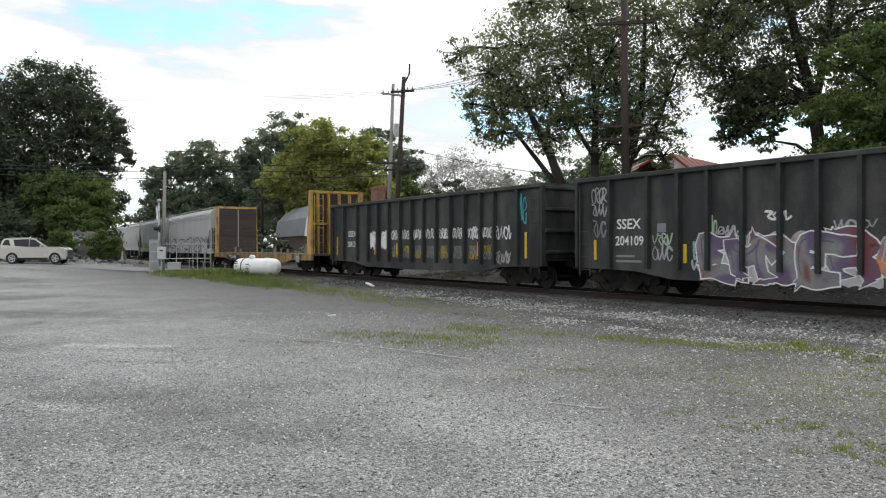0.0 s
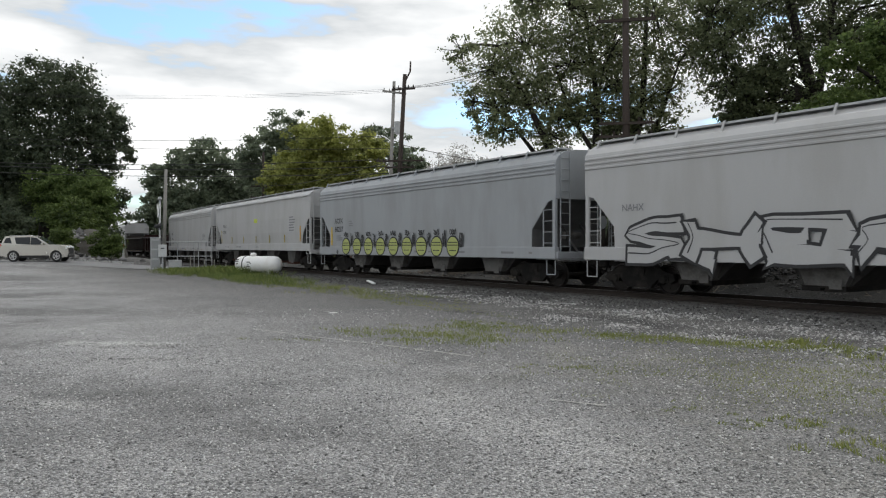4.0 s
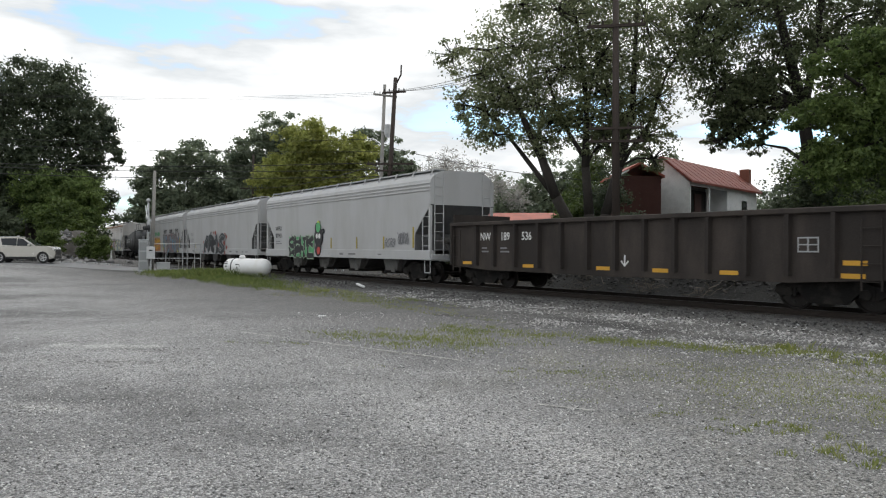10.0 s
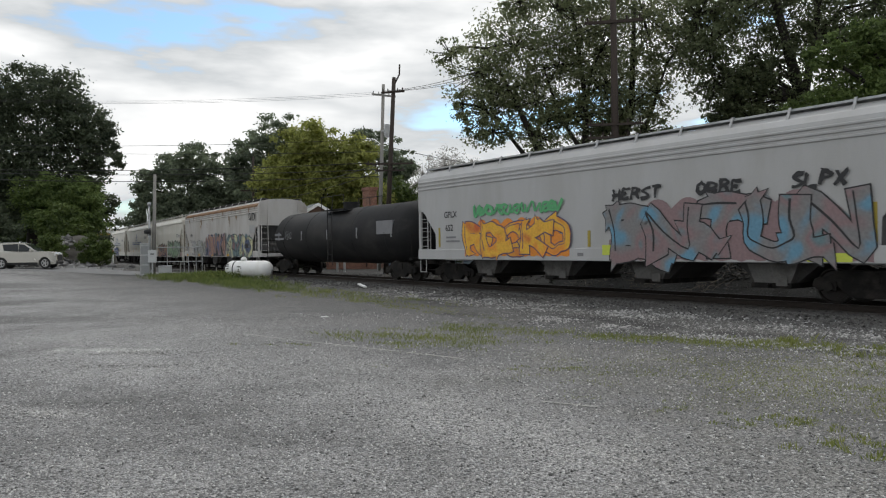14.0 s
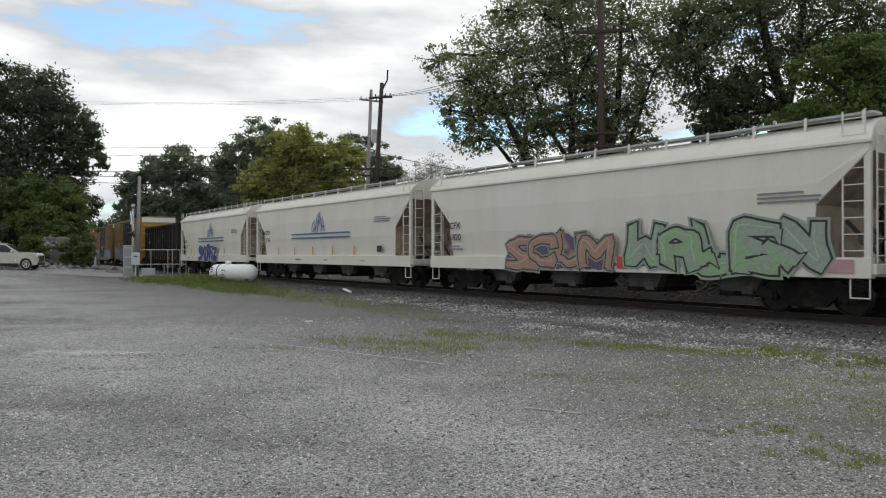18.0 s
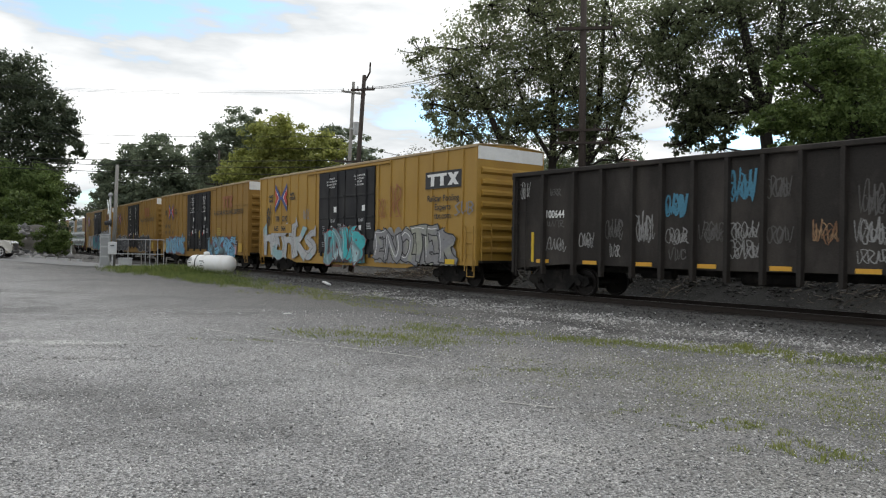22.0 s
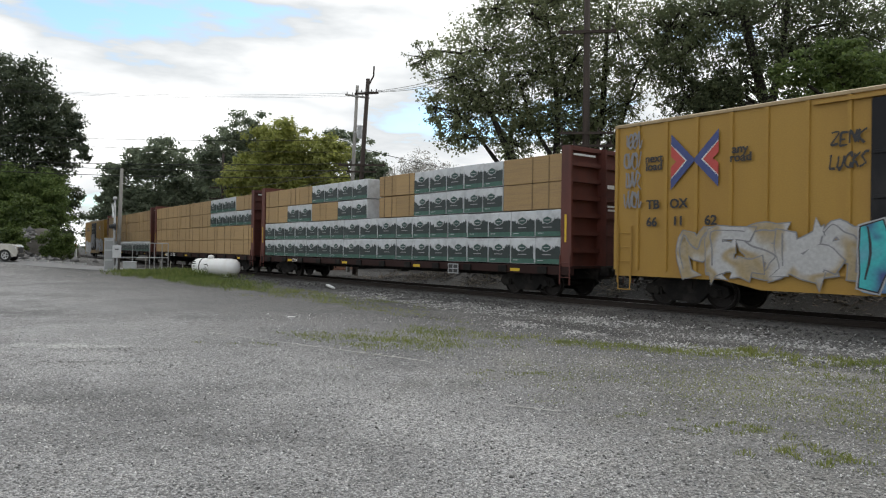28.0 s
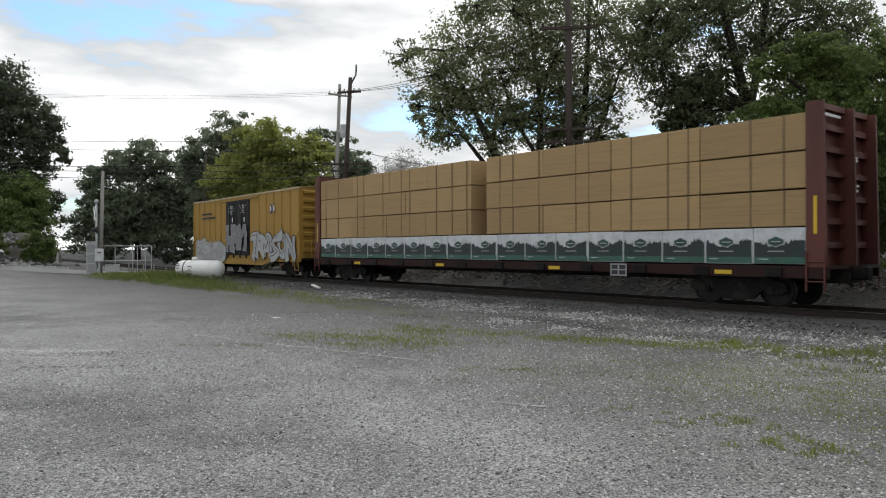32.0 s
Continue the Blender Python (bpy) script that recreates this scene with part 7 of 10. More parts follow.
def truck(parent, x):
    """A two-axle truck: side frames, springs, bolster and bearings, with its wheelsets under it."""
    if not TRUCK:
        bm = bmesh.new()
        for sgn in (-1, 1):
            prism(bm, side_frame_outline(), "y", sgn * 0.93, sgn * 1.07)
            for dx in (-0.22, -0.07, 0.08, 0.22):
                rod(bm, (dx, sgn * 1.0, 0.28), (dx, sgn * 1.0, 0.52), 0.055, n=8)
            for dx in (-0.89, 0.89):
                rod(bm, (dx, sgn * 1.0, 0.42), (dx, sgn * 1.13, 0.42), 0.11, n=10)
                bx(bm, dx - 0.17, dx + 0.17, sgn * 1.08 - 0.02, sgn * 1.08 + 0.02, 0.34, 0.54)
        bx(bm, -0.22, 0.22, -1.1, 1.1, 0.52, 0.76)
        bx(bm, -0.75, 0.75, -0.05, 0.05, 0.42, 0.50)
        TRUCK["frame"] = part("truck", bm, STEEL_DARK, parent)
        ob = TRUCK["frame"]
    else:
        ob = share("truck", TRUCK["frame"], parent)
    ob.location = (x, 0, 0)
    return ob, [wheelset(ob, -0.89), wheelset(ob, 0.89)]


def coupler(parent, x, sgn):
    bm = bmesh.new()
    bx(bm, *sorted((x, x + sgn * 0.75)), -0.10, 0.10, 0.74, 0.96, 0.02)
    bx(bm, *sorted((x + sgn * 0.6, x + sgn * 0.95)), -0.19, 0.15, 0.68, 1.02, 0.05)
    rod(bm, (x + sgn * 0.1, -0.5, 0.9), (x + sgn * 0.6, -0.1, 0.55), 0.03, n=6)
    return part("coupler", bm, STEEL_DARK, parent)


def ladder(parent, x, y, z0, z1, material, wide=0.42, along="x", rungs=None):
    bm = bmesh.new()
    ex = (wide / 2, 0) if along == "x" else (0, wide / 2)
    for sgn in (-1, 1):
        rod(bm, (x + sgn * ex[0], y + sgn * ex[1], z0), (x + sgn * ex[0], y + sgn * ex[1], z1), 0.022, n=6)
    n = rungs or max(2, round((z1 - z0) / 0.38))
    for i in range(n):
        z = z0 + (i + 0.5) * (z1 - z0) / n
        rod(bm, (x - ex[0], y - ex[1], z), (x + ex[0], y + ex[1], z), 0.014, n=6)
    return part("ladder", bm, material, parent)


CARS = []      # (thing, wheelsets, truck spacing, place at the clip's start)


def rail_car(kind, length, place, label, inset=2.0):
    """An Empty on the rail heads under the middle of the car, with trucks and couplers."""
    thing = tagged(new(kind), label, "rail car", "cars of the freight train")
    half = length / 2 - inset
    wheels = []
    for sgn in (-1, 1):
        _, ws = truck(thing, sgn * half)
        wheels += ws
        coupler(thing, sgn * (length / 2 - 0.45), sgn)
    CARS.append((thing, wheels, half, place))
    return thing


# half cross-sections of the hopper bodies, (out, up) from the sill to the roof's middle, and their fittings
HOPPERS = {
    "ribbed": dict(eave=4.10, top=4.64, sill=(0.97, 1.36), roof=((1.575, 0.10), (1.44, 0.26), (1.15, 0.42), (0.70, 0.49), (0, 0.52)), side=(1.59, 1.60, 1.60, 1.60), shoulder=((0.0, 2.95), (0.36, 2.86), (1.16, 1.97), (1.19, 1.36))),
    "smooth": dict(eave=4.12, top=4.62, sill=(1.12, 1.53), roof=((1.50, 0.20), (1.36, 0.28), (1.10, 0.40), (0.70, 0.46), (0, 0.49)), side=(1.53, 1.597, 1.61, 1.575), shoulder=((0.0, 2.95), (0.36, 2.86), (1.16, 1.97), (1.19, 1.53))),
    "ledged": dict(eave=3.82, top=4.56, sill=(0.89, 1.34), roof=((1.52, 0.22), (1.30, 0.44), (1.00, 0.60), (0.60, 0.67), (0, 0.70)), side=(1.49, 1.59, 1.62, 1.585), shoulder=((0.04, 3.66), (1.18, 2.55), (1.20, 2.3), (1.20, 1.34))),
}


def covered_hopper(length, place, body_mat, label, style="ribbed", peak=None, chutes=4, rust=False, strips=5, strip_mat=None, frame_mat=None):
    t = rail_car("covered_hopper_car", length, place, label)
    frame_mat = frame_mat or body_mat
    kind = HOPPERS[style]
    eave, top_z, (s0, zl) = kind["eave"], kind["top"], kind["sill"]
    roof_z = eave + 0.36
    xe = length / 2 - 0.35
    rec = 2.25
    round_side = style == "ledged"
    cut = [(0.0, peak), (0.5, 2.72), (1.16, 2.05), (1.19, zl)] if peak else list(kind["shoulder"])
    zs = cut[0][1]
    o0, o1, o2, o3 = kind["side"]
    def ring(x, low):
        pts = [(o0, low), (o1, max(low, 2.2)), (o2, max(low, 3.02)), (o3, max(low + 0.01, eave))] + [(a, eave + b) for a, b in kind["roof"]]
        half = [(x, -a, b) for a, b in pts]
        return half + [(x, a, b) for a, b in pts[-2::-1]]
    bm = bmesh.new()
    # the ends overhang: down to a shoulder, in along a slant, then straight down to the sill
    loft(bm, [ring(-xe + a, b) for a, b in cut] + [ring(xe - a, b) for a, b in cut[::-1]])
    part("body", bm, body_mat, t)
    # end slope sheets under the overhanging ends; HOP_DARK has the recess's shade in its grey
    for sgn in (-1, 1):
        bm = bmesh.new()
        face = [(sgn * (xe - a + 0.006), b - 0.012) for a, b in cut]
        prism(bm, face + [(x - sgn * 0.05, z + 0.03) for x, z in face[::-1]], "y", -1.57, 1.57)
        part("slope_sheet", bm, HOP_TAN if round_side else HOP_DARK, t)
        # posts and ladders at the car's corners
        for sy in (-1, 1):
            bm = bmesh.new()
            bx(bm, *sorted((sgn * (xe - 0.02), sgn * (xe - 0.14))), *sorted((sy * 1.5, sy * 1.6)), 1.2, zs + 0.05)
            part("corner_post", bm, frame_mat, t)
            ladder(t, sgn * (xe - 0.38), sy * 1.57, 0.95, zs + 0.9, frame_mat, 0.46)
            ladder(t, sgn * (xe + 0.03), sy * 1.2, 1.2, roof_z, frame_mat, 0.42, "y")
            # sill step hanging under the corner
            bm = bmesh.new()
            for dx in (0.06, 0.46):
                rod(bm, (sgn * (xe - dx), sy * 1.56, 0.45), (sgn * (xe - dx), sy * 1.56, 1.0), 0.018, n=6)
            rod(bm, (sgn * (xe - 0.06), sy * 1.56, 0.46), (sgn * (xe - 0.46), sy * 1.56, 0.46), 0.018, n=6)
            part("sill_step", bm, frame_mat, t)
        bm = bmesh.new()
        bx(bm, *sorted((sgn * (xe - 0.05), sgn * (xe - 2.4))), -0.3, 0.3, 0.9, 1.2)
        bx(bm, *sorted((sgn * (xe + 0.08), sgn * (xe - 0.25))), -1.58, 1.58, 0.98, 1.2, 0.01)
        part("end_platform", bm, frame_mat, t)
        bm = bmesh.new()
        for yy in (-0.5, 0.5):
            rod(bm, (sgn * (xe - 0.12), yy, 1.2), (sgn * (xe - 1.0), yy, 2.2), 0.05, n=6)
        part("end_brace", bm, HOP_DIM, t)
        bm = bmesh.new()
        rod(bm, (sgn * (xe - 0.55), -0.7, 1.75), (sgn * (xe - 0.55), 0.0, 1.75), 0.13, n=12)
        part("brake_cylinder", bm, HOP_CHUTE, t)
        bm = bmesh.new()
        lathe(bm, [(0.20, -0.015), (0.23, 0.0), (0.20, 0.015)], "x", 16, (sgn * (xe + 0.02), 0.55, 2.2))
        part("brake_wheel", bm, frame_mat, t)
    # side sills and top chords, both sides
    for sy in (-1, 1):
        bm = bmesh.new()
        bx(bm, -xe, xe, *sorted((sy * 1.44, sy * 1.634)), s0, zl + 0.005, 0.014)
        part("side_sill", bm, frame_mat, t)
        if style == "ribbed":
            for k, zc in enumerate((eave - 0.05, eave - 0.19, eave - 0.33)):
                bm = bmesh.new()
                prism(bm, [(sy * 1.59, zc - 0.05), (sy * 1.634, zc - 0.02), (sy * 1.634, zc + 0.02), (sy * 1.59, zc + 0.05)], "x", -xe + 0.02, xe - 0.02)
                part("top_rib", bm, body_mat, t)
        else:
            drop, rise = (0.0, 0.2) if style == "smooth" else (0.02, 0.23)
            bm = bmesh.new()
            prism(bm, [(sy * (o3 - 0.03), eave - drop), (sy * (o3 + 0.07), eave + 0.01), (sy * (o3 + 0.07), eave + 0.07), (sy * (o3 - 0.035), eave + rise), (sy * (o3 - 0.08), eave + rise)], "x", -xe - 0.01, xe + 0.01)
            part("top_chord", bm, body_mat, t)
    rnd = random.Random(int(length * 100))
    for _ in range(6):
        x, wd, hh = rnd.uniform(-xe + 1.2, xe - 1.2), rnd.uniform(0.15, 0.7), rnd.uniform(0.05, 0.11)
        part("stencil_mark", box(x, x + wd, -1.637, -1.633, (s0 + zl) / 2 - hh / 2, (s0 + zl) / 2 + hh / 2), rnd.choice((GRAPHITE, HOP_SOFT, DUST_GREY)), t)
    # running boards on short brackets along the roof's edges, a hatch row down its middle
    bm = bmesh.new()
    for yy in (-1.02, 1.02):
        bx(bm, -xe + 0.1, xe - 0.1, yy - 0.22, yy + 0.2, top_z - 0.055, top_z)
    part("running_board", bm, GALV if not rust else HOP_DIM, t)
    n, first = 13, None
    ya, za = kind["roof"][1][0], eave + kind["roof"][1][1]
    for i in range(n):
        x = -xe + 0.3 + i * (2 * xe - 0.6) / (n - 1)
        for turn in (0, 180):
            if first is None:
                bm = bmesh.new()
                loft(bm, [[(-0.03, -ya, za - 0.03), (0.03, -ya, za - 0.03), (0.03, -ya + 0.06, za), (-0.03, -ya + 0.06, za)], [(-0.025, -1.28, top_z + 0.03), (0.025, -1.28, top_z + 0.03), (0.025, -1.24, top_z + 0.03), (-0.025, -1.24, top_z + 0.03)]])
                br = first = part("board_bracket", bm, frame_mat, t)
            else:
                br = share("board_bracket", first, t)
            br.matrix_basis = pose(x, 0, 0, 0, 0, turn)
    for i in range(3):
        x = (i - 1) * xe * 0.56
        bm = bmesh.new()
        bx(bm, x - xe * 0.26, x + xe * 0.26, -0.38, 0.38, roof_z - 0.05, roof_z + 0.24, 0.03)
        part("hatch", bm, body_mat, t)
    # discharge pods: wide under the sill, narrow at the gate
    span = 2 * (xe - 2.0)
    for i in range(chutes):
        x = -span / 2 + (i + 0.5) * span / chutes
        hw = span / chutes * 0.34
        out = 0.9 if round_side else 1.22
        bm = bmesh.new()
        loft(bm, [[(x - hw, -1.0, s0 + 0.1), (x + hw, -1.0, s0 + 0.1), (x + hw, 1.0, s0 + 0.1), (x - hw, 1.0, s0 + 0.1)], [(x - 0.5, -out + 0.25, 0.47), (x + 0.5, -out + 0.25, 0.47), (x + 0.5, out - 0.25, 0.47), (x - 0.5, out - 0.25, 0.47)]])
        # the inboard slopes' shade is in their colour, darker than the faces
        ch = part("discharge_chute", bm, HOP_DIM, t)
        for sy in (-1, 1):
            bm = bmesh.new()
            prism(bm, [(x - 0.72, s0 + 0.1), (x + 0.72, s0 + 0.1), (x + 0.46, 0.47), (x - 0.46, 0.47)], "y", *sorted((sy * out, sy * (out - 0.3))))
            part("chute_face", bm, HOP_CHUTE, ch)
        bm = bmesh.new()
        bx(bm, x - 0.52, x + 0.52, -out - 0.06, out + 0.06, 0.34, 0.47, 0.01)
        rod(bm, (x, -out - 0.25, 0.41), (x, -out, 0.41), 0.04, n=6)
        part("gate", bm, RUSTY_GATE if style == "smooth" else STEEL_DARK, ch)
        part("gate_bracket", box(x + 0.14, x + 0.42, -out - 0.075, -out - 0.06, 0.40, 0.62), HOP_CHUTE, ch)
    if strips:
        for i in range(strips):
            x = -xe + rec + 0.9 + i * (2 * xe - 2 * rec - 1.2) / strips
            part("reflector_strip", box(x - 0.045, x + 0.045, -1.609, -1.60, 1.34, 1.78), strip_mat or OLIVE, t)
    if rust:
        # rusted roof edge with ragged streaks running down from it
        rnd = random.Random(5)
        bm = bmesh.new()
        edge = [(-xe + 0.1, eave + 0.09)]
        x = -xe + 0.1
        while x < xe - 0.3:
            x += rnd.uniform(0.05, 0.16)
            edge.append((x, eave + 0.09 - (rnd.uniform(0.05, 0.5) if rnd.random() < 0.07 else rnd.uniform(0.0, 0.06))))
        for p, q in zip(edge, edge[1:]):
            bm.faces.new([bm.verts.new(v) for v in ((p[0], -1.646, eave + 0.1), (p[0], -1.646, p[1]), (q[0], -1.646, q[1]), (q[0], -1.646, eave + 0.1))])
        part("rust_streak", bm, RUST_DULL, t, "rust streaks below the roof edge")
        bm = bmesh.new()
        prism(bm, [(-1.612, eave + 0.0), (-1.588, eave + 0.10), (-1.455, eave + 0.245), (-1.43, eave + 0.23), (-1.56, eave + 0.09), (-1.595, eave)], "x", -xe + 0.1, xe - 0.1)
        part("rust_band", bm, RUST_DULL, t)
        for x, z0, z1, wd in ((-4.2, 3.8, 3.3, 0.34), (-4.38, 3.35, 2.95, 0.2), (-2.4, 3.5, 3.1, 0.09), (-0.9, 3.8, 3.62, 0.3), (-7.9, 3.9, 3.7, 0.25), (3.4, 3.75, 3.2, 0.22), (5.1, 3.7, 3.5, 0.3)):
            bm = bmesh.new()
            runs = max(2, int(wd / 0.045))
            for k in range(runs):
                xk, w, a = x - wd / 2 + wd * (k + 0.5) / runs + rnd.uniform(-0.02, 0.02), rnd.uniform(0.018, 0.045), z0 + rnd.uniform(-0.06, 0.05)
                b = a + (z1 - z0) * rnd.uniform(0.4, 1.7)
                yk = -1.64 - 0.0006 * k
                bm.faces.new([bm.verts.new(v) for v in ((xk - w, yk, a), (xk - w * 0.8, yk, (a + b) / 2), (xk + rnd.uniform(-0.02, 0.02), yk, b), (xk + w * 0.7, yk, (a + b) / 2), (xk + w, yk, a))])
            part("rust_streak", bm, RUST_RUN, t)
    return t


HOP_TAN = surface("brown_stained_slope_sheet", (0.37, 0.31, 0.23), 0.8, 0, 30, 2, 0.3, 0.05, second=(0.20, 0.16, 0.115))
HOP_CHUTE = surface("dusty_grey_chute", (0.12, 0.116, 0.11), 0.8, 0, 20, 2, 0.3, 0.1, second=(0.055, 0.05, 0.046))
HOP_DIM = surface("grimy_underbody_steel", (0.055, 0.052, 0.05), 0.8, 0, 20, 2, 0.3, 0.1, second=(0.03, 0.028, 0.027))
RUST_RUN = surface("yellow_brown_rust_runs", (0.23, 0.13, 0.05), 0.9, 0, 20, 4, 0.3, 0.05, second=(0.29, 0.21, 0.11))
RUST_DULL = surface("brown_rust_stain", (0.20, 0.105, 0.055), 0.9, 0, 20, 4, 0.4, 0.1, second=(0.28, 0.19, 0.11))
RUSTY_GATE = surface("rust_brown_gate", (0.085, 0.035, 0.026), 0.85, 0, 20, 3, 0.3, 0.1)


def gondola(length, place, mat, label, top, ribs=15, bottom=0.72, end_high=0.0, strips=None, rib_low=0.82):
    t = rail_car("gondola_car", length, place, label, 1.9)
    xe = length / 2 - 0.3
    floor = 1.08
    for sy in (-1, 1):
        part("side_sheet", bx(bmesh.new(), -xe, xe, *sorted((sy * 1.38, sy * 1.46)), floor - 0.1, top - 0.1), mat, t)
        bm = bmesh.new()
        bx(bm, -xe, xe, *sorted((sy * 1.34, sy * 1.60)), top - 0.14, top, 0.02)
        part("top_chord", bm, mat, t)
        bm = bmesh.new()
        deep = bottom < 0.6
        prism(bm, [(-xe, floor + 0.02), (-xe, 0.80), (-xe + 2.3, 0.74 if deep else bottom + 0.04), (-xe + 3.6, bottom + 0.04), (0, bottom), (xe - 3.6, bottom + 0.04), (xe - 2.3, 0.74 if deep else bottom + 0.04), (xe, 0.80), (xe, floor + 0.02)], "y", sy * 1.38, sy * 1.47)
        part("side_sill", bm, mat, t)
    first = None
    for sy in (-1, 1):
        for x in ribs:
            x = min(max(x, -xe + 0.09), xe - 0.09)
            if first is None:
                bm = bmesh.new()
                prism(bm, [(-0.075, 0), (-0.05, -0.14), (0.05, -0.14), (0.075, 0)], "z", rib_low, top - 0.13)
                first = part("side_rib", bm, mat, t)
                rib = first
            else:
                rib = share("side_rib", first, t)
            rib.matrix_basis = pose(x, sy * 1.46, 0, 0, 0, 0 if sy < 0 else 180)
    part("floor", box(-xe, xe, -1.4, 1.4, floor - 0.05, floor), STEEL_DARK, t)
    for sgn in (-1, 1):
        z1 = top + end_high
        part("end_sheet", box(*sorted((sgn * xe, sgn * (xe - 0.07))), -1.42, 1.42, floor - 0.1, z1), mat, t)
        for k in range(4):
            z = floor + 0.2 + k * (z1 - floor - 0.35) / 3
            part("end_rib", box(*sorted((sgn * (xe + 0.11), sgn * (xe - 0.01))), -1.5, 1.5, z - 0.06, z + 0.06, 0.02), mat, t)
        for sy in (-1, 1):
            ladder(t, sgn * (xe - 0.42), sy * 1.56, 0.55, top - 0.3, mat, 0.42)
    bm = bmesh.new()
    bx(bm, -xe, xe, -0.25, 0.25, 0.75, 1.05)
    rod(bm, (-2.4, -0.75, 0.8), (-1.4, -0.75, 0.8), 0.16, n=12)
    rod(bm, (0.6, -0.7, 0.78), (2.0, -0.7, 0.78), 0.19, n=12)
    part("brake_gear", bm, STEEL_DARK, t)
    if strips:
        for i in range(strips[0]):
            x = -xe + 1.4 + i * (2 * xe - 2.8) / (strips[0] - 1)
            if strips[1] == "v":
                part("reflector_strip", box(x - 0.05, x + 0.05, -1.612, -1.604, floor + 0.1, floor + 0.72), YELLOW, t)
            else:
                part("reflector_strip", box(x - 0.26, x + 0.26, -1.482, -1.468, floor - 0.27, floor - 0.16), ORANGE_YELLOW, t)
    return t


def boxcar(length, place, label, top=5.1, door=(-1.55, 2.2), panels=True, band=True, roof_mat=None, low=0.98):
    t = rail_car("boxcar", length, place, label, 2.2)
    xe, w = length / 2 - 0.28, 1.60
    skin = BOX_OCHRE if panels else BOX_YELLOW
    side_top = top - 0.12
    bm = bmesh.new()
    prism(bm, [(-w, low), (w, low), (w, side_top), (w - 0.06, top - 0.06), (0, top + 0.02), (-w + 0.06, top - 0.06), (-w, side_top)], "x", -xe, xe)
    part("body", bm, skin, t)
    bm = bmesh.new()
    prism(bm, [(-w - 0.05, side_top - 0.02), (-w - 0.05, side_top + 0.05), (-w + 0.06, top - 0.03), (0, top + 0.06), (w - 0.06, top - 0.03), (w + 0.05, side_top + 0.05), (w + 0.05, side_top - 0.02), (w, side_top - 0.02), (w - 0.08, top - 0.07), (0, top + 0.025), (-w + 0.08, top - 0.07), (-w, side_top - 0.02)], "x", -xe - 0.04, xe + 0.04)
    part("roof", bm, roof_mat or ROOF_TAN, t)
    for sy in (-1, 1):
        bm = bmesh.new()
        prism(bm, [(-xe, low + 0.01), (-xe, 0.82), (-xe + 3.3, 0.80), (-xe + 4.3, 0.60), (xe - 4.3, 0.60), (xe - 3.3, 0.80), (xe, 0.82), (xe, low + 0.01)], "y", sy * 1.50, sy * 1.605)
        part("side_sill", bm, skin, t)
    d0, d1 = door
    ribs = [-xe + 0.03] + [sg * x for sg in (-1, 1) for x in (2.75, 3.65, 4.6, 5.5, 6.45, 7.35, 8.25) if x < xe - 0.25 and not d0 - 0.25 < sg * x < d1 + 0.25] + [xe - 0.04]
    first = None
    for sy in (-1, 1):
        for x in ribs:
            if first is None:
                bm = bmesh.new()
                prism(bm, [(-0.06, 0), (-0.045, -0.05), (0.045, -0.05), (0.06, 0)], "z", low, side_top - 0.03)
                first = rib = part("side_post", bm, skin, t)
            else:
                rib = share("side_post", first, t)
            rib.matrix_basis = pose(float(x), sy * 1.598, 0, 0, 0, 0 if sy < 0 else 180)
    if panels:
        for a, b in ((-xe, d0 - 0.1), (d1 + 0.1, xe)):
            for z in (1.95, 2.85, 3.75):
                part("side_rail", box(a, b, -1.632, -1.598, z - 0.035, z + 0.035), skin, t)
    mid = (d0 + d1) / 2
    for a, b in ((d0, mid - 0.03), (mid + 0.03, d1)):
        bm = bmesh.new()
        bx(bm, a, b, -1.67, -1.59, 1.1, top - 0.3, 0.01)
        dr = part("door", bm, BOX_DOOR, t, "black sliding door with white stencilling")
        for k in range(3):
            z = 1.75 + k * 0.95
            part("door_rib", box(a + 0.06, b - 0.06, -1.70, -1.665, z - 0.04, z + 0.04, 0.01), BOX_DOOR, dr)
        bm = bmesh.new()
        for dx in (0.42, 0.75):
            rod(bm, (a + dx * (b - a), -1.71, 1.2), (a + dx * (b - a), -1.71, top - 0.4), 0.022, n=6)
        part("lock_rod", bm, BOX_DOOR, dr)
        bm = bmesh.new()
        bx(bm, a + 0.36 * (b - a), a + 0.46 * (b - a), -1.74, -1.70, 2.35, 2.62)
        part("lock_plate", bm, BOX_DOOR, dr)
        u = b - a
        part("paper_placard", box(a + 0.6 * u, a + 0.7 * u, -1.678, -1.671, 2.95, 3.2), WHITE, dr)
        part("paper_placard", box(a + 0.5 * u, a + 0.58 * u, -1.678, -1.671, 2.12, 2.34), WHITE, dr)
        part("red_placard", box(a + 0.36 * u, a + 0.44 * u, -1.678, -1.671, 2.02, 2.2), RED, dr)
        part("reflector_strip", box(a + 0.12 * u, a + 0.16 * u, -1.678, -1.671, 1.75, 2.3), YELLOW if a > d0 else BOX_DOOR, dr)
        bars(dr, a + 0.2 * u, 2.15, 0.3, 0.42, 5, GRAPHITE, -1.672, seed=3)
        bars(dr, a + 0.82 * u, 2.3, 0.42, 0.3, 4, SILVER, -1.672, seed=5)
        bars(dr, a + 0.2 * u, 1.5, 0.26, 0.25, 3, GRAPHITE, -1.672, seed=7)
        scrawl(dr, a + 0.55 * u, 2.58, 0.45, 0.2, SILVER, -1.672, 9, 3, 0.035)
        lines = ("IMPORTANT", "CLOSE THIS DOOR", "BEFORE CLOSING", "MAIN DOOR") if a == d0 else ("CLOSE AND LOCK", "BOTH DOORS", "BEFORE", "MOVING CAR")
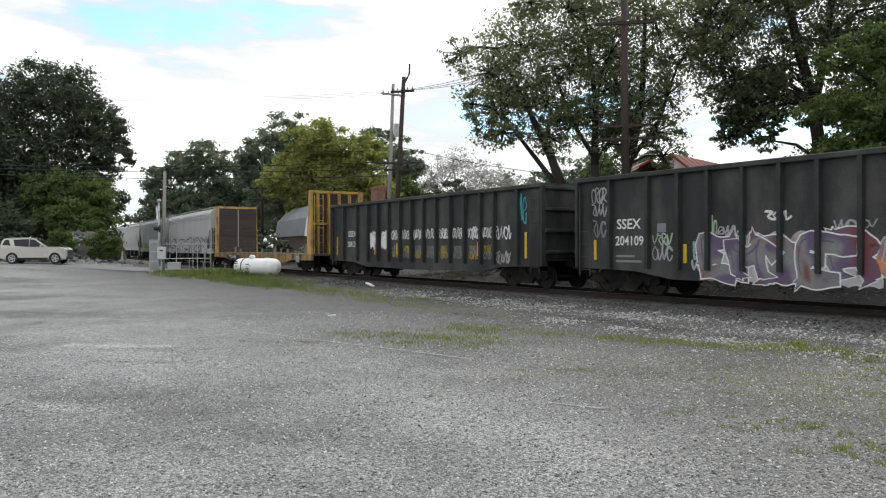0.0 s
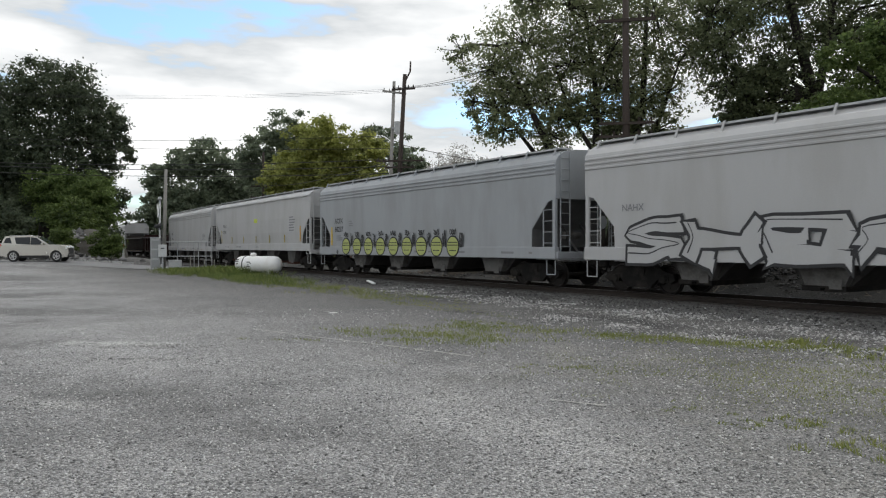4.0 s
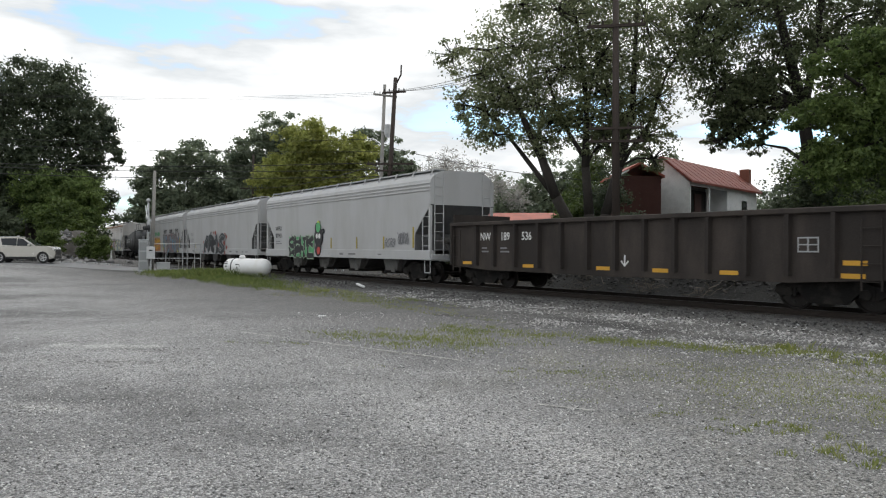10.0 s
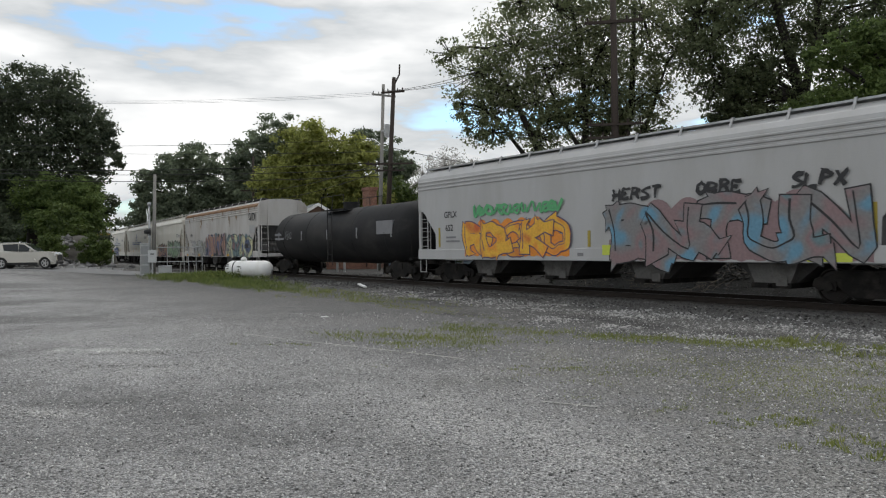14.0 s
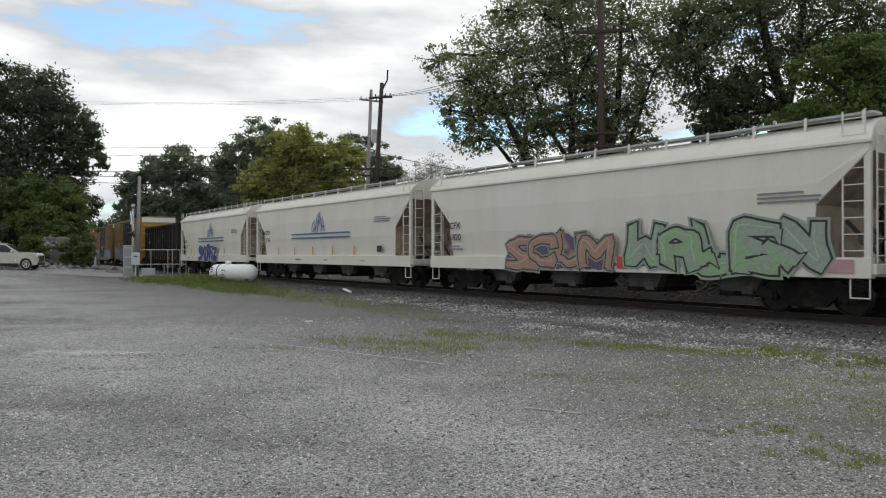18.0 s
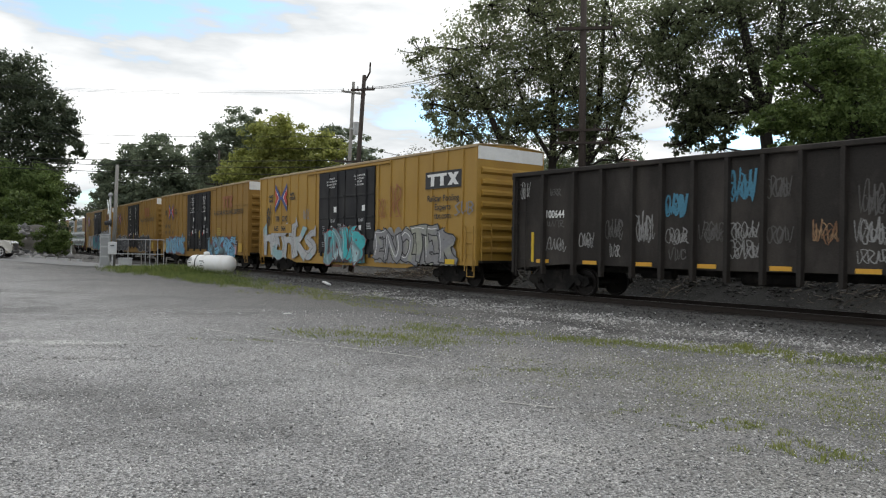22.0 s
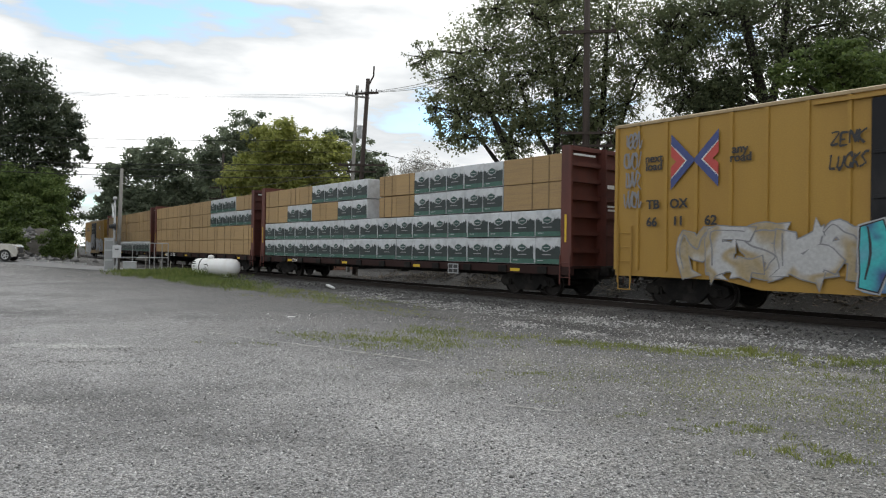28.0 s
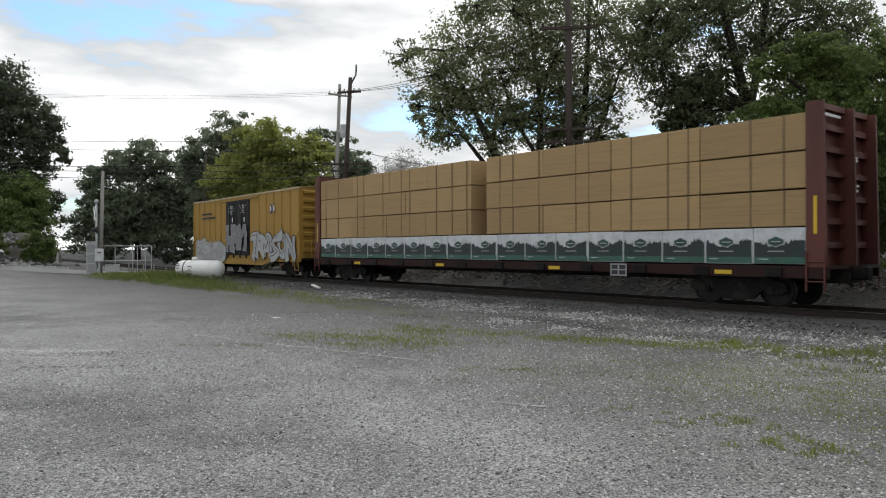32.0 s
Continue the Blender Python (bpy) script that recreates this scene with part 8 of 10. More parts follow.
        for r, txt in enumerate(lines):
            lettering(txt, a + 0.5 * u, top - 0.62 - r * 0.13, 0.078, WHITE, dr, -1.674)
        if panels:
            for r, txt in enumerate(("CIERRE ESTA PUERTA", "ANTES DE CERRAR", "LA PUERTA PRINCIPAL") if a == d0 else ("CIERRE Y TRABE", "AMBAS PUERTAS", "ANTES DE MOVER")):
                lettering(txt, a + 0.5 * u, top - 1.28 - r * 0.13, 0.075, WHITE, dr, -1.674)
    bm = bmesh.new()
    bx(bm, d0 - 1.2, d1 + 1.2, -1.655, -1.60, 1.0, 1.07)
    part("door_track", bm, skin, t)
    part("door_track", box(d0 - 1.2, d1 + 1.2, -1.69, -1.60, top - 0.28, top - 0.2), skin, t)
    for x in np.linspace(d0 + 0.3, d1 - 0.3, 4):
        part("door_roller", box(float(x) - 0.07, float(x) + 0.07, -1.72, -1.65, 0.96, 1.2, 0.01), BOX_DOOR, t)
    for sgn in (-1, 1):
        for k in range(8):
            z = 1.35 + k * 0.4
            bm = bmesh.new()
            prism(bm, [(sgn * (xe - 0.01), z - 0.14), (sgn * (xe + 0.10), z - 0.05), (sgn * (xe + 0.10), z + 0.05), (sgn * (xe - 0.01), z + 0.14)], "y", -1.42, 1.42)
            part("end_corrugation", bm, skin, t)
        if band:
            part("end_band", box(*sorted((sgn * xe, sgn * (xe + 0.012))), -1.58, 1.58, top - 0.56, top - 0.1), WHITE, t, "white painted band with small print")
        for sy in (-1, 1):
            ladder(t, sgn * (xe - 0.34), sy * 1.655, 0.62, 2.2, skin, 0.44)
            ladder(t, sgn * (xe + 0.14), sy * 1.25, 1.0, 2.3, skin, 0.44, "y")
            bm = bmesh.new()
            for dx in (0.1, 0.5):
                rod(bm, (sgn * (xe - dx), sy * 1.6, 0.42), (sgn * (xe - dx), sy * 1.6, 0.85), 0.018, n=6)
            rod(bm, (sgn * (xe - 0.1), sy * 1.6, 0.43), (sgn * (xe - 0.5), sy * 1.6, 0.43), 0.018, n=6)
            part("sill_step", bm, skin, t)
        bm = bmesh.new()
        bx(bm, *sorted((sgn * (xe - 0.02), sgn * (xe + 0.2))), -1.5, 1.5, 0.92, 1.0)
        part("end_platform", bm, STEEL_DARK, t)
    bm = bmesh.new()
    bx(bm, -xe, xe, -0.28, 0.28, 0.66, 0.97)
    for x in np.arange(-xe + 3.6, xe - 3.4, 1.5):
        bx(bm, float(x), float(x) + 0.12, -1.5, 1.5, 0.72, 0.97)
    part("underframe", bm, STEEL_DARK, t)
    return t


ROOF_TAN = surface("faded_tan_roof_steel", (0.36, 0.27, 0.15), 0.6, 0.1, 30, 2, 0.2, 0.05)


def cross_logo(parent, x, z, size, alt=RED):
    """The crossed emblem on the yellow boxcars, as plain shapes: two chevrons behind a navy X."""
    w = size * 0.47
    for k, (sgn, mat) in enumerate(((-1, alt), (1, alt))):
        # navy chevrons whose tips meet, a white line inside them, a coloured wedge with a notch
        for name, m, tip, hz, t in (("emblem_bar", NAVY, -0.02, 0.5, 0.19), ("emblem_line", WHITE, 0.14, 0.335, 0.04), ("emblem_core", mat, 0.175, 0.30, 0.21)):
            a, e, q = x + sgn * size * tip, x + sgn * w, t * size
            bm = bmesh.new()
            prism(bm, [(e, z + hz * size), (a, z), (e, z - hz * size), (e, z - hz * size + q), (a + sgn * q * 0.9, z), (e, z + hz * size - q)], "y", -1.658 - 0.002 * k, -1.652)
            part(name, bm, m, parent)


def three_letter_logo(parent, x, z, w, h, mat, back=None):
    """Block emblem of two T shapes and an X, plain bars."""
    if back:
        part("emblem", box(x - w * 0.58, x + w * 0.58, -1.656, -1.652, z - h * 0.7, z + h * 0.7), back, parent)
    bm = bmesh.new()
    bx(bm, x - w / 2, x + w * 0.12, -1.668, -1.66, z + h * 0.28, z + h / 2)
    for k in (-0.33, -0.02):
        bx(bm, x + (k - 0.06) * w, x + (k + 0.05) * w, -1.668, -1.66, z - h / 2, z + h * 0.28)
    for sgn in (-1, 1):
        prism(bm, [(x + w * (0.33 - 0.17 * sgn), z + h / 2), (x + w * (0.33 - 0.05 * sgn), z + h / 2), (x + w * (0.33 + 0.17 * sgn), z - h / 2), (x + w * (0.33 + 0.05 * sgn), z - h / 2)], "y", -1.668 - 0.001 * sgn, -1.66)
    part("emblem", bm, mat, parent)


def tank_car(length, place, label):
    t = rail_car("tank_car", length, place, label, 2.0)
    r, zc, half = 1.42, 2.12, length / 2 - 0.75
    bm = bmesh.new()
    prof = [(0.05, -half), (0.7, -half + 0.12), (1.15, -half + 0.36), (r, -half + 0.85), (r, half - 0.85), (1.15, half - 0.36), (0.7, half - 0.12), (0.05, half)]
    lathe(bm, prof, "x", 40, (0, 0, zc))
    part("tank_shell", bm, TANK_BLACK, t, smooth=True)
    bm = bmesh.new()
    for x in (-half + 2.0, -half / 3, half / 3, half - 2.0):
        lathe(bm, [(r + 0.003, x - 0.03), (r + 0.012, x - 0.02), (r + 0.012, x + 0.02), (r + 0.003, x + 0.03)], "x", 40, (0, 0, zc))
    part("weld_band", bm, TANK_BLACK, t)
    bm = bmesh.new()
    rod(bm, (0, 0, zc + r - 0.05), (0, 0, zc + r + 0.25), 0.42, n=18)
    rod(bm, (0, 0, zc + r + 0.25), (0, 0, zc + r + 0.32), 0.46, n=18)
    part("manway", bm, TANK_BLACK, t)
    bm = bmesh.new()
    for sy in (-1, 1):
        bx(bm, -1.3, 1.3, sy * 0.85 - 0.25, sy * 0.85 + 0.25, zc + r - 0.12, zc + r - 0.08)
        rod(bm, (-1.3, sy * 1.1, zc + r + 0.6), (1.3, sy * 1.1, zc + r + 0.6), 0.02, n=6)
        for x in (-1.3, 0, 1.3):
            rod(bm, (x, sy * 1.1, zc + r - 0.1), (x, sy * 1.1, zc + r + 0.6), 0.02, n=6)
    part("top_platform", bm, TANK_BLACK, t)
    for sy in (-1, 1):
        ladder(t, 0.6, sy * 1.55, 0.6, zc + r, TANK_BLACK, 0.5)
    for sgn in (-1, 1):
        bm = bmesh.new()
        bx(bm, *sorted((sgn * (half - 2.6), sgn * (length / 2 - 0.3))), -0.32, 0.32, 0.74, 1.02)
        bx(bm, *sorted((sgn * (length / 2 - 0.55), sgn * (length / 2 - 0.3))), -1.5, 1.5, 0.92, 1.02)
        prism(bm, [(-1.05, 1.3), (-0.6, 0.74), (0.6, 0.74), (1.05, 1.3)], "x", sgn * (half - 1.4), sgn * (half - 1.1))
        for sy in (-1, 1):
            rod(bm, (sgn * (length / 2 - 0.4), sy * 1.45, 1.0), (sgn * (length / 2 - 0.4), sy * 1.45, 2.0), 0.02, n=6)
        rod(bm, (sgn * (length / 2 - 0.4), -1.45, 2.0), (sgn * (length / 2 - 0.4), 1.45, 2.0), 0.02, n=6)
        part("stub_sill", bm, STEEL_DARK, t)
    for k in range(5):
        x = -half + 1.4 + k * (2 * half - 2.8) / 4
        part("reflector_strip", box(x - 0.05, x + 0.05, -r - 0.012, -r + 0.02, zc - 0.2, zc + 0.3), GRAPHITE, t)
    bm = bmesh.new()
    bx(bm, half - 2.7, half - 1.3, -r - 0.01, -r + 0.12, zc - 0.05, zc + 0.55)
    part("placard_panel", bm, GRAPHITE, t)
    bars(t, -half + 1.5, zc + 0.05, 1.4, 0.5, 2, GRAPHITE, -r - 0.012)
    return t


def bulkhead_flat(length, place, label):
    t = rail_car("bulkhead_flat_car", length, place, label, 2.3)
    xe = length / 2 - 0.2
    part("deck", box(-xe, xe, -1.5, 1.5, 0.98, 1.08), DECK_WOOD, t)
    for sy in (-1, 1):
        bm = bmesh.new()
        prism(bm, [(-xe, 1.06), (-xe, 0.74), (-xe + 3, 0.72), (-xe + 4.2, 0.56), (xe - 4.2, 0.56), (xe - 3, 0.72), (xe, 0.74), (xe, 1.06)], "y", sy * 1.46, sy * 1.58)
        part("side_sill", bm, FLAT_SILL, t)
        for i in range(15):
            x = -xe + 1.6 + i * (2 * xe - 3.2) / 14
            bm = bmesh.new()
            bx(bm, x - 0.09, x + 0.09, *sorted((sy * 1.57, sy * 1.67)), 0.82, 1.06, 0.01)
            part("stake_pocket", bm, FLAT_SILL, t)
            if i in (3, 4, 8, 10, 12):
                part("wood_stake", box(x - 0.06, x + 0.06, *sorted((sy * 1.40, sy * 1.5)), 1.08, 1.08 + (0.42 if i % 2 else 0.3)), STAKE, t)
    for sgn in (-1, 1):
        b0, top = sgn * (xe - 0.1), 4.55
        for sy in (-1, 1):
            bm = bmesh.new()
            prism(bm, [(b0, 1.0), (sgn * (xe - 0.75), 1.0), (sgn * (xe - 0.42), top), (b0 - sgn * 0.05, top)], "y", sy * 1.42, sy * 1.56)
            part("bulkhead_post", bm, FLAT_YELLOW, t)
        bm = bmesh.new()
        bx(bm, *sorted((sgn * (xe - 0.5), sgn * (xe - 0.42))), -1.5, 1.5, top - 0.12, top + 0.02)
        part("bulkhead_cap", bm, FLAT_YELLOW, t)
        for k in range(12):
            z = 1.1 + k * (top - 1.25) / 12
            part("plank", box(*sorted((sgn * (xe - 0.83), sgn * (xe - 0.75))), -1.42, 1.42, z, z + (top - 1.25) / 12 - 0.003), BULK_WOOD, t)
        part("steel_strip", box(*sorted((sgn * (xe - 0.835), sgn * (xe - 0.842))), -0.03, 0.03, 1.5, top - 0.2), GALV, t)
        for yy in (-0.95, -0.32, 0.32, 0.95):
            bm = bmesh.new()
            bx(bm, *sorted((sgn * (xe - 0.74), sgn * (xe - 0.45))), yy - 0.035, yy + 0.035, 1.08, top - 0.12)
            part("bulkhead_rib", bm, FLAT_YELLOW, t)
        for z in (2.75,):
            part("cross_brace", box(*sorted((sgn * (xe - 0.72), sgn * (xe - 0.5))), -1.42, 1.42, z - 0.06, z + 0.06), FLAT_YELLOW, t)
        ladder(t, sgn * (xe - 0.05), -1.12, 1.1, 4.3, FLAT_YELLOW, 0.5, "y")
    bm = bmesh.new()
    bx(bm, -xe, xe, -0.3, 0.3, 0.55, 0.98)
    rod(bm, (1.0, -0.8, 0.7), (2.2, -0.8, 0.7), 0.17, n=12)
    part("underframe", bm, STEEL_DARK, t)
    return t


BULK_WOOD = surface("dark_bulkhead_plank", (0.060, 0.048, 0.042), 0.85, 0, 40, 2, 0.25, 0.2, per_piece=0.15, stretch=(1, 0.3, 4))
STAKE = surface("grey_weathered_stake", (0.22, 0.19, 0.155), 0.9, 0, 40, 2, 0.2, 0.2)


def fir_print(parent, x0, x1, z0, h, y, seed):
    """The printed wrap: a dark skyline of firs above a green band, with a hexagonal emblem and fine print."""
    rnd = random.Random(seed)
    bm = bmesh.new()
    y1 = y - 0.004
    k, x = 0, x0
    while x < x1 - 0.05:
        ww = rnd.uniform(0.05, 0.11)
        swell = 0.56 + 0.09 * math.sin(6.28 * (x - x0) / (x1 - x0) + 2.4)
        hh = h * (swell + rnd.uniform(-0.02, 0.13))
        base = h * (swell - 0.03)
        e = min(x + ww, x1)
        yy = y1 - 0.0003 * (k % 3)
        bm.faces.new([bm.verts.new(p) for p in ((x, yy, z0 + h * 0.19), (e, yy, z0 + h * 0.19), (e, yy, z0 + base), (x, yy, z0 + base))])
        bm.faces.new([bm.verts.new(p) for p in ((x - 0.012, yy, z0 + base), (e + 0.012, yy, z0 + base), ((x + e) / 2, yy, z0 + hh))])
        x += ww * 0.9
        k += 1
    part("fir_print", bm, WRAP_DARK, parent)
    part("printed_band", box(x0, x1, y1 - 0.0015, y1 + 0.003, z0 + 0.01, z0 + h * 0.19), WRAP_GREEN, parent)
    cx, zc, k = (x0 + x1) / 2 + rnd.uniform(-0.08, 0.08), z0 + h * 0.62, min(0.115, (x1 - x0) * 0.12)
    for name, g, dy, mat in (("printed_emblem_rim", 1.18, 0.003, HOP_SOFT), ("printed_emblem", 1.0, 0.005, LOZENGE)):
        bm = bmesh.new()
        prism(bm, [(cx - k * g * 1.55, zc + k * g * 0.35), (cx, zc + k * g), (cx + k * g * 1.55, zc + k * g * 0.35), (cx + k * g * 1.55, zc - k * g * 0.35), (cx, zc - k * g), (cx - k * g * 1.55, zc - k * g * 0.35)], "y", y1 - dy, y1 - dy + 0.002)
        part(name, bm, mat, parent)
    part("printed_bar", box(cx - k * 1.0, cx + k * 1.0, y1 - 0.0062, y1 - 0.005, zc - k * 0.1, zc + k * 0.1), HOP_SOFT, parent)
    part("fine_print", box(cx - 0.2, cx + 0.2, y1 - 0.004, y1 - 0.002, z0 + h * 0.34, z0 + h * 0.365), HOP_SOFT, parent)
    part("fine_print", box(x0 + 0.1, x0 + 0.34, y1 - 0.004, y1 - 0.002, z0 + h * 0.12, z0 + h * 0.14), WRAP_WHITE, parent)


LOZENGE = surface("dark_green_emblem_print", (0.016, 0.06, 0.05), 0.5, 0, 10, 3, 0.1, 0)


def lumber_car(length, place, label, rows, top=4.72):
    """A centre-beam lumber car. rows: from the deck up, each (height, runs), a run being (start, end, pieces, wrap) as parts of the loading length."""
    t = rail_car("lumber_car", length, place, label, 2.2)
    xe = length / 2 + 0.17
    for sy in (-1, 1):
        bm = bmesh.new()
        prism(bm, [(-xe, 1.0), (-xe, 0.74), (-xe + 3.4, 0.75), (-xe + 4.4, 0.77), (xe - 4.4, 0.77), (xe - 3.4, 0.75), (xe, 0.74), (xe, 1.0)], "y", sy * 1.38, sy * 1.5)
        part("side_sill", bm, LUM_SILL, t)
        for i in range(12):
            x = -xe + 1.2 + i * (2 * xe - 2.4) / 11
            bm = bmesh.new()
            bx(bm, x - 0.2, x + 0.2, *sorted((sy * 1.5, sy * 1.56)), 0.76, 0.98, 0.01)
            part("winch", bm, STEEL_DARK, t)
            if i % 3 == 1:
                part("reflector_strip", box(x + 0.35, x + 0.8, *sorted((sy * 1.5, sy * 1.506)), 0.8, 0.9), YELLOW, t)
    part("deck", box(-xe, xe, -1.48, 1.48, 0.95, 1.02), LUM_SILL, t)
    part("centre_beam", box(-xe + 0.4, xe - 0.4, -0.12, 0.12, 1.02, top - 0.15), LUM_RED, t)
    for sgn in (-1, 1):
        bm = bmesh.new()
        bx(bm, *sorted((sgn * (xe - 0.46), sgn * (xe - 0.40))), -1.5, 1.5, 1.02, top)
        part("bulkhead_sheet", bm, LUM_RED, t)
        for yy in (-1.46, 0.15, 1.46):
            bm = bmesh.new()
            prism(bm, [(sgn * (xe - 0.40), 1.0), (sgn * (xe - 0.02), 1.0), (sgn * (xe - 0.08), top), (sgn * (xe - 0.40), top)], "y", yy - 0.04, yy + 0.04)
            part("bulkhead_rib", bm, LUM_RED, t)
        for z in (1.5, 2.05, 2.6, 3.15, 3.7, 4.2, top - 0.05):
            part("cross_brace", box(*sorted((sgn * (xe - 0.40), sgn * (xe - 0.26))), -1.44, 1.44, z - 0.07, z + 0.07), LUM_RED, t)
        for sy in (-1, 1):
            ladder(t, sgn * (xe - 0.25), sy * 1.53, 0.45, 1.35, LUM_RED, 0.4)
            part("reflector_strip", box(*sorted((sgn * (xe - 0.30), sgn * (xe - 0.22))), *sorted((sy * 1.502, sy * 1.508)), 1.75, 2.6), YELLOW, t)
        for yp, zp, wp in ((0.62, 2.9, 0.22), (0.62, 2.78, 0.16), (-0.7, 4.45, 0.5)):
            part("placard", box(*sorted((sgn * (xe - 0.235), sgn * (xe - 0.255))), yp - wp, yp + wp, zp, zp + 0.06), WHITE, t)
        part("placard", box(*sorted((sgn * (xe - 0.235), sgn * (xe - 0.255))), 0.35, 0.75, 3.5, 3.62), WHITE, t)
    bm = bmesh.new()
    bx(bm, -xe, xe, -0.3, 0.3, 0.6, 0.95)
    part("underframe", bm, STEEL_DARK, t)
    lx0, lx1 = -xe + 0.47, xe - 0.47
    z = 1.04
    seed = 0
    for h, runs in rows:
        for a, b, n, wrap in runs:
            for sy in (-1, 1):
                w = (b - a) * (lx1 - lx0) / n
                for i in range(n):
                    seed += 1
                    x0 = lx0 + a * (lx1 - lx0) + i * w
                    bm = bmesh.new()
                    bx(bm, x0 + (0.001 if i else 0.012), x0 + w - (0.001 if i < n - 1 else 0.012), *sorted((sy * 0.14, sy * (1.44 + 0.012 * ((seed * 7) % 5) / 4))), z + 0.008 + 0.012 * ((seed * 5) % 3) / 2, z + h - 0.008 - 0.014 * ((seed * 11) % 4) / 3, 0.012)
                    bd = part("lumber_pack", bm, WRAP_WHITE if wrap else CARDBOARD, t, "plain white wrap" if wrap == 2 else "white and green printed wrap" if wrap else "tan paper wrap")
                    if sy < 0:
                        if wrap == 2:
                            pass
                        elif wrap:
                            fir_print(bd, x0 + 0.03, x0 + w - 0.03, z + 0.02, h - 0.03, -1.46, seed)
                        else:
                            for k in range(20):
                                xk = lx0 + (k + 0.55 + 0.3 * math.sin(k * 2.3 + length)) * (lx1 - lx0) / 20
                                if x0 + 0.08 < xk < x0 + w - 0.08:
                                    e = 0.012 + 0.009 * ((seed + k * 3) % 3)
                                    part("strap", box(xk - e, xk + e, -1.4605, -1.45, z + 0.012, z + h - 0.012), STRAP, bd)
        z += h
    return t


STRAP = surface("brown_strap", (0.20, 0.132, 0.062), 0.7, 0, 10, 3, 0.1, 0)

# ---- the cars, from the front of the train to its end; place: middle of the car at the clip's start ----
def mid(right, left):
    return (right + left) / 2


def placard(c, x, z, w, h, y, back):
    """A pale-rimmed stencil block with two columns of small cells."""
    b = part("stencil_panel", box(x - w / 2, x + w / 2, y, y + 0.008, z - h / 2, z + h / 2), SILVER, c)
    for i in range(2):
        for k in range(2):
            u, v = x - w / 2 + w * (0.07 + 0.47 * i), z - h / 2 + h * (0.1 + 0.44 * k)
            part("stencil_cell", box(u, u + w * 0.39, y - 0.003, y + 0.001, v, v + h * 0.36), back, b)


def strip(c, x, z0, z1, material=None, y=-1.612, w=0.055):
    return part("reflector_strip", box(x - w, x + w, y, y + 0.012, z0, z1), material or YELLOW, c)


TALL_RIBS = (-8.0, -6.55, -5.15, -4.12, -3.2, -2.2, -1.22, -0.3, 0.64, 1.58, 2.55, 3.5, 4.5, 5.3, 6.6, 8.0)
c = gondola(16.5, mid(-0.4, -16.3), GON_BLACK, "tall black steel gondola car with bright spray-painted letters", 3.58, TALL_RIBS, 0.5)
lettering("SSEX", -5.88, 2.1, 0.30, WHITE, c, -1.475)
lettering("204109", -5.85, 1.61, 0.28, WHITE, c, -1.475, wide=0.9)
bars(c, -5.85, 1.1, 1.0, 0.3, 2, GRAPHITE, -1.475)
scrawl(c, -7.0, 3.0, 0.6, 0.45, SILVER, -1.475, 4, 4, 0.04)
scrawl(c, -7.0, 2.55, 0.6, 0.35, SILVER, -1.475, 5, 4, 0.04)
scrawl(c, -7.0, 2.0, 0.5, 0.5, GRAPHITE, -1.475, 7, 3, 0.05)
strip(c, -7.17, 1.05, 1.66, y=-1.485)
strip(c, -3.93, 1.0, 1.52, y=-1.485)
part("stencil_panel", box(-4.85, -4.55, -1.482, -1.474, 1.85, 2.1), GRAPHITE, c)
scrawl(c, -4.67, 1.65, 0.65, 0.3, PALE_GREEN, -1.475, 6, 4, 0.04)
scrawl(c, -4.67, 1.25, 0.65, 0.4, SILVER, -1.475, 8, 4, 0.04)
scrawl(c, -3.5, 1.3, 0.45, 0.5, TEAL, -1.475, 9, 3, 0.05)
scrawl(c, -3.45, 0.95, 0.5, 0.3, SILVER, -1.475, 10, 3, 0.05)
scrawl(c, -3.05, 1.75, 0.18, 0.9, PALE_GREEN, -1.475, 11, 2, 0.04)
scrawl(c, -2.7, 1.86, 0.65, 0.2, SILVER, -1.475, 12, 5, 0.04)
scrawl(c, -1.3, 2.2, 0.6, 0.2, WHITE, -1.475, 13, 3, 0.05)
scrawl(c, 0.5, 1.95, 0.9, 0.18, SILVER, -1.475, 14, 6, 0.035)
piece(c, "EMBER", -3.38, 1.0, 0.52, 1.8, [DULL_RED, DULL_PURPLE, DUST_GREY, DULL_RED], WHITE, -1.49, 3, HOP_SOFT, 0.035, 0.36, shine=DULL_PURPLE, jitter=0.07)
piece(c, "ON", 1.1, 3.4, 0.55, 1.85, [ORANGE, DULL_BLUE], HOP_SOFT, -1.49, 5, None, 0.035, 0.34)
c = gondola(16.5, mid(-17.7, -33.6), GON_BLACK, "tall black steel gondola car with a row of white tags", 3.58, TALL_RIBS, 0.5)
lettering("SSEX", -5.77, 2.08, 0.27, WHITE, c, -1.475)
lettering("204129", -5.75, 1.58, 0.27, WHITE, c, -1.475, wide=0.9)
for x in (-7.35, 6.98):
    strip(c, x, 1.05, 1.95, y=-1.485)
for x in (-3.5, -1.55, 1.45, 4.3):
    strip(c, x, 1.1, 1.62, ORANGE_YELLOW, -1.485)
for k, x in enumerate((-3.63, -2.62)):
    scrawl(c, x, 1.75, 0.62, 0.75, WHITE, -1.475, 31 + k, 9, 0.045)
    scrawl(c, x, 1.7, 0.5, 0.5, WHITE, -1.477, 61 + k, 7, 0.04)
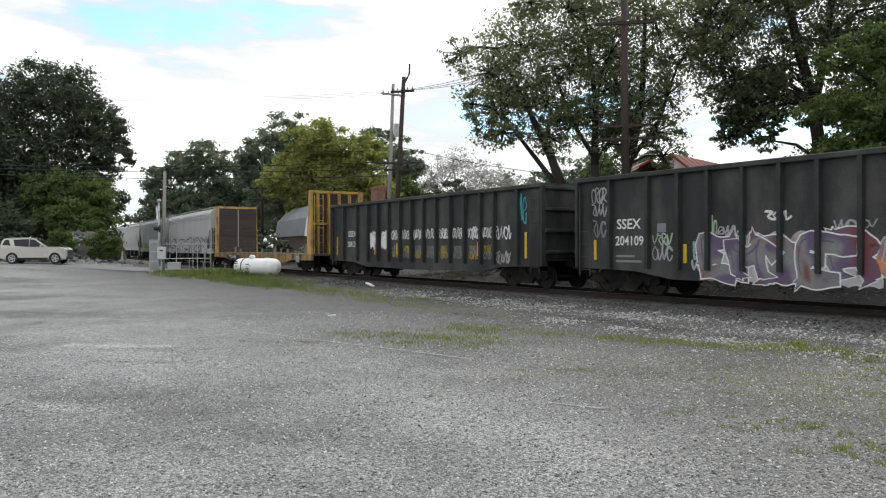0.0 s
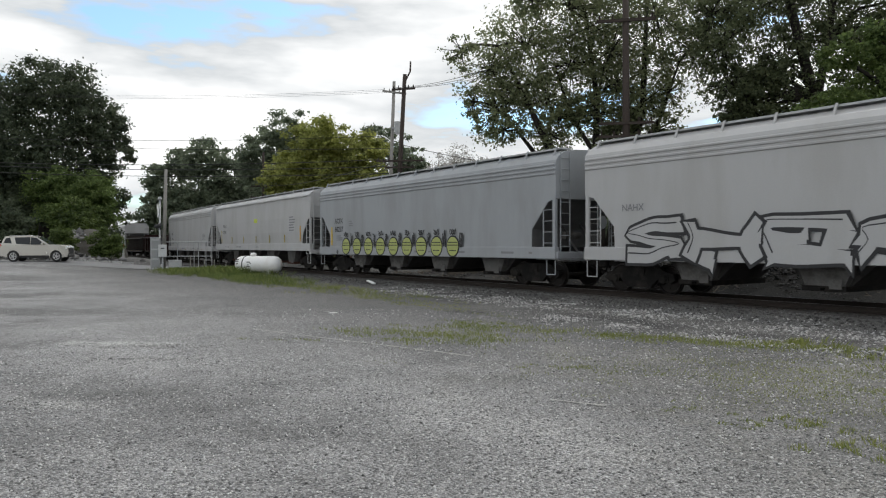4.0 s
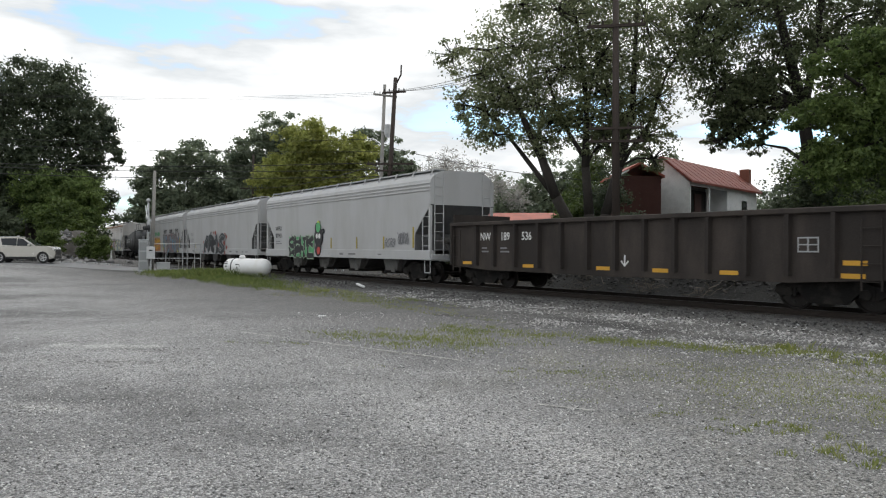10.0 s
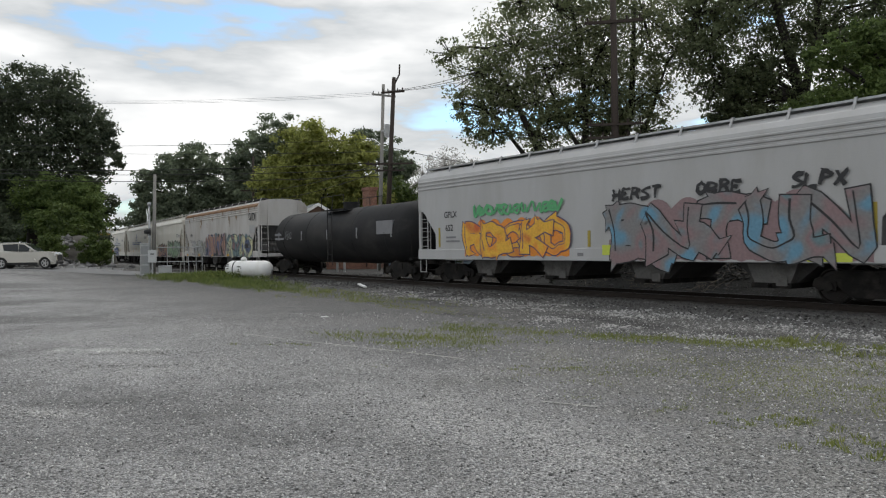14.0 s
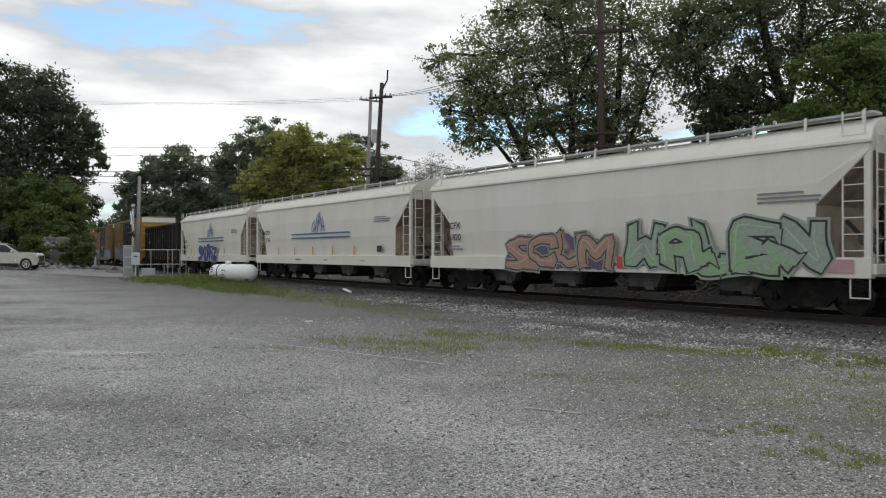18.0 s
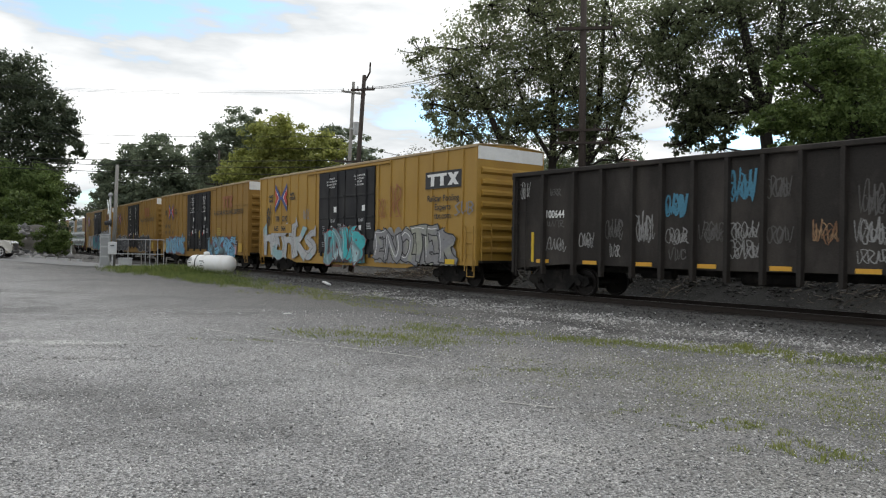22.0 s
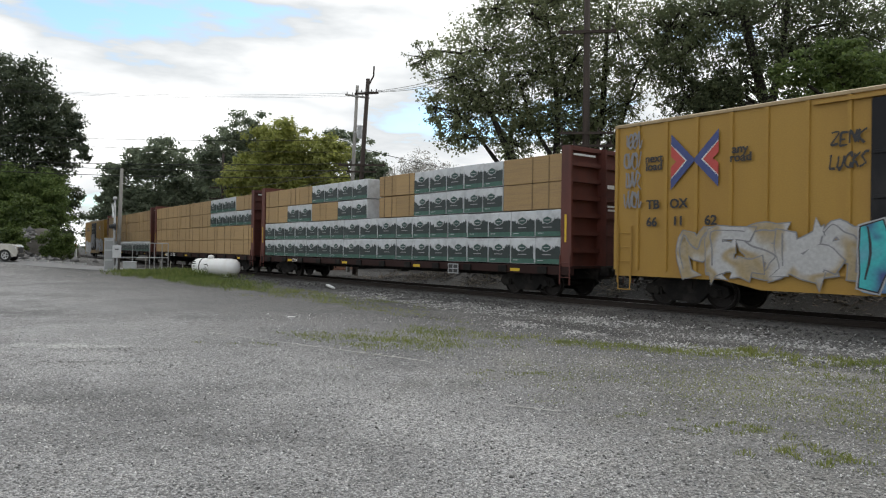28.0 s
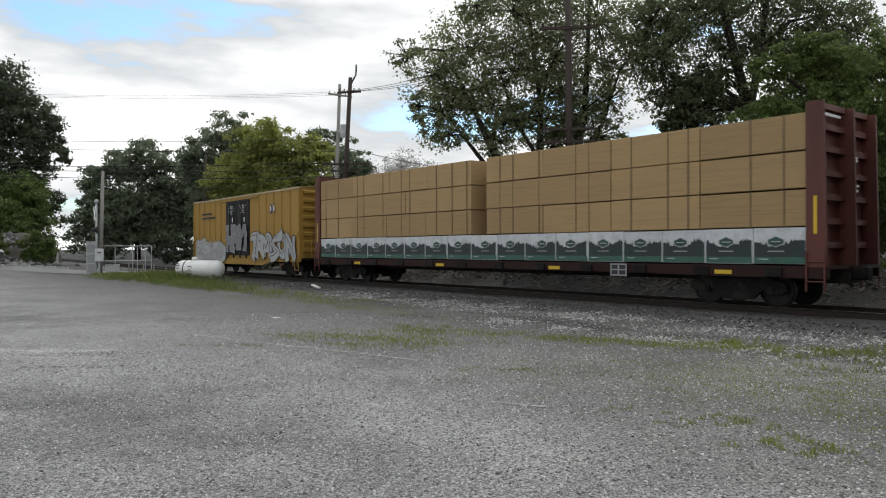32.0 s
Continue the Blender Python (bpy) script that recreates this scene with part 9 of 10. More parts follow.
for i in range(8):
    x = (-1.66, -0.74, 0.17, 1.1, 2.05, 3.0, 4.0, 4.9)[i]
    scrawl(c, x, 1.98, 0.66, 0.4, WHITE, -1.475, 120 + i, 6, 0.034)
    scrawl(c, x, 1.35, 0.5, 0.3, (GRAPHITE, OLIVE, GRAPHITE)[i % 3], -1.475, 140 + i, 6, 0.024)
    scrawl(c, x, 1.12, 0.55, 0.26, (OLIVE, GRAPHITE)[i % 2], -1.475, 160 + i, 6, 0.024)
scrawl(c, 5.75, 1.95, 0.85, 0.45, WHITE, -1.475, 34, 5, 0.04)
scrawl(c, 5.75, 1.05, 0.8, 0.4, SILVER, -1.475, 35, 6, 0.04)
scrawl(c, 6.75, 2.7, 0.5, 1.0, CYAN, -1.475, 33, 3, 0.05)
bulk = bulkhead_flat(19.65, mid(-35.95, -55.1), "empty yellow flat car with tall planked end walls")
part("stencil_panel", box(-6.0, -3.0, -1.685, -1.675, 0.62, 0.94), BLACK, bulk)
lettering("TTPX 804838", -4.5, 0.78, 0.2, WHITE, bulk, -1.69)
bars(bulk, 2.8, 0.75, 0.85, 0.17, 2, GRAPHITE, -1.688)
bars(bulk, 7.85, 0.8, 0.36, 0.26, 3, GRAPHITE, -1.688)
part("stencil_panel", box(2.3, 3.3, -1.685, -1.675, 0.64, 0.86), SILVER, bulk)
part("stencil_panel", box(7.6, 8.1, -1.685, -1.675, 0.62, 0.98), SILVER, bulk)

c = covered_hopper(18.55, mid(-56.2, -74.05), HOP_WHITE, "pale grey covered hopper car with black outlined graffiti", strips=0)
piece(c, "SHEAVON", -7.3, 7.7, 1.0, 2.2, [HOP_WHITE], BLACK, -1.642, 9, None, 0.085, 0.36, shine=BLACK, jitter=0.05)
lettering("NAHX", -7.05, 2.5, 0.2, GRAPHITE, c)
c = covered_hopper(18.5, mid(-75.3, -93.1), HOP_GREY, "blue-grey covered hopper car with lime face graffiti", strips=0)
lettering("ACFX", -6.71, 2.63, 0.25, BLACK, c)
lettering("68237", -6.68, 2.22, 0.26, BLACK, c)
bars(c, -6.6, 1.8, 0.7, 0.3, 3, GRAPHITE)
bars(c, -5.4, 2.5, 0.4, 0.3, 3, GRAPHITE)
strip(c, -7.48, 1.44, 2.35)
part("sign", box(-6.9, -6.7, -1.634, -1.625, 1.0, 1.2), BLACK, c)
for i in range(9):
    x = -5.85 + i * 1.13
    bm = bmesh.new()
    rod(bm, (x, -1.64, 1.38), (x, -1.63, 1.38), 0.43, n=22)
    part("graffiti", bm, BLACK, c)
    bm = bmesh.new()
    rod(bm, (x, -1.65, 1.38), (x, -1.636, 1.38), 0.37, n=22)
    part("graffiti", bm, DULL_LIME, c)
    bm = bmesh.new()
    for k, (dz, w) in enumerate(((-0.16, 0.22), (0.05, 0.34), (0.16, 0.3))):
        bx(bm, x - w, x + w, -1.658 - 0.001 * k, -1.648, 1.38 + dz - 0.016, 1.38 + dz + 0.016)
    part("graffiti", bm, BLACK, c)
    scrawl(c, x + 0.56, 1.65, 0.2, 0.55, BLACK, -1.642, 50 + i, 2, 0.06)
    scrawl(c, x, 1.95, 0.4, 0.2, BLACK, -1.642, 70 + i, 3, 0.045)
c = covered_hopper(19.45, mid(-94.3, -113.05), HOP_WHITE, "white covered hopper car with a small yellow sign", style="smooth", strips=0)
lettering("WLPX", -7.05, 2.8, 0.22, BLACK, c)
lettering("921701", -7.05, 2.37, 0.22, BLACK, c)
part("sign", box(-0.27, 0.42, -1.612, -1.60, 2.88, 3.14), LIME, c, "yellow sign with small print")
bars(c, 6.65, 2.68, 0.95, 0.9, 6, GRAPHITE)
strip(c, 7.9, 1.65, 2.52, ORANGE_YELLOW)
for x, z in ((5.4, 2.06), (2.75, 2.05), (0.14, 2.03), (-2.49, 2.03), (-5.19, 2.02)):
    strip(c, x, z - 0.46, z, OLIVE)
strip(c, -7.79, 1.6, 2.52, OLIVE)
part("stencil_panel", box(-6.2, -5.9, -1.625, -1.61, 2.5, 2.75), HOP_SOFT, c)
c = covered_hopper(19.2, mid(-114.4, -132.9), HOP_WHITE, "clean white covered hopper car with black lettering", strips=0)
lettering("MLLX", -7.05, 2.53, 0.22, BLACK, c)
lettering("98431", -6.95, 2.06, 0.22, BLACK, c)
bars(c, -6.85, 1.68, 0.8, 0.22, 2, GRAPHITE)
bars(c, 6.6, 2.15, 1.15, 0.5, 5, GRAPHITE)
part("sign", box(7.17, 7.54, -1.612, -1.60, 1.39, 1.66), BLACK, c)
for i in range(6):
    part("reflector_strip", box(-5.2 + i * 2.15, -4.85 + i * 2.15, -1.634, -1.622, 1.05, 1.15), OLIVE, c)
part("sign", box(-7.0, -6.82, -1.634, -1.624, 1.0, 1.14), BLACK, c)
c = gondola(17.2, mid(-133.8, -150.1), GON_BROWN, "rust-brown gondola car with high ribbed ends", 2.42, (-8.2, -6.23, -4.82, -3.67, -2.5, -1.36, -0.13, 1.13, 2.38, 3.7, 4.9, 6.35, 8.2), 0.66, 0.32, strips=(6, "h"))
bars(c, -6.0, 1.8, 0.6, 0.5, 3, GRAPHITE, -1.475)
bars(c, -1.2, 1.5, 0.6, 0.3, 2, GRAPHITE, -1.475)
bars(c, 4.6, 1.7, 0.6, 0.4, 3, GRAPHITE, -1.475)
scrawl(c, -1.0, 0.9, 0.3, 0.35, WHITE, -1.482, 77, 2, 0.05)
c = gondola(16.2, mid(-151.1, -166.7), GON_GREY, "dark grey-brown gondola car with yellow reflectors", 2.42, (-7.8, -6.23, -5.24, -4.13, -2.98, -1.93, -0.81, 0.29, 1.33, 2.34, 3.37, 4.44, 5.5, 6.57, 7.8), 0.62)
for x, z in ((-6.84, 0.91), (-3.52, 0.86), (-0.23, 0.86), (1.84, 0.85), (3.94, 0.85), (7.0, 1.15), (6.96, 0.86)):
    part("reflector_strip", box(x - 0.26, x + 0.26, -1.482, -1.468, z - 0.055, z + 0.055), ORANGE_YELLOW, c)
part("end_sheet", box(-7.8, -7.73, -1.42, 1.42, 2.42, 2.74), GON_GREY, c)
for txt, x in (("NW", -5.78), ("189", -4.7), ("536", -3.6)):
    lettering(txt, x, 1.86, 0.28, WHITE, c, -1.475, wide=0.85)
bars(c, -5.78, 1.4, 0.4, 0.25, 2, GRAPHITE, -1.475)
bars(c, -4.7, 1.4, 0.5, 0.25, 2, GRAPHITE, -1.475)
placard(c, 5.96, 1.56, 0.5, 0.36, -1.482, GON_GREY)
bm = bmesh.new()
stroke(bm, [(0.6, 1.25), (0.6, 0.98)], 0.05, -1.482)
stroke(bm, [(0.48, 1.08), (0.6, 0.95), (0.72, 1.08)], 0.05, -1.483)
part("arrow_mark", bm, WHITE, c)
c = covered_hopper(18.3, mid(-167.9, -185.5), HOP_WHITE, "pale grey covered hopper car with green and black graffiti", peak=3.2, strips=0)
lettering("WFRX", -6.9, 2.53, 0.24, BLACK, c)
lettering("877431", -6.85, 2.12, 0.24, BLACK, c)
bars(c, -6.85, 1.75, 0.9, 0.25, 2, GRAPHITE)
part("graffiti", box(-5.3, -2.05, -1.641, -1.632, 0.98, 2.05), GREEN, c)
piece(c, "OHIK", -5.25, -2.1, 1.45, 2.1, [BLACK], PALE_GREEN, -1.645, 41, None, 0.035, 0.42)
piece(c, "WAIL", -5.25, -2.1, 0.92, 1.55, [BLACK], PALE_GREEN, -1.645, 42, None, 0.035, 0.42)
for x in (-0.1, 2.6, 5.1):
    strip(c, x, 1.42, 1.95, OLIVE)
bm = bmesh.new()
for k, (x, z, r) in enumerate(((-1.55, 1.35, 0.34), (-1.5, 2.0, 0.5), (-1.6, 2.45, 0.32), (-0.95, 2.3, 0.13))):
    rod(bm, (x, -1.652 - 0.001 * k, z), (x, -1.63, z), r, n=16)
part("graffiti", bm, BLACK, c)
for x, z, r, m in ((-1.5, 2.68, 0.16, LIME), (-1.5, 2.5, 0.26, GREEN), (-1.45, 1.3, 0.2, RED), (-1.66, 2.05, 0.13, WHITE), (-1.36, 2.05, 0.13, WHITE)):
    bm = bmesh.new()
    rod(bm, (x, -1.662 - 0.01 * r, z), (x, -1.65, z), r, n=14)
    part("graffiti", bm, m, c)
tag(c, "ASRB", 5.7, 1.7, 0.9, 0.5, GRAPHITE, -1.62, 71, 0.05)
scrawl(c, 6.75, 1.85, 0.9, 0.45, GRAPHITE, -1.62, 71, 7, 0.045)
strip(c, 7.54, 1.46, 2.32, OLIVE)
c = covered_hopper(19.1, mid(-187.0, -205.4), HOP_WHITE, "pale grey covered hopper car with black and red graffiti", strips=2)
lettering("UTCX", -7.27, 2.46, 0.24, GRAPHITE, c)
lettering("51532", -7.2, 2.02, 0.24, GRAPHITE, c)
piece(c, "ARIS", -3.2, 2.15, 0.98, 2.45, [SLATE, BLACK], HOP_SOFT, -1.642, 15, None, 0.04, 0.36, jitter=0.09)
bm = bmesh.new()
for k, (x, z, r) in enumerate(((-3.55, 1.85, 0.1), (-3.5, 1.1, 0.11), (-3.1, 1.25, 0.2), (2.55, 2.2, 0.13), (2.6, 1.45, 0.15), (2.2, 1.08, 0.16), (-0.7, 2.5, 0.09), (-0.25, 2.5, 0.16), (2.2, 2.3, 0.15), (2.0, 1.75, 0.2), (-1.0, 1.35, 0.2), (0.5, 1.6, 0.22))):
    rod(bm, (x, -1.6395 - 0.0001 * k, z), (x, -1.632, z), r, n=12)
part("graffiti", bm, DOT_RED, c)
c = covered_hopper(19.4, mid(-206.8, -225.5), HOP_WHITE, "white covered hopper car with orange and blue graffiti", strips=0)
lettering("GPLX", -7.17, 2.68, 0.24, BLACK, c)
lettering("652", -7.25, 2.17, 0.24, BLACK, c)
bars(c, -7.0, 1.75, 0.9, 0.3, 2, GRAPHITE)
piece(c, "RDCKO", -6.15, -1.0, 1.08, 2.4, [ORANGE, DEEP_YELLOW, RED_ORANGE], DULL_PURPLE, -1.642, 16, ORANGE, 0.04, 0.34)
scrawl(c, -3.5, 2.74, 4.6, 0.32, GREEN, -1.642, 17, 16, 0.11)
piece(c, "BNTUN", 0.85, 7.9, 0.98, 2.66, [DULL_TEAL, DULL_ROSE, DUST_GREY, SOFT_BLUE], BLACK, -1.642, 18, DULL_ROSE, 0.035, 0.40)
for word, x, w in (("HERST", 1.72, 1.75), ("OBRE", 4.35, 1.35), ("SLPX", 6.9, 1.3)):
    tag(c, word, x, 2.9, w, 0.42, BLACK, -1.642, 81, 0.09)
part("paint_blot", box(0.45, 0.95, -1.644, -1.632, 1.15, 1.45), LIME, c)
part("paint_blot", box(6.6, 7.6, -1.644, -1.632, 1.0, 1.2), LIME, c)
strip(c, -0.1, 1.4, 1.9, OLIVE)
strip(c, 8.05, 1.45, 2.3, OLIVE)
strip(c, -7.9, 1.45, 2.2, OLIVE)
c = tank_car(17.2, mid(-226.2, -242.6), "black tank car with faded stencils")
scrawl(c, -5.0, 2.2, 0.8, 0.4, SILVER, -1.45, 91, 5, 0.02)
c = covered_hopper(19.8, mid(-243.7, -262.8), HOP_DIRTY, "dirty white covered hopper car with rust streaks and long graffiti", rust=True, strips=0)
lettering("GPLX", -7.4, 2.63, 0.25, BLACK, c)
lettering("1116", -7.45, 2.15, 0.25, BLACK, c)
piece(c, "TKEW", -7.1, -2.95, 1.0, 2.12, [OLIVE_GREY, HOP_SOFT], GRAPHITE, -1.642, 19, None, 0.04, 0.32)
piece(c, "MBRN", -2.9, 2.3, 0.98, 2.6, [DULL_BLUE, DULL_ROSE, RUST_TAN, DULL_ROSE, DULL_TEAL], HOP_SOFT, -1.642, 20, SLATE, 0.014, 0.34, shine=SLATE)
scrawl(c, 2.3, 2.25, 1.1, 0.6, GRAPHITE, -1.642, 151, 4, 0.05)
piece(c, "SENRO", 2.9, 8.4, 0.98, 2.45, [DULL_ROSE, DULL_TEAL, PALE_YELLOW, DULL_BLUE], BLACK, -1.642, 21, DULL_TEAL, 0.04, 0.34)
for x in (-8.6, -5.0, -1.0, 3.1):
    part("reflector_strip", box(x - 0.28, x + 0.28, -1.657, -1.645, 1.02, 1.16), ORANGE_YELLOW, c)
part("sign", box(7.1, 7.7, -1.675, -1.66, 1.55, 1.85), BLACK, c)
part("paint_blot", box(7.9, 9.0, -1.64, -1.632, 2.5, 3.0), HOP_SOFT, c)
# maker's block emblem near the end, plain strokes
bm = bmesh.new()
for k, pts in enumerate(([(8.12, 3.72), (7.85, 3.72), (7.85, 3.38), (8.12, 3.38), (8.12, 3.55)], [(8.2, 3.32), (8.36, 3.72), (8.52, 3.32)], [(8.5, 3.7), (8.82, 3.7)], [(8.66, 3.7), (8.66, 3.3)], [(8.86, 3.7), (9.14, 3.28)], [(9.14, 3.68), (8.86, 3.28)])):
    stroke(bm, pts, 0.09, -1.65 - 0.0008 * k)
part("emblem", bm, BLACK, c)


def cream_hopper(length, place, label, strips=5):
    return covered_hopper(length, place, HOP_CREAM, label, style="ledged", strips=strips, strip_mat=ORANGE_YELLOW)


def owner_emblem(c, x, z, k=1.0, wide=3.2):
    """Blue emblem of tall leaning loops over two stripes, drawn as plain strokes."""
    bm = bmesh.new()
    for i, pts in enumerate(([(-0.72, 0.02), (-0.70, 0.35), (-0.45, 0.55), (-0.35, 0.2), (-0.62, 0.02)], [(-0.35, 0.02), (-0.1, 0.85)], [(-0.1, 0.02), (0.12, 0.92)], [(-0.22, 0.6), (0.0, 0.3), (0.14, 0.8)], [(0.1, 0.4), (0.28, 0.7), (0.32, 0.1)], [(0.3, 0.02), (0.5, 0.7), (0.66, 0.02)], [(0.36, 0.25), (0.62, 0.25)])):
        stroke(bm, [(x + k * a, z + k * b) for a, b in pts], 0.075 * k, -1.668 - 0.0008 * i)
    part("emblem", bm, EMBLEM_BLUE, c)
    for zz, a, b in ((z - 0.1, -wide, wide), (z - 0.3, -wide, wide)):
        part("stripe", box(x + a, x + b, -1.668, -1.655, zz - 0.035, zz + 0.035), EMBLEM_BLUE, c)


c = cream_hopper(16.6, -271.93, "cream covered hopper car with purple and green graffiti", 0)
lettering("ACFX", -6.5, 2.45, 0.24, BLACK, c, -1.66)
lettering("51820", -6.45, 2.02, 0.24, BLACK, c, -1.66)
bars(c, -6.3, 1.65, 0.9, 0.22, 2, GRAPHITE, -1.66)
bars(c, 6.2, 2.75, 1.6, 0.3, 3, GRAPHITE, -1.66)
piece(c, "SCUM", -3.5, 0.95, 0.93, 2.05, [RUST_TAN, DUST_ROSE], SLATE, -1.67, 22, DULL_PURPLE, 0.045, 0.3, halo=OLIVE_GREY, shine=HOP_SOFT, even=True)
piece(c, "WALEN", 1.6, 7.0, 0.95, 2.25, [DUST_GREEN, LEAF_SPRAY, OLIVE_GREY], BLACK, -1.67, 23, None, 0.055, 0.34, halo=DUST_GREEN, shine=PALE_GREEN, even=True)
part("graffiti", box(7.05, 7.6, -1.666, -1.655, 1.0, 1.3), PINK, c)
part("graffiti", box(1.15, 1.5, -1.666, -1.655, 1.0, 1.35), RED, c)
c = cream_hopper(17.2, mid(-281.2, -297.7), "cream covered hopper car with a blue emblem and stripes")
lettering("ACFX", -6.57, 2.58, 0.24, BLACK, c, -1.66)
lettering("51747", -6.5, 2.16, 0.24, BLACK, c, -1.66)
owner_emblem(c, 0.0, 2.52)
bars(c, 6.1, 2.92, 1.4, 0.28, 3, GRAPHITE, -1.66)
part("sign", box(5.68, 6.05, -1.668, -1.655, 1.5, 1.77), BLACK, c)
c = cream_hopper(16.4, mid(-299.3, -315.0), "cream covered hopper car with blue emblem and navy block graffiti")
lettering("ACFX", -6.0, 2.31, 0.22, BLACK, c, -1.66)
lettering("51949", -5.95, 1.92, 0.22, BLACK, c, -1.66)
owner_emblem(c, 0.35, 2.58, 1.0, 3.0)
piece(c, "SPERTZ", -2.45, 1.9, 0.9, 2.02, [NAVY], HOP_CREAM, -1.672, 24, None, 0.04, 0.38)
bars(c, 5.6, 2.85, 1.3, 0.28, 3, GRAPHITE, -1.66)

c = gondola(14.6, mid(-316.4, -330.3), GON_SOOT, "tall dark brown-black gondola car covered in small tags", 3.9, (-6.9, -5.63, -4.38, -3.33, -2.26, -1.32, -0.37, 0.57, 1.49, 2.38, 3.3, 4.3, 5.6, 6.9), 0.95, rib_low=0.66)
lettering("100644", -5.2, 2.51, 0.24, WHITE, c, -1.475, wide=0.8)
for i in range(7):
    x = -5.69 + i * 1.9
    part("reflector_strip", box(x - 0.26, x + 0.26, -1.49, -1.471, 1.0, 1.11), ORANGE_YELLOW, c)
for i, (x, z, w, h, m) in enumerate(((-6.5, 3.3, 0.45, 0.5, TAG_PALE), (-5.2, 3.2, 0.5, 0.2, TAG_DIM), (-5.2, 2.22, 0.75, 0.2, TAG_DIM), (-5.18, 1.58, 0.85, 0.42, TAG_PALE), (-3.92, 1.71, 0.55, 0.45, TAG_PALE), (-2.92, 2.02, 0.6, 0.55, TAG_DIM), (-2.9, 1.4, 0.4, 0.35, TAG_PALE), (-1.88, 2.05, 0.62, 0.8, TAG_PALE), (-0.87, 1.83, 0.65, 0.42, TAG_PALE), (-0.85, 1.35, 0.5, 0.3, TAG_DIM), (0.13, 1.93, 0.7, 0.5, TAG_DIM), (1.0, 1.95, 0.72, 0.42, TAG_PALE), (1.0, 1.5, 0.78, 0.45, TAG_PALE), (1.84, 2.96, 0.6, 0.5, TAG_DIM), (1.88, 1.85, 0.62, 0.4, TAG_DIM), (2.89, 1.9, 0.62, 0.5, RUST_DULL), (3.86, 1.9, 0.7, 0.55, TAG_PALE), (3.87, 1.37, 0.7, 0.3, TAG_PALE), (3.85, 2.6, 0.5, 0.7, TAG_DIM), (4.95, 1.8, 0.8, 0.5, TAG_DIM), (6.2, 1.9, 0.7, 0.5, TAG_PALE))):
    scrawl(c, x, z, w, h, m, -1.475, 300 + i, 4 if w < 0.6 else 5, 0.026)
    if h > 0.41:
        scrawl(c, x + 0.04, z - h * 0.12, w * 0.8, h * 0.55, m, -1.483, 340 + i, 5, 0.02)
for x, z, w, h, k in ((-0.9, 2.65, 0.62, 0.6, 0), (0.94, 3.05, 0.66, 0.75, 1)):
    scrawl(c, x, z, w, h, TAG_BLUE, -1.475, 220 + k, 5, 0.055)
    scrawl(c, x, z - 0.08, w * 0.9, h * 0.5, TAG_BLUE, -1.483, 222 + k, 6, 0.04)
strip(c, -6.13, 1.02, 1.97, y=-1.485)
strip(c, 6.0, 0.99, 1.99, y=-1.485)


def pair_marks(c, marks, size, y=-1.66):
    """Stencilled marks set between the side posts, drawn twice for weight."""
    for txt, x, z in marks:
        lettering(txt, x, z, size, BLACK, c, y)
        lettering(txt, x + 0.018, z, size, BLACK, c, y - 0.001)


def slogan(c, x):
    cross_logo(c, x, 3.86, 1.45)
    for txt, dx, z in (("next", -1.22, 4.0), ("load", -1.22, 3.78), ("any", 1.24, 4.02), ("road", 1.26, 3.81)):
        lettering(txt, x + dx, z, 0.22, BLACK, c, -1.66)
        lettering(txt, x + dx + 0.015, z, 0.22, BLACK, c, -1.661)


DOOR = (-2.3, 2.5)
c = boxcar(18.6, mid(-332.0, -350.05), "yellow high boxcar with grey, turquoise and black graffiti", panels=False, door=DOOR)
slogan(c, -6.42)
pair_marks(c, (("TB", -6.84, 2.77), ("OX", -6.01, 2.77)), 0.28)
part("stencil_panel", box(-7.6, -5.1, -1.70, -1.685, 2.06, 2.5), BOX_YELLOW, c)
pair_marks(c, (("665", -6.84, 2.27), ("964", -6.02, 2.27)), 0.25, -1.705)
three_letter_logo(c, 7.15, 3.93, 1.85, 0.45, WHITE, BLACK)
for txt, z in (("Railcar Pooling", 3.24), ("Experts", 2.92), ("ttx.com", 2.6)):
    lettering(txt, 7.15, z, 0.24, BLACK, c, -1.66, wide=0.95)
tag(c, "SUB", 8.4, 2.85, 1.1, 0.6, GRAPHITE, -1.665, 8, 0.05)
bm = bmesh.new()
fat_strokes(bm, [[(4.05, 2.75), (4.0, 3.5), (4.2, 3.85), (4.45, 3.7), (4.4, 3.35), (4.15, 3.2), (4.35, 2.7), (4.1, 2.65)]], 0.04, -1.665)
part("tag", bm, MAROON, c)
piece(c, "HEAKS", -8.3, -2.55, 0.75, 2.45, [SILVER, HOP_SOFT, TEAL], GRAPHITE, -1.665, 25, None, 0.03, 0.28, jitter=0.09)
piece(c, "DNUB", -1.5, 1.85, 0.68, 2.3, [CYAN, DULL_TEAL, PALE_TEAL], DULL_RED, -1.75, 26, SLATE, 0.04, 0.38, shine=PALE_TEAL, even=True, jitter=0.08)
piece(c, "ENOTER", 2.65, 7.9, 0.75, 2.2, [OLIVE_GREY, GRAPHITE, DUST_GREY], BLACK, -1.665, 27, DUST_GREY, 0.045, 0.30, shine=WHITE, jitter=0.09)
scrawl(c, 4.0, 3.3, 0.9, 1.2, MAROON, -1.665, 130, 3, 0.035)
scrawl(c, 3.1, 3.0, 0.5, 0.8, MAROON, -1.665, 131, 3, 0.03)
scrawl(c, -7.9, 2.9, 0.5, 1.1, BLACK, -1.665, 132, 3, 0.06)
scrawl(c, -3.6, 2.9, 0.7, 0.5, GRAPHITE, -1.665, 133, 4, 0.04)
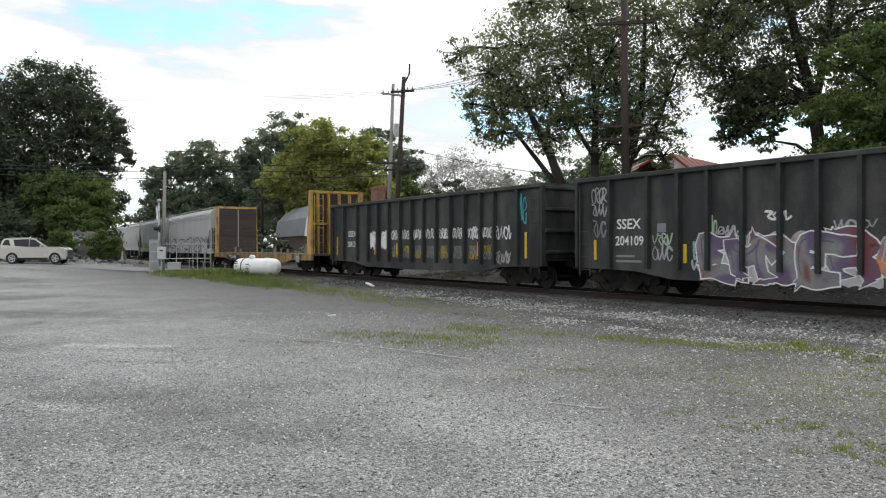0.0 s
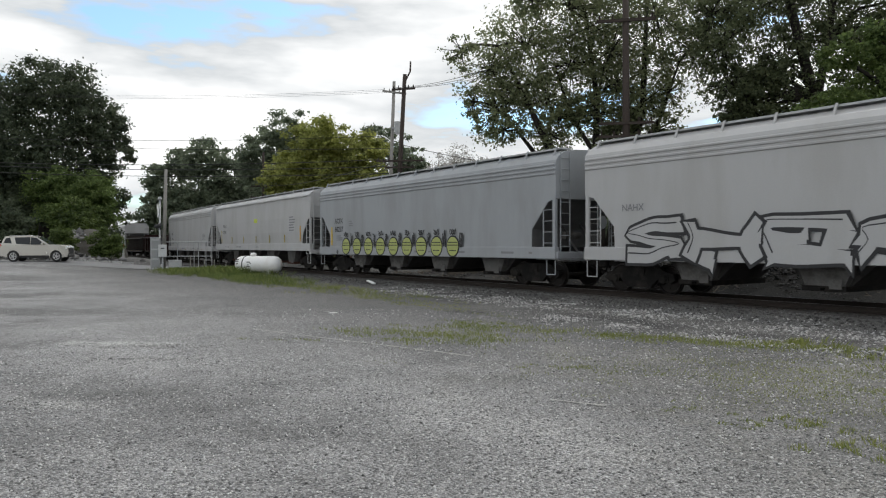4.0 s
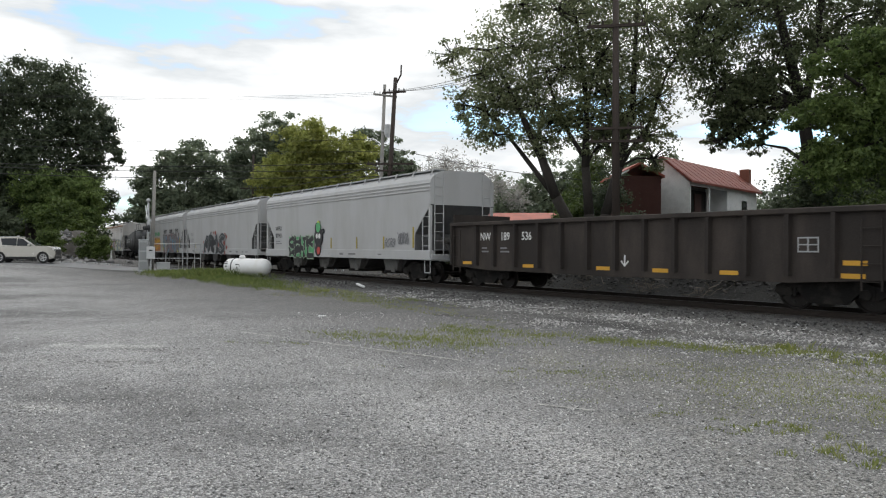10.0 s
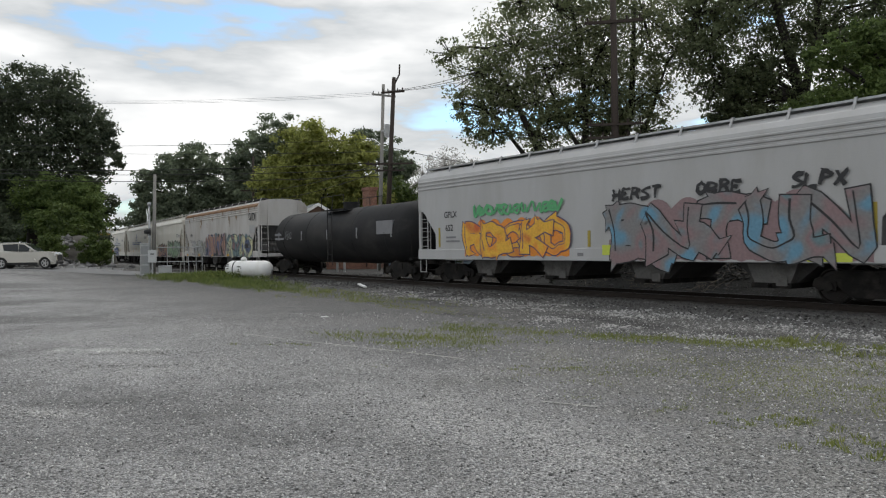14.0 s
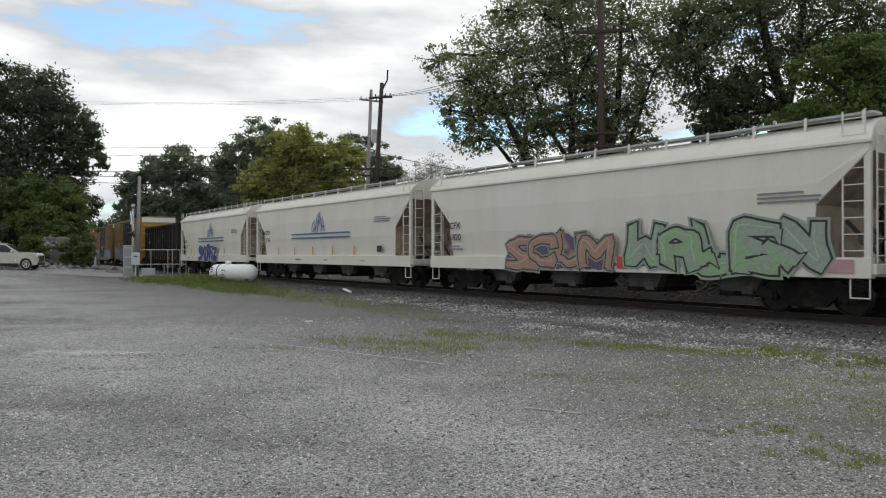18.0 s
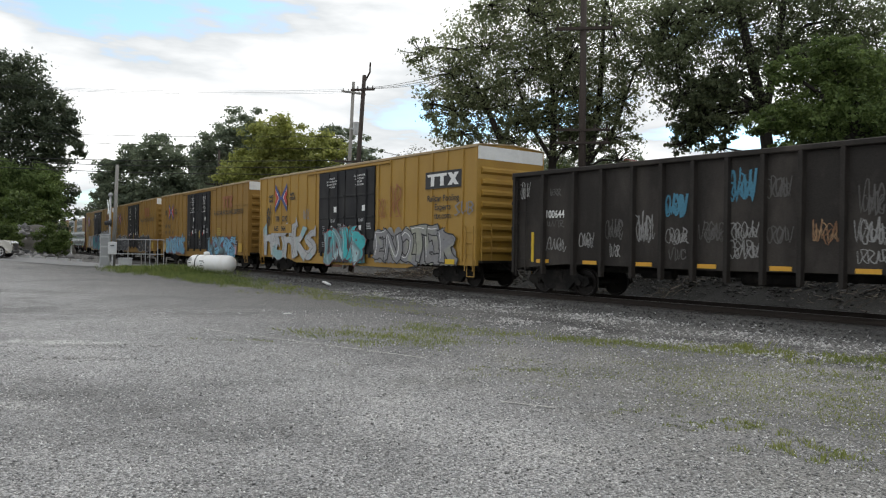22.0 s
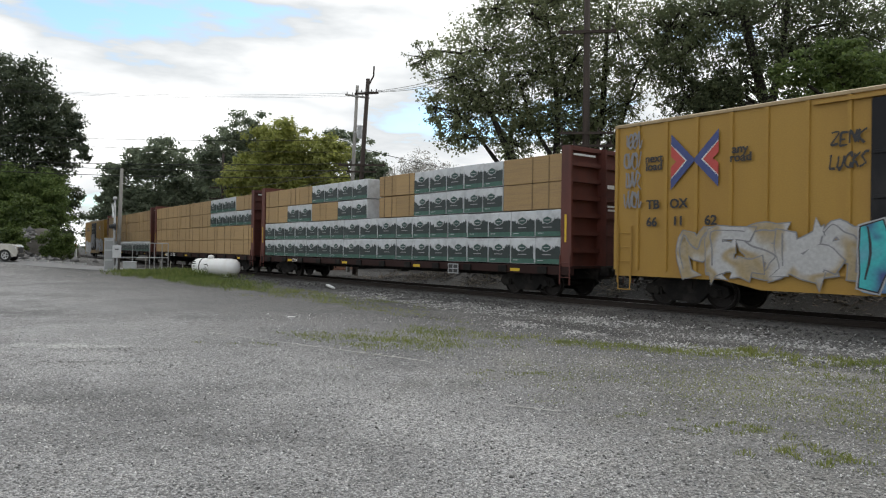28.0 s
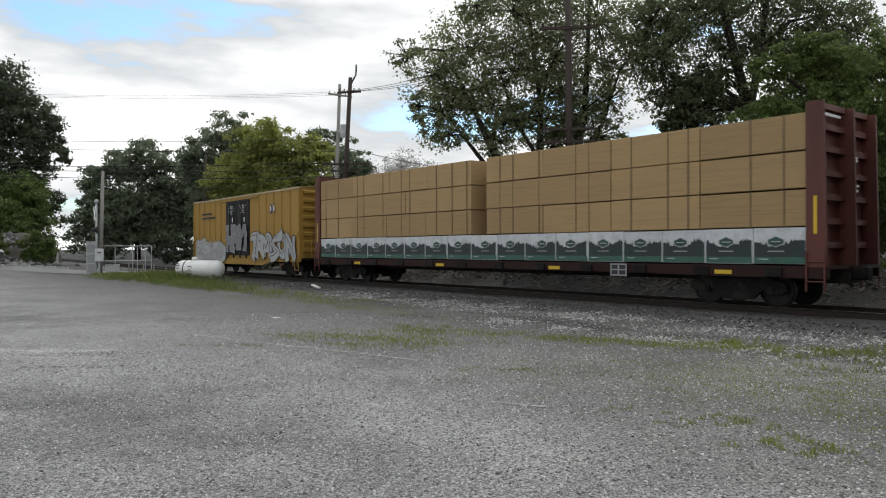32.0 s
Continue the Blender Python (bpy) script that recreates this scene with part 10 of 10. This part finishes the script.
part("sign", box(7.4, 7.95, -1.71, -1.70, 0.84, 1.02), YELLOW, c)


def common_boxcar(place, num, length, label):
    c = boxcar(length, place, label, door=DOOR)
    cross_logo(c, -6.42, 3.74, 1.2)
    for txt, dx, z in (("next", -7.72, 3.86), ("load", -7.72, 3.64), ("any", -5.2, 3.88), ("road", -5.2, 3.66)):
        lettering(txt, dx, z, 0.25, BLACK, c, -1.66)
        lettering(txt, dx + 0.012, z, 0.25, BLACK, c, -1.661)
    part("sign", box(-8.15, -7.7, -1.68, -1.655, 0.98, 1.45), DULL_YELLOW, c, "dull yellow warning sign")
    pair_marks(c, (("TB", -7.76, 2.71), ("OX", -6.91, 2.69)), 0.25)
    if num:
        pair_marks(c, ((num[:2], -7.75, 2.23), (num[2:4], -6.9, 2.23), (num[4:], -5.99, 2.22)), 0.25)
    else:
        bars(c, -7.25, 2.35, 1.0, 0.3, 1, BLACK, -1.66)
    three_letter_logo(c, 5.85, 3.98, 1.75, 0.7, MAROON)
    lettering("RAILCAR POOLING EXPERTS", 5.95, 3.34, 0.27, BLACK, c, -1.664, wide=1.05)
    bars(c, 4.4, 2.2, 0.8, 0.5, 4, OLIVE, -1.66)
    placard(c, 7.34, 1.5, 0.5, 0.34, -1.668, BLACK)
    part("sign", box(7.85, 8.4, -1.68, -1.655, 1.02, 1.5), DULL_YELLOW, c, "dull yellow warning sign")
    return c


c = common_boxcar(mid(-351.7, -370.1), "641512", 18.96, "yellow high boxcar with light blue graffiti")
piece(c, "BIGHIE", -7.5, -2.85, 0.68, 1.95, [SOFT_BLUE, BLUE, DULL_TEAL], BLACK, -1.665, 28, DULL_RED, 0.022, 0.34, halo=HOP_SOFT, shine=PALE_TEAL, even=True, jitter=0.07)
piece(c, "WOKAS", 2.45, 7.2, 0.68, 1.92, [SOFT_BLUE, BLUE, DULL_TEAL, SLATE], SLATE, -1.665, 29, DULL_RED, 0.035, 0.32, shine=SLATE, jitter=0.07)
part("graffiti", box(7.0, 7.5, -1.672, -1.66, 0.85, 1.3), PINK, c)
c = common_boxcar(mid(-371.85, -390.1), "", 18.8, "yellow high boxcar with black and white graffiti")
piece(c, "KEVSO", -7.6, -2.5, 0.7, 2.1, [BLACK, SLATE], SILVER, -1.665, 30, GRAPHITE, 0.035, 0.34, jitter=0.08)
piece(c, "OSAKA", 2.25, 7.0, 0.75, 2.08, [BLACK], SILVER, -1.665, 31, None, 0.035, 0.36, jitter=0.07)
c = boxcar(18.56, mid(-392.0, -410.0), "yellow high boxcar with silver and blue graffiti", panels=False, door=DOOR)
slogan(c, -6.5)
pair_marks(c, (("TB", -7.74, 2.75), ("OX", -6.95, 2.75), ("66", -7.77, 2.28), ("11", -6.96, 2.29), ("62", -6.02, 2.29)), 0.25)
three_letter_logo(c, 6.6, 4.0, 1.7, 0.55, MAROON)
for txt, z in (("Railcar Pooling", 3.35), ("Experts", 3.0)):
    lettering(txt, 6.5, z, 0.26, BLACK, c, -1.66)
piece(c, "MESKA", -6.75, -2.4, 0.85, 2.15, [HOP_SOFT, DULL_SAND, SILVER], GRAPHITE, -1.665, 32, None, 0.03, 0.40, jitter=0.08, even=True)
piece(c, "HIUD", -2.3, 2.5, 0.62, 2.2, [SOFT_BLUE, CYAN, NAVY, HOP_SOFT], BLACK, -1.75, 33, NAVY, 0.03, 0.36, halo=SILVER)
piece(c, "TEK", 2.7, 8.2, 0.7, 2.5, [HOP_SOFT, SILVER], BLACK, -1.665, 34, None, 0.05, 0.46)
tag(c, "ZENK", -2.75, 4.0, 0.75, 0.4, BLACK, -1.665, 140, 0.045)
tag(c, "LUCKS", -2.75, 3.5, 0.8, 0.42, BLACK, -1.665, 141, 0.045)
for k in range(4):
    scrawl(c, -8.4, 2.9 + k * 0.55, 0.55, 0.45, GRAPHITE, -1.665, 141 + k, 4, 0.05)

# bundle rows, bottom up
h4 = 0.87
c = lumber_car(22.5, -423.1, "red centre-beam lumber car stacked with white and green wrapped bundles",
           [(h4, ((0.0, 0.39, 7, 1), (0.39, 0.585, 3, 1), (0.585, 1.0, 8, 1))), (h4, ((0.0, 0.39, 7, 1), (0.39, 0.585, 3, 1), (0.585, 1.0, 8, 1))),
            (h4, ((0.0, 0.124, 2, 0), (0.124, 0.246, 2, 1), (0.246, 0.363, 2, 0), (0.363, 0.481, 2, 1), (0.524, 0.64, 2, 0), (0.64, 0.877, 5, 1), (0.877, 1.0, 1, 0))),
            (h4, ((0.0, 0.247, 4, 0), (0.247, 0.481, 4, 1), (0.524, 0.64, 2, 0), (0.64, 0.877, 5, 1), (0.877, 1.0, 1, 0)))])
lettering("AOK", -8.4, 0.85, 0.16, WHITE, c, -1.51)
lettering("27914", -7.2, 0.85, 0.16, WHITE, c, -1.51)
placard(c, 5.75, 0.8, 0.6, 0.36, -1.575, BLACK)
c = lumber_car(22.35, mid(-435.85, -457.7), "red centre-beam lumber car stacked with tan wrapped bundles",
           [(h4, ((0.0, 0.196, 1, 0), (0.196, 0.54, 2, 0), (0.543, 1.0, 3, 0))), (h4, ((0.0, 0.196, 1, 0), (0.196, 0.437, 1, 0), (0.437, 0.54, 1, 0), (0.543, 1.0, 3, 0))), (h4, ((0.0, 0.104, 1, 0), (0.104, 0.325, 1, 0), (0.328, 0.437, 1, 0), (0.44, 0.65, 1, 0), (0.65, 1.0, 6, 1))), (h4, ((0.0, 0.104, 1, 0), (0.104, 0.325, 1, 0), (0.328, 0.437, 1, 0), (0.44, 0.65, 1, 0), (0.65, 0.874, 4, 1), (0.874, 1.0, 1, 0)))])
for txt, x, w in (("COER", -7.1, 0.72), ("880", -5.83, 0.42), ("176", -5.07, 0.5)):
    part("stencil_panel", box(x - w / 2, x + w / 2, -1.575, -1.565, 0.77, 0.99), WHITE, c)
    lettering(txt, x, 0.88, 0.17, BLACK, c, -1.58)
c = lumber_car(22.35, mid(-459.95, -481.8), "red centre-beam lumber car with tan bundles over printed white ones",
           [(h4, ((0.0, 0.655, 11, 1), (0.655, 1.0, 6, 1))), (h4, ((0.0, 0.24, 2, 0), (0.24, 0.476, 2, 0), (0.511, 0.63, 1, 0), (0.63, 0.75, 1, 0), (0.75, 0.878, 1, 0), (0.878, 1.0, 1, 0))), (h4, ((0.0, 0.30, 2, 0), (0.30, 0.476, 1, 0), (0.511, 0.75, 1, 0), (0.75, 0.878, 1, 0), (0.878, 1.0, 1, 0))), (h4, ((0.0, 0.25, 2, 0), (0.25, 0.476, 2, 0), (0.511, 0.75, 2, 0), (0.75, 0.878, 1, 0), (0.878, 1.0, 1, 0)))])
placard(c, 5.79, 0.84, 0.55, 0.34, -1.575, BLACK)
c = boxcar(15.46, mid(-483.5, -498.4), "older yellow boxcar with black door at the train's end", top=4.45, door=(-1.8, 1.5), panels=False, band=False)
piece(c, "TRASON", 1.75, 7.1, 0.8, 2.3, [SILVER, HOP_SOFT], BLACK, -1.665, 35, None, 0.04, 0.36, jitter=0.08)
piece(c, "ESKO", -6.9, -2.0, 0.75, 1.9, [SILVER, HOP_SOFT], GRAPHITE, -1.665, 36, SILVER, 0.04, 0.38, jitter=0.08)
piece(c, "HAM", -1.5, 1.2, 1.2, 3.0, [GRAPHITE], SILVER, -1.75, 37, None, 0.03, 0.34, jitter=0.08)
bars(c, -4.6, 3.45, 2.4, 0.5, 2, BLACK, -1.66)
cross_logo(c, 4.5, 3.5, 0.55, WHITE)


# ---- everything that moves ----
SLIP = ((0, 0.0), (1, 0.65), (2, 1.15), (3, 1.6), (6, 2.7), (9, 3.6), (11, 4.0), (13, 4.2), (16, 4.3), (20, 4.2), (24, 3.9), (28, 3.5), (32, 3.0))


def travelled(t):
    """Metres that the train has run since the start: about 14 m a second, slowing a little."""
    return 14.05 * t + float(np.interp(t, [a for a, _ in SLIP], [b for _, b in SLIP]))


def motions():
    for thing, wheels, half, place in CARS:
        rows = []
        for k in range(65):
            t = k * 0.5
            s = place + travelled(t)
            a, b = track(s - half), track(s + half)
            m = (a + b) / 2
            rows.append((t, pose(m.x, m.y, 0, 0, 0, math.degrees(math.atan2(b.y - a.y, b.x - a.x)))))
        walk(thing, rows)
        # wheels turn while the car is in view
        t_in = next((k * 0.1 for k in range(321) if place + travelled(k * 0.1) > -75), 32.0)
        t_out = next((k * 0.1 for k in range(321) if place + travelled(k * 0.1) > 14), 32.0)
        n = max(2, int((t_out - t_in) * 14.6 / 0.42 / radians(76)) + 1)
        for w in wheels:
            x, y, z = w.location
            rows = [(0.0, pose(x, y, z))] if t_in > 0.2 else []
            for k in range(n + 1):
                t = t_in + (t_out - t_in) * k / n
                turn = (travelled(t) - travelled(t_in)) / 0.42
                rows.append((t, pose(x, y, z, 0, math.degrees(turn) % 360, 0)))
            if t_out < 31.8:
                rows.append((32.0, rows[-1][1]))
            walk(w, rows)


motions()
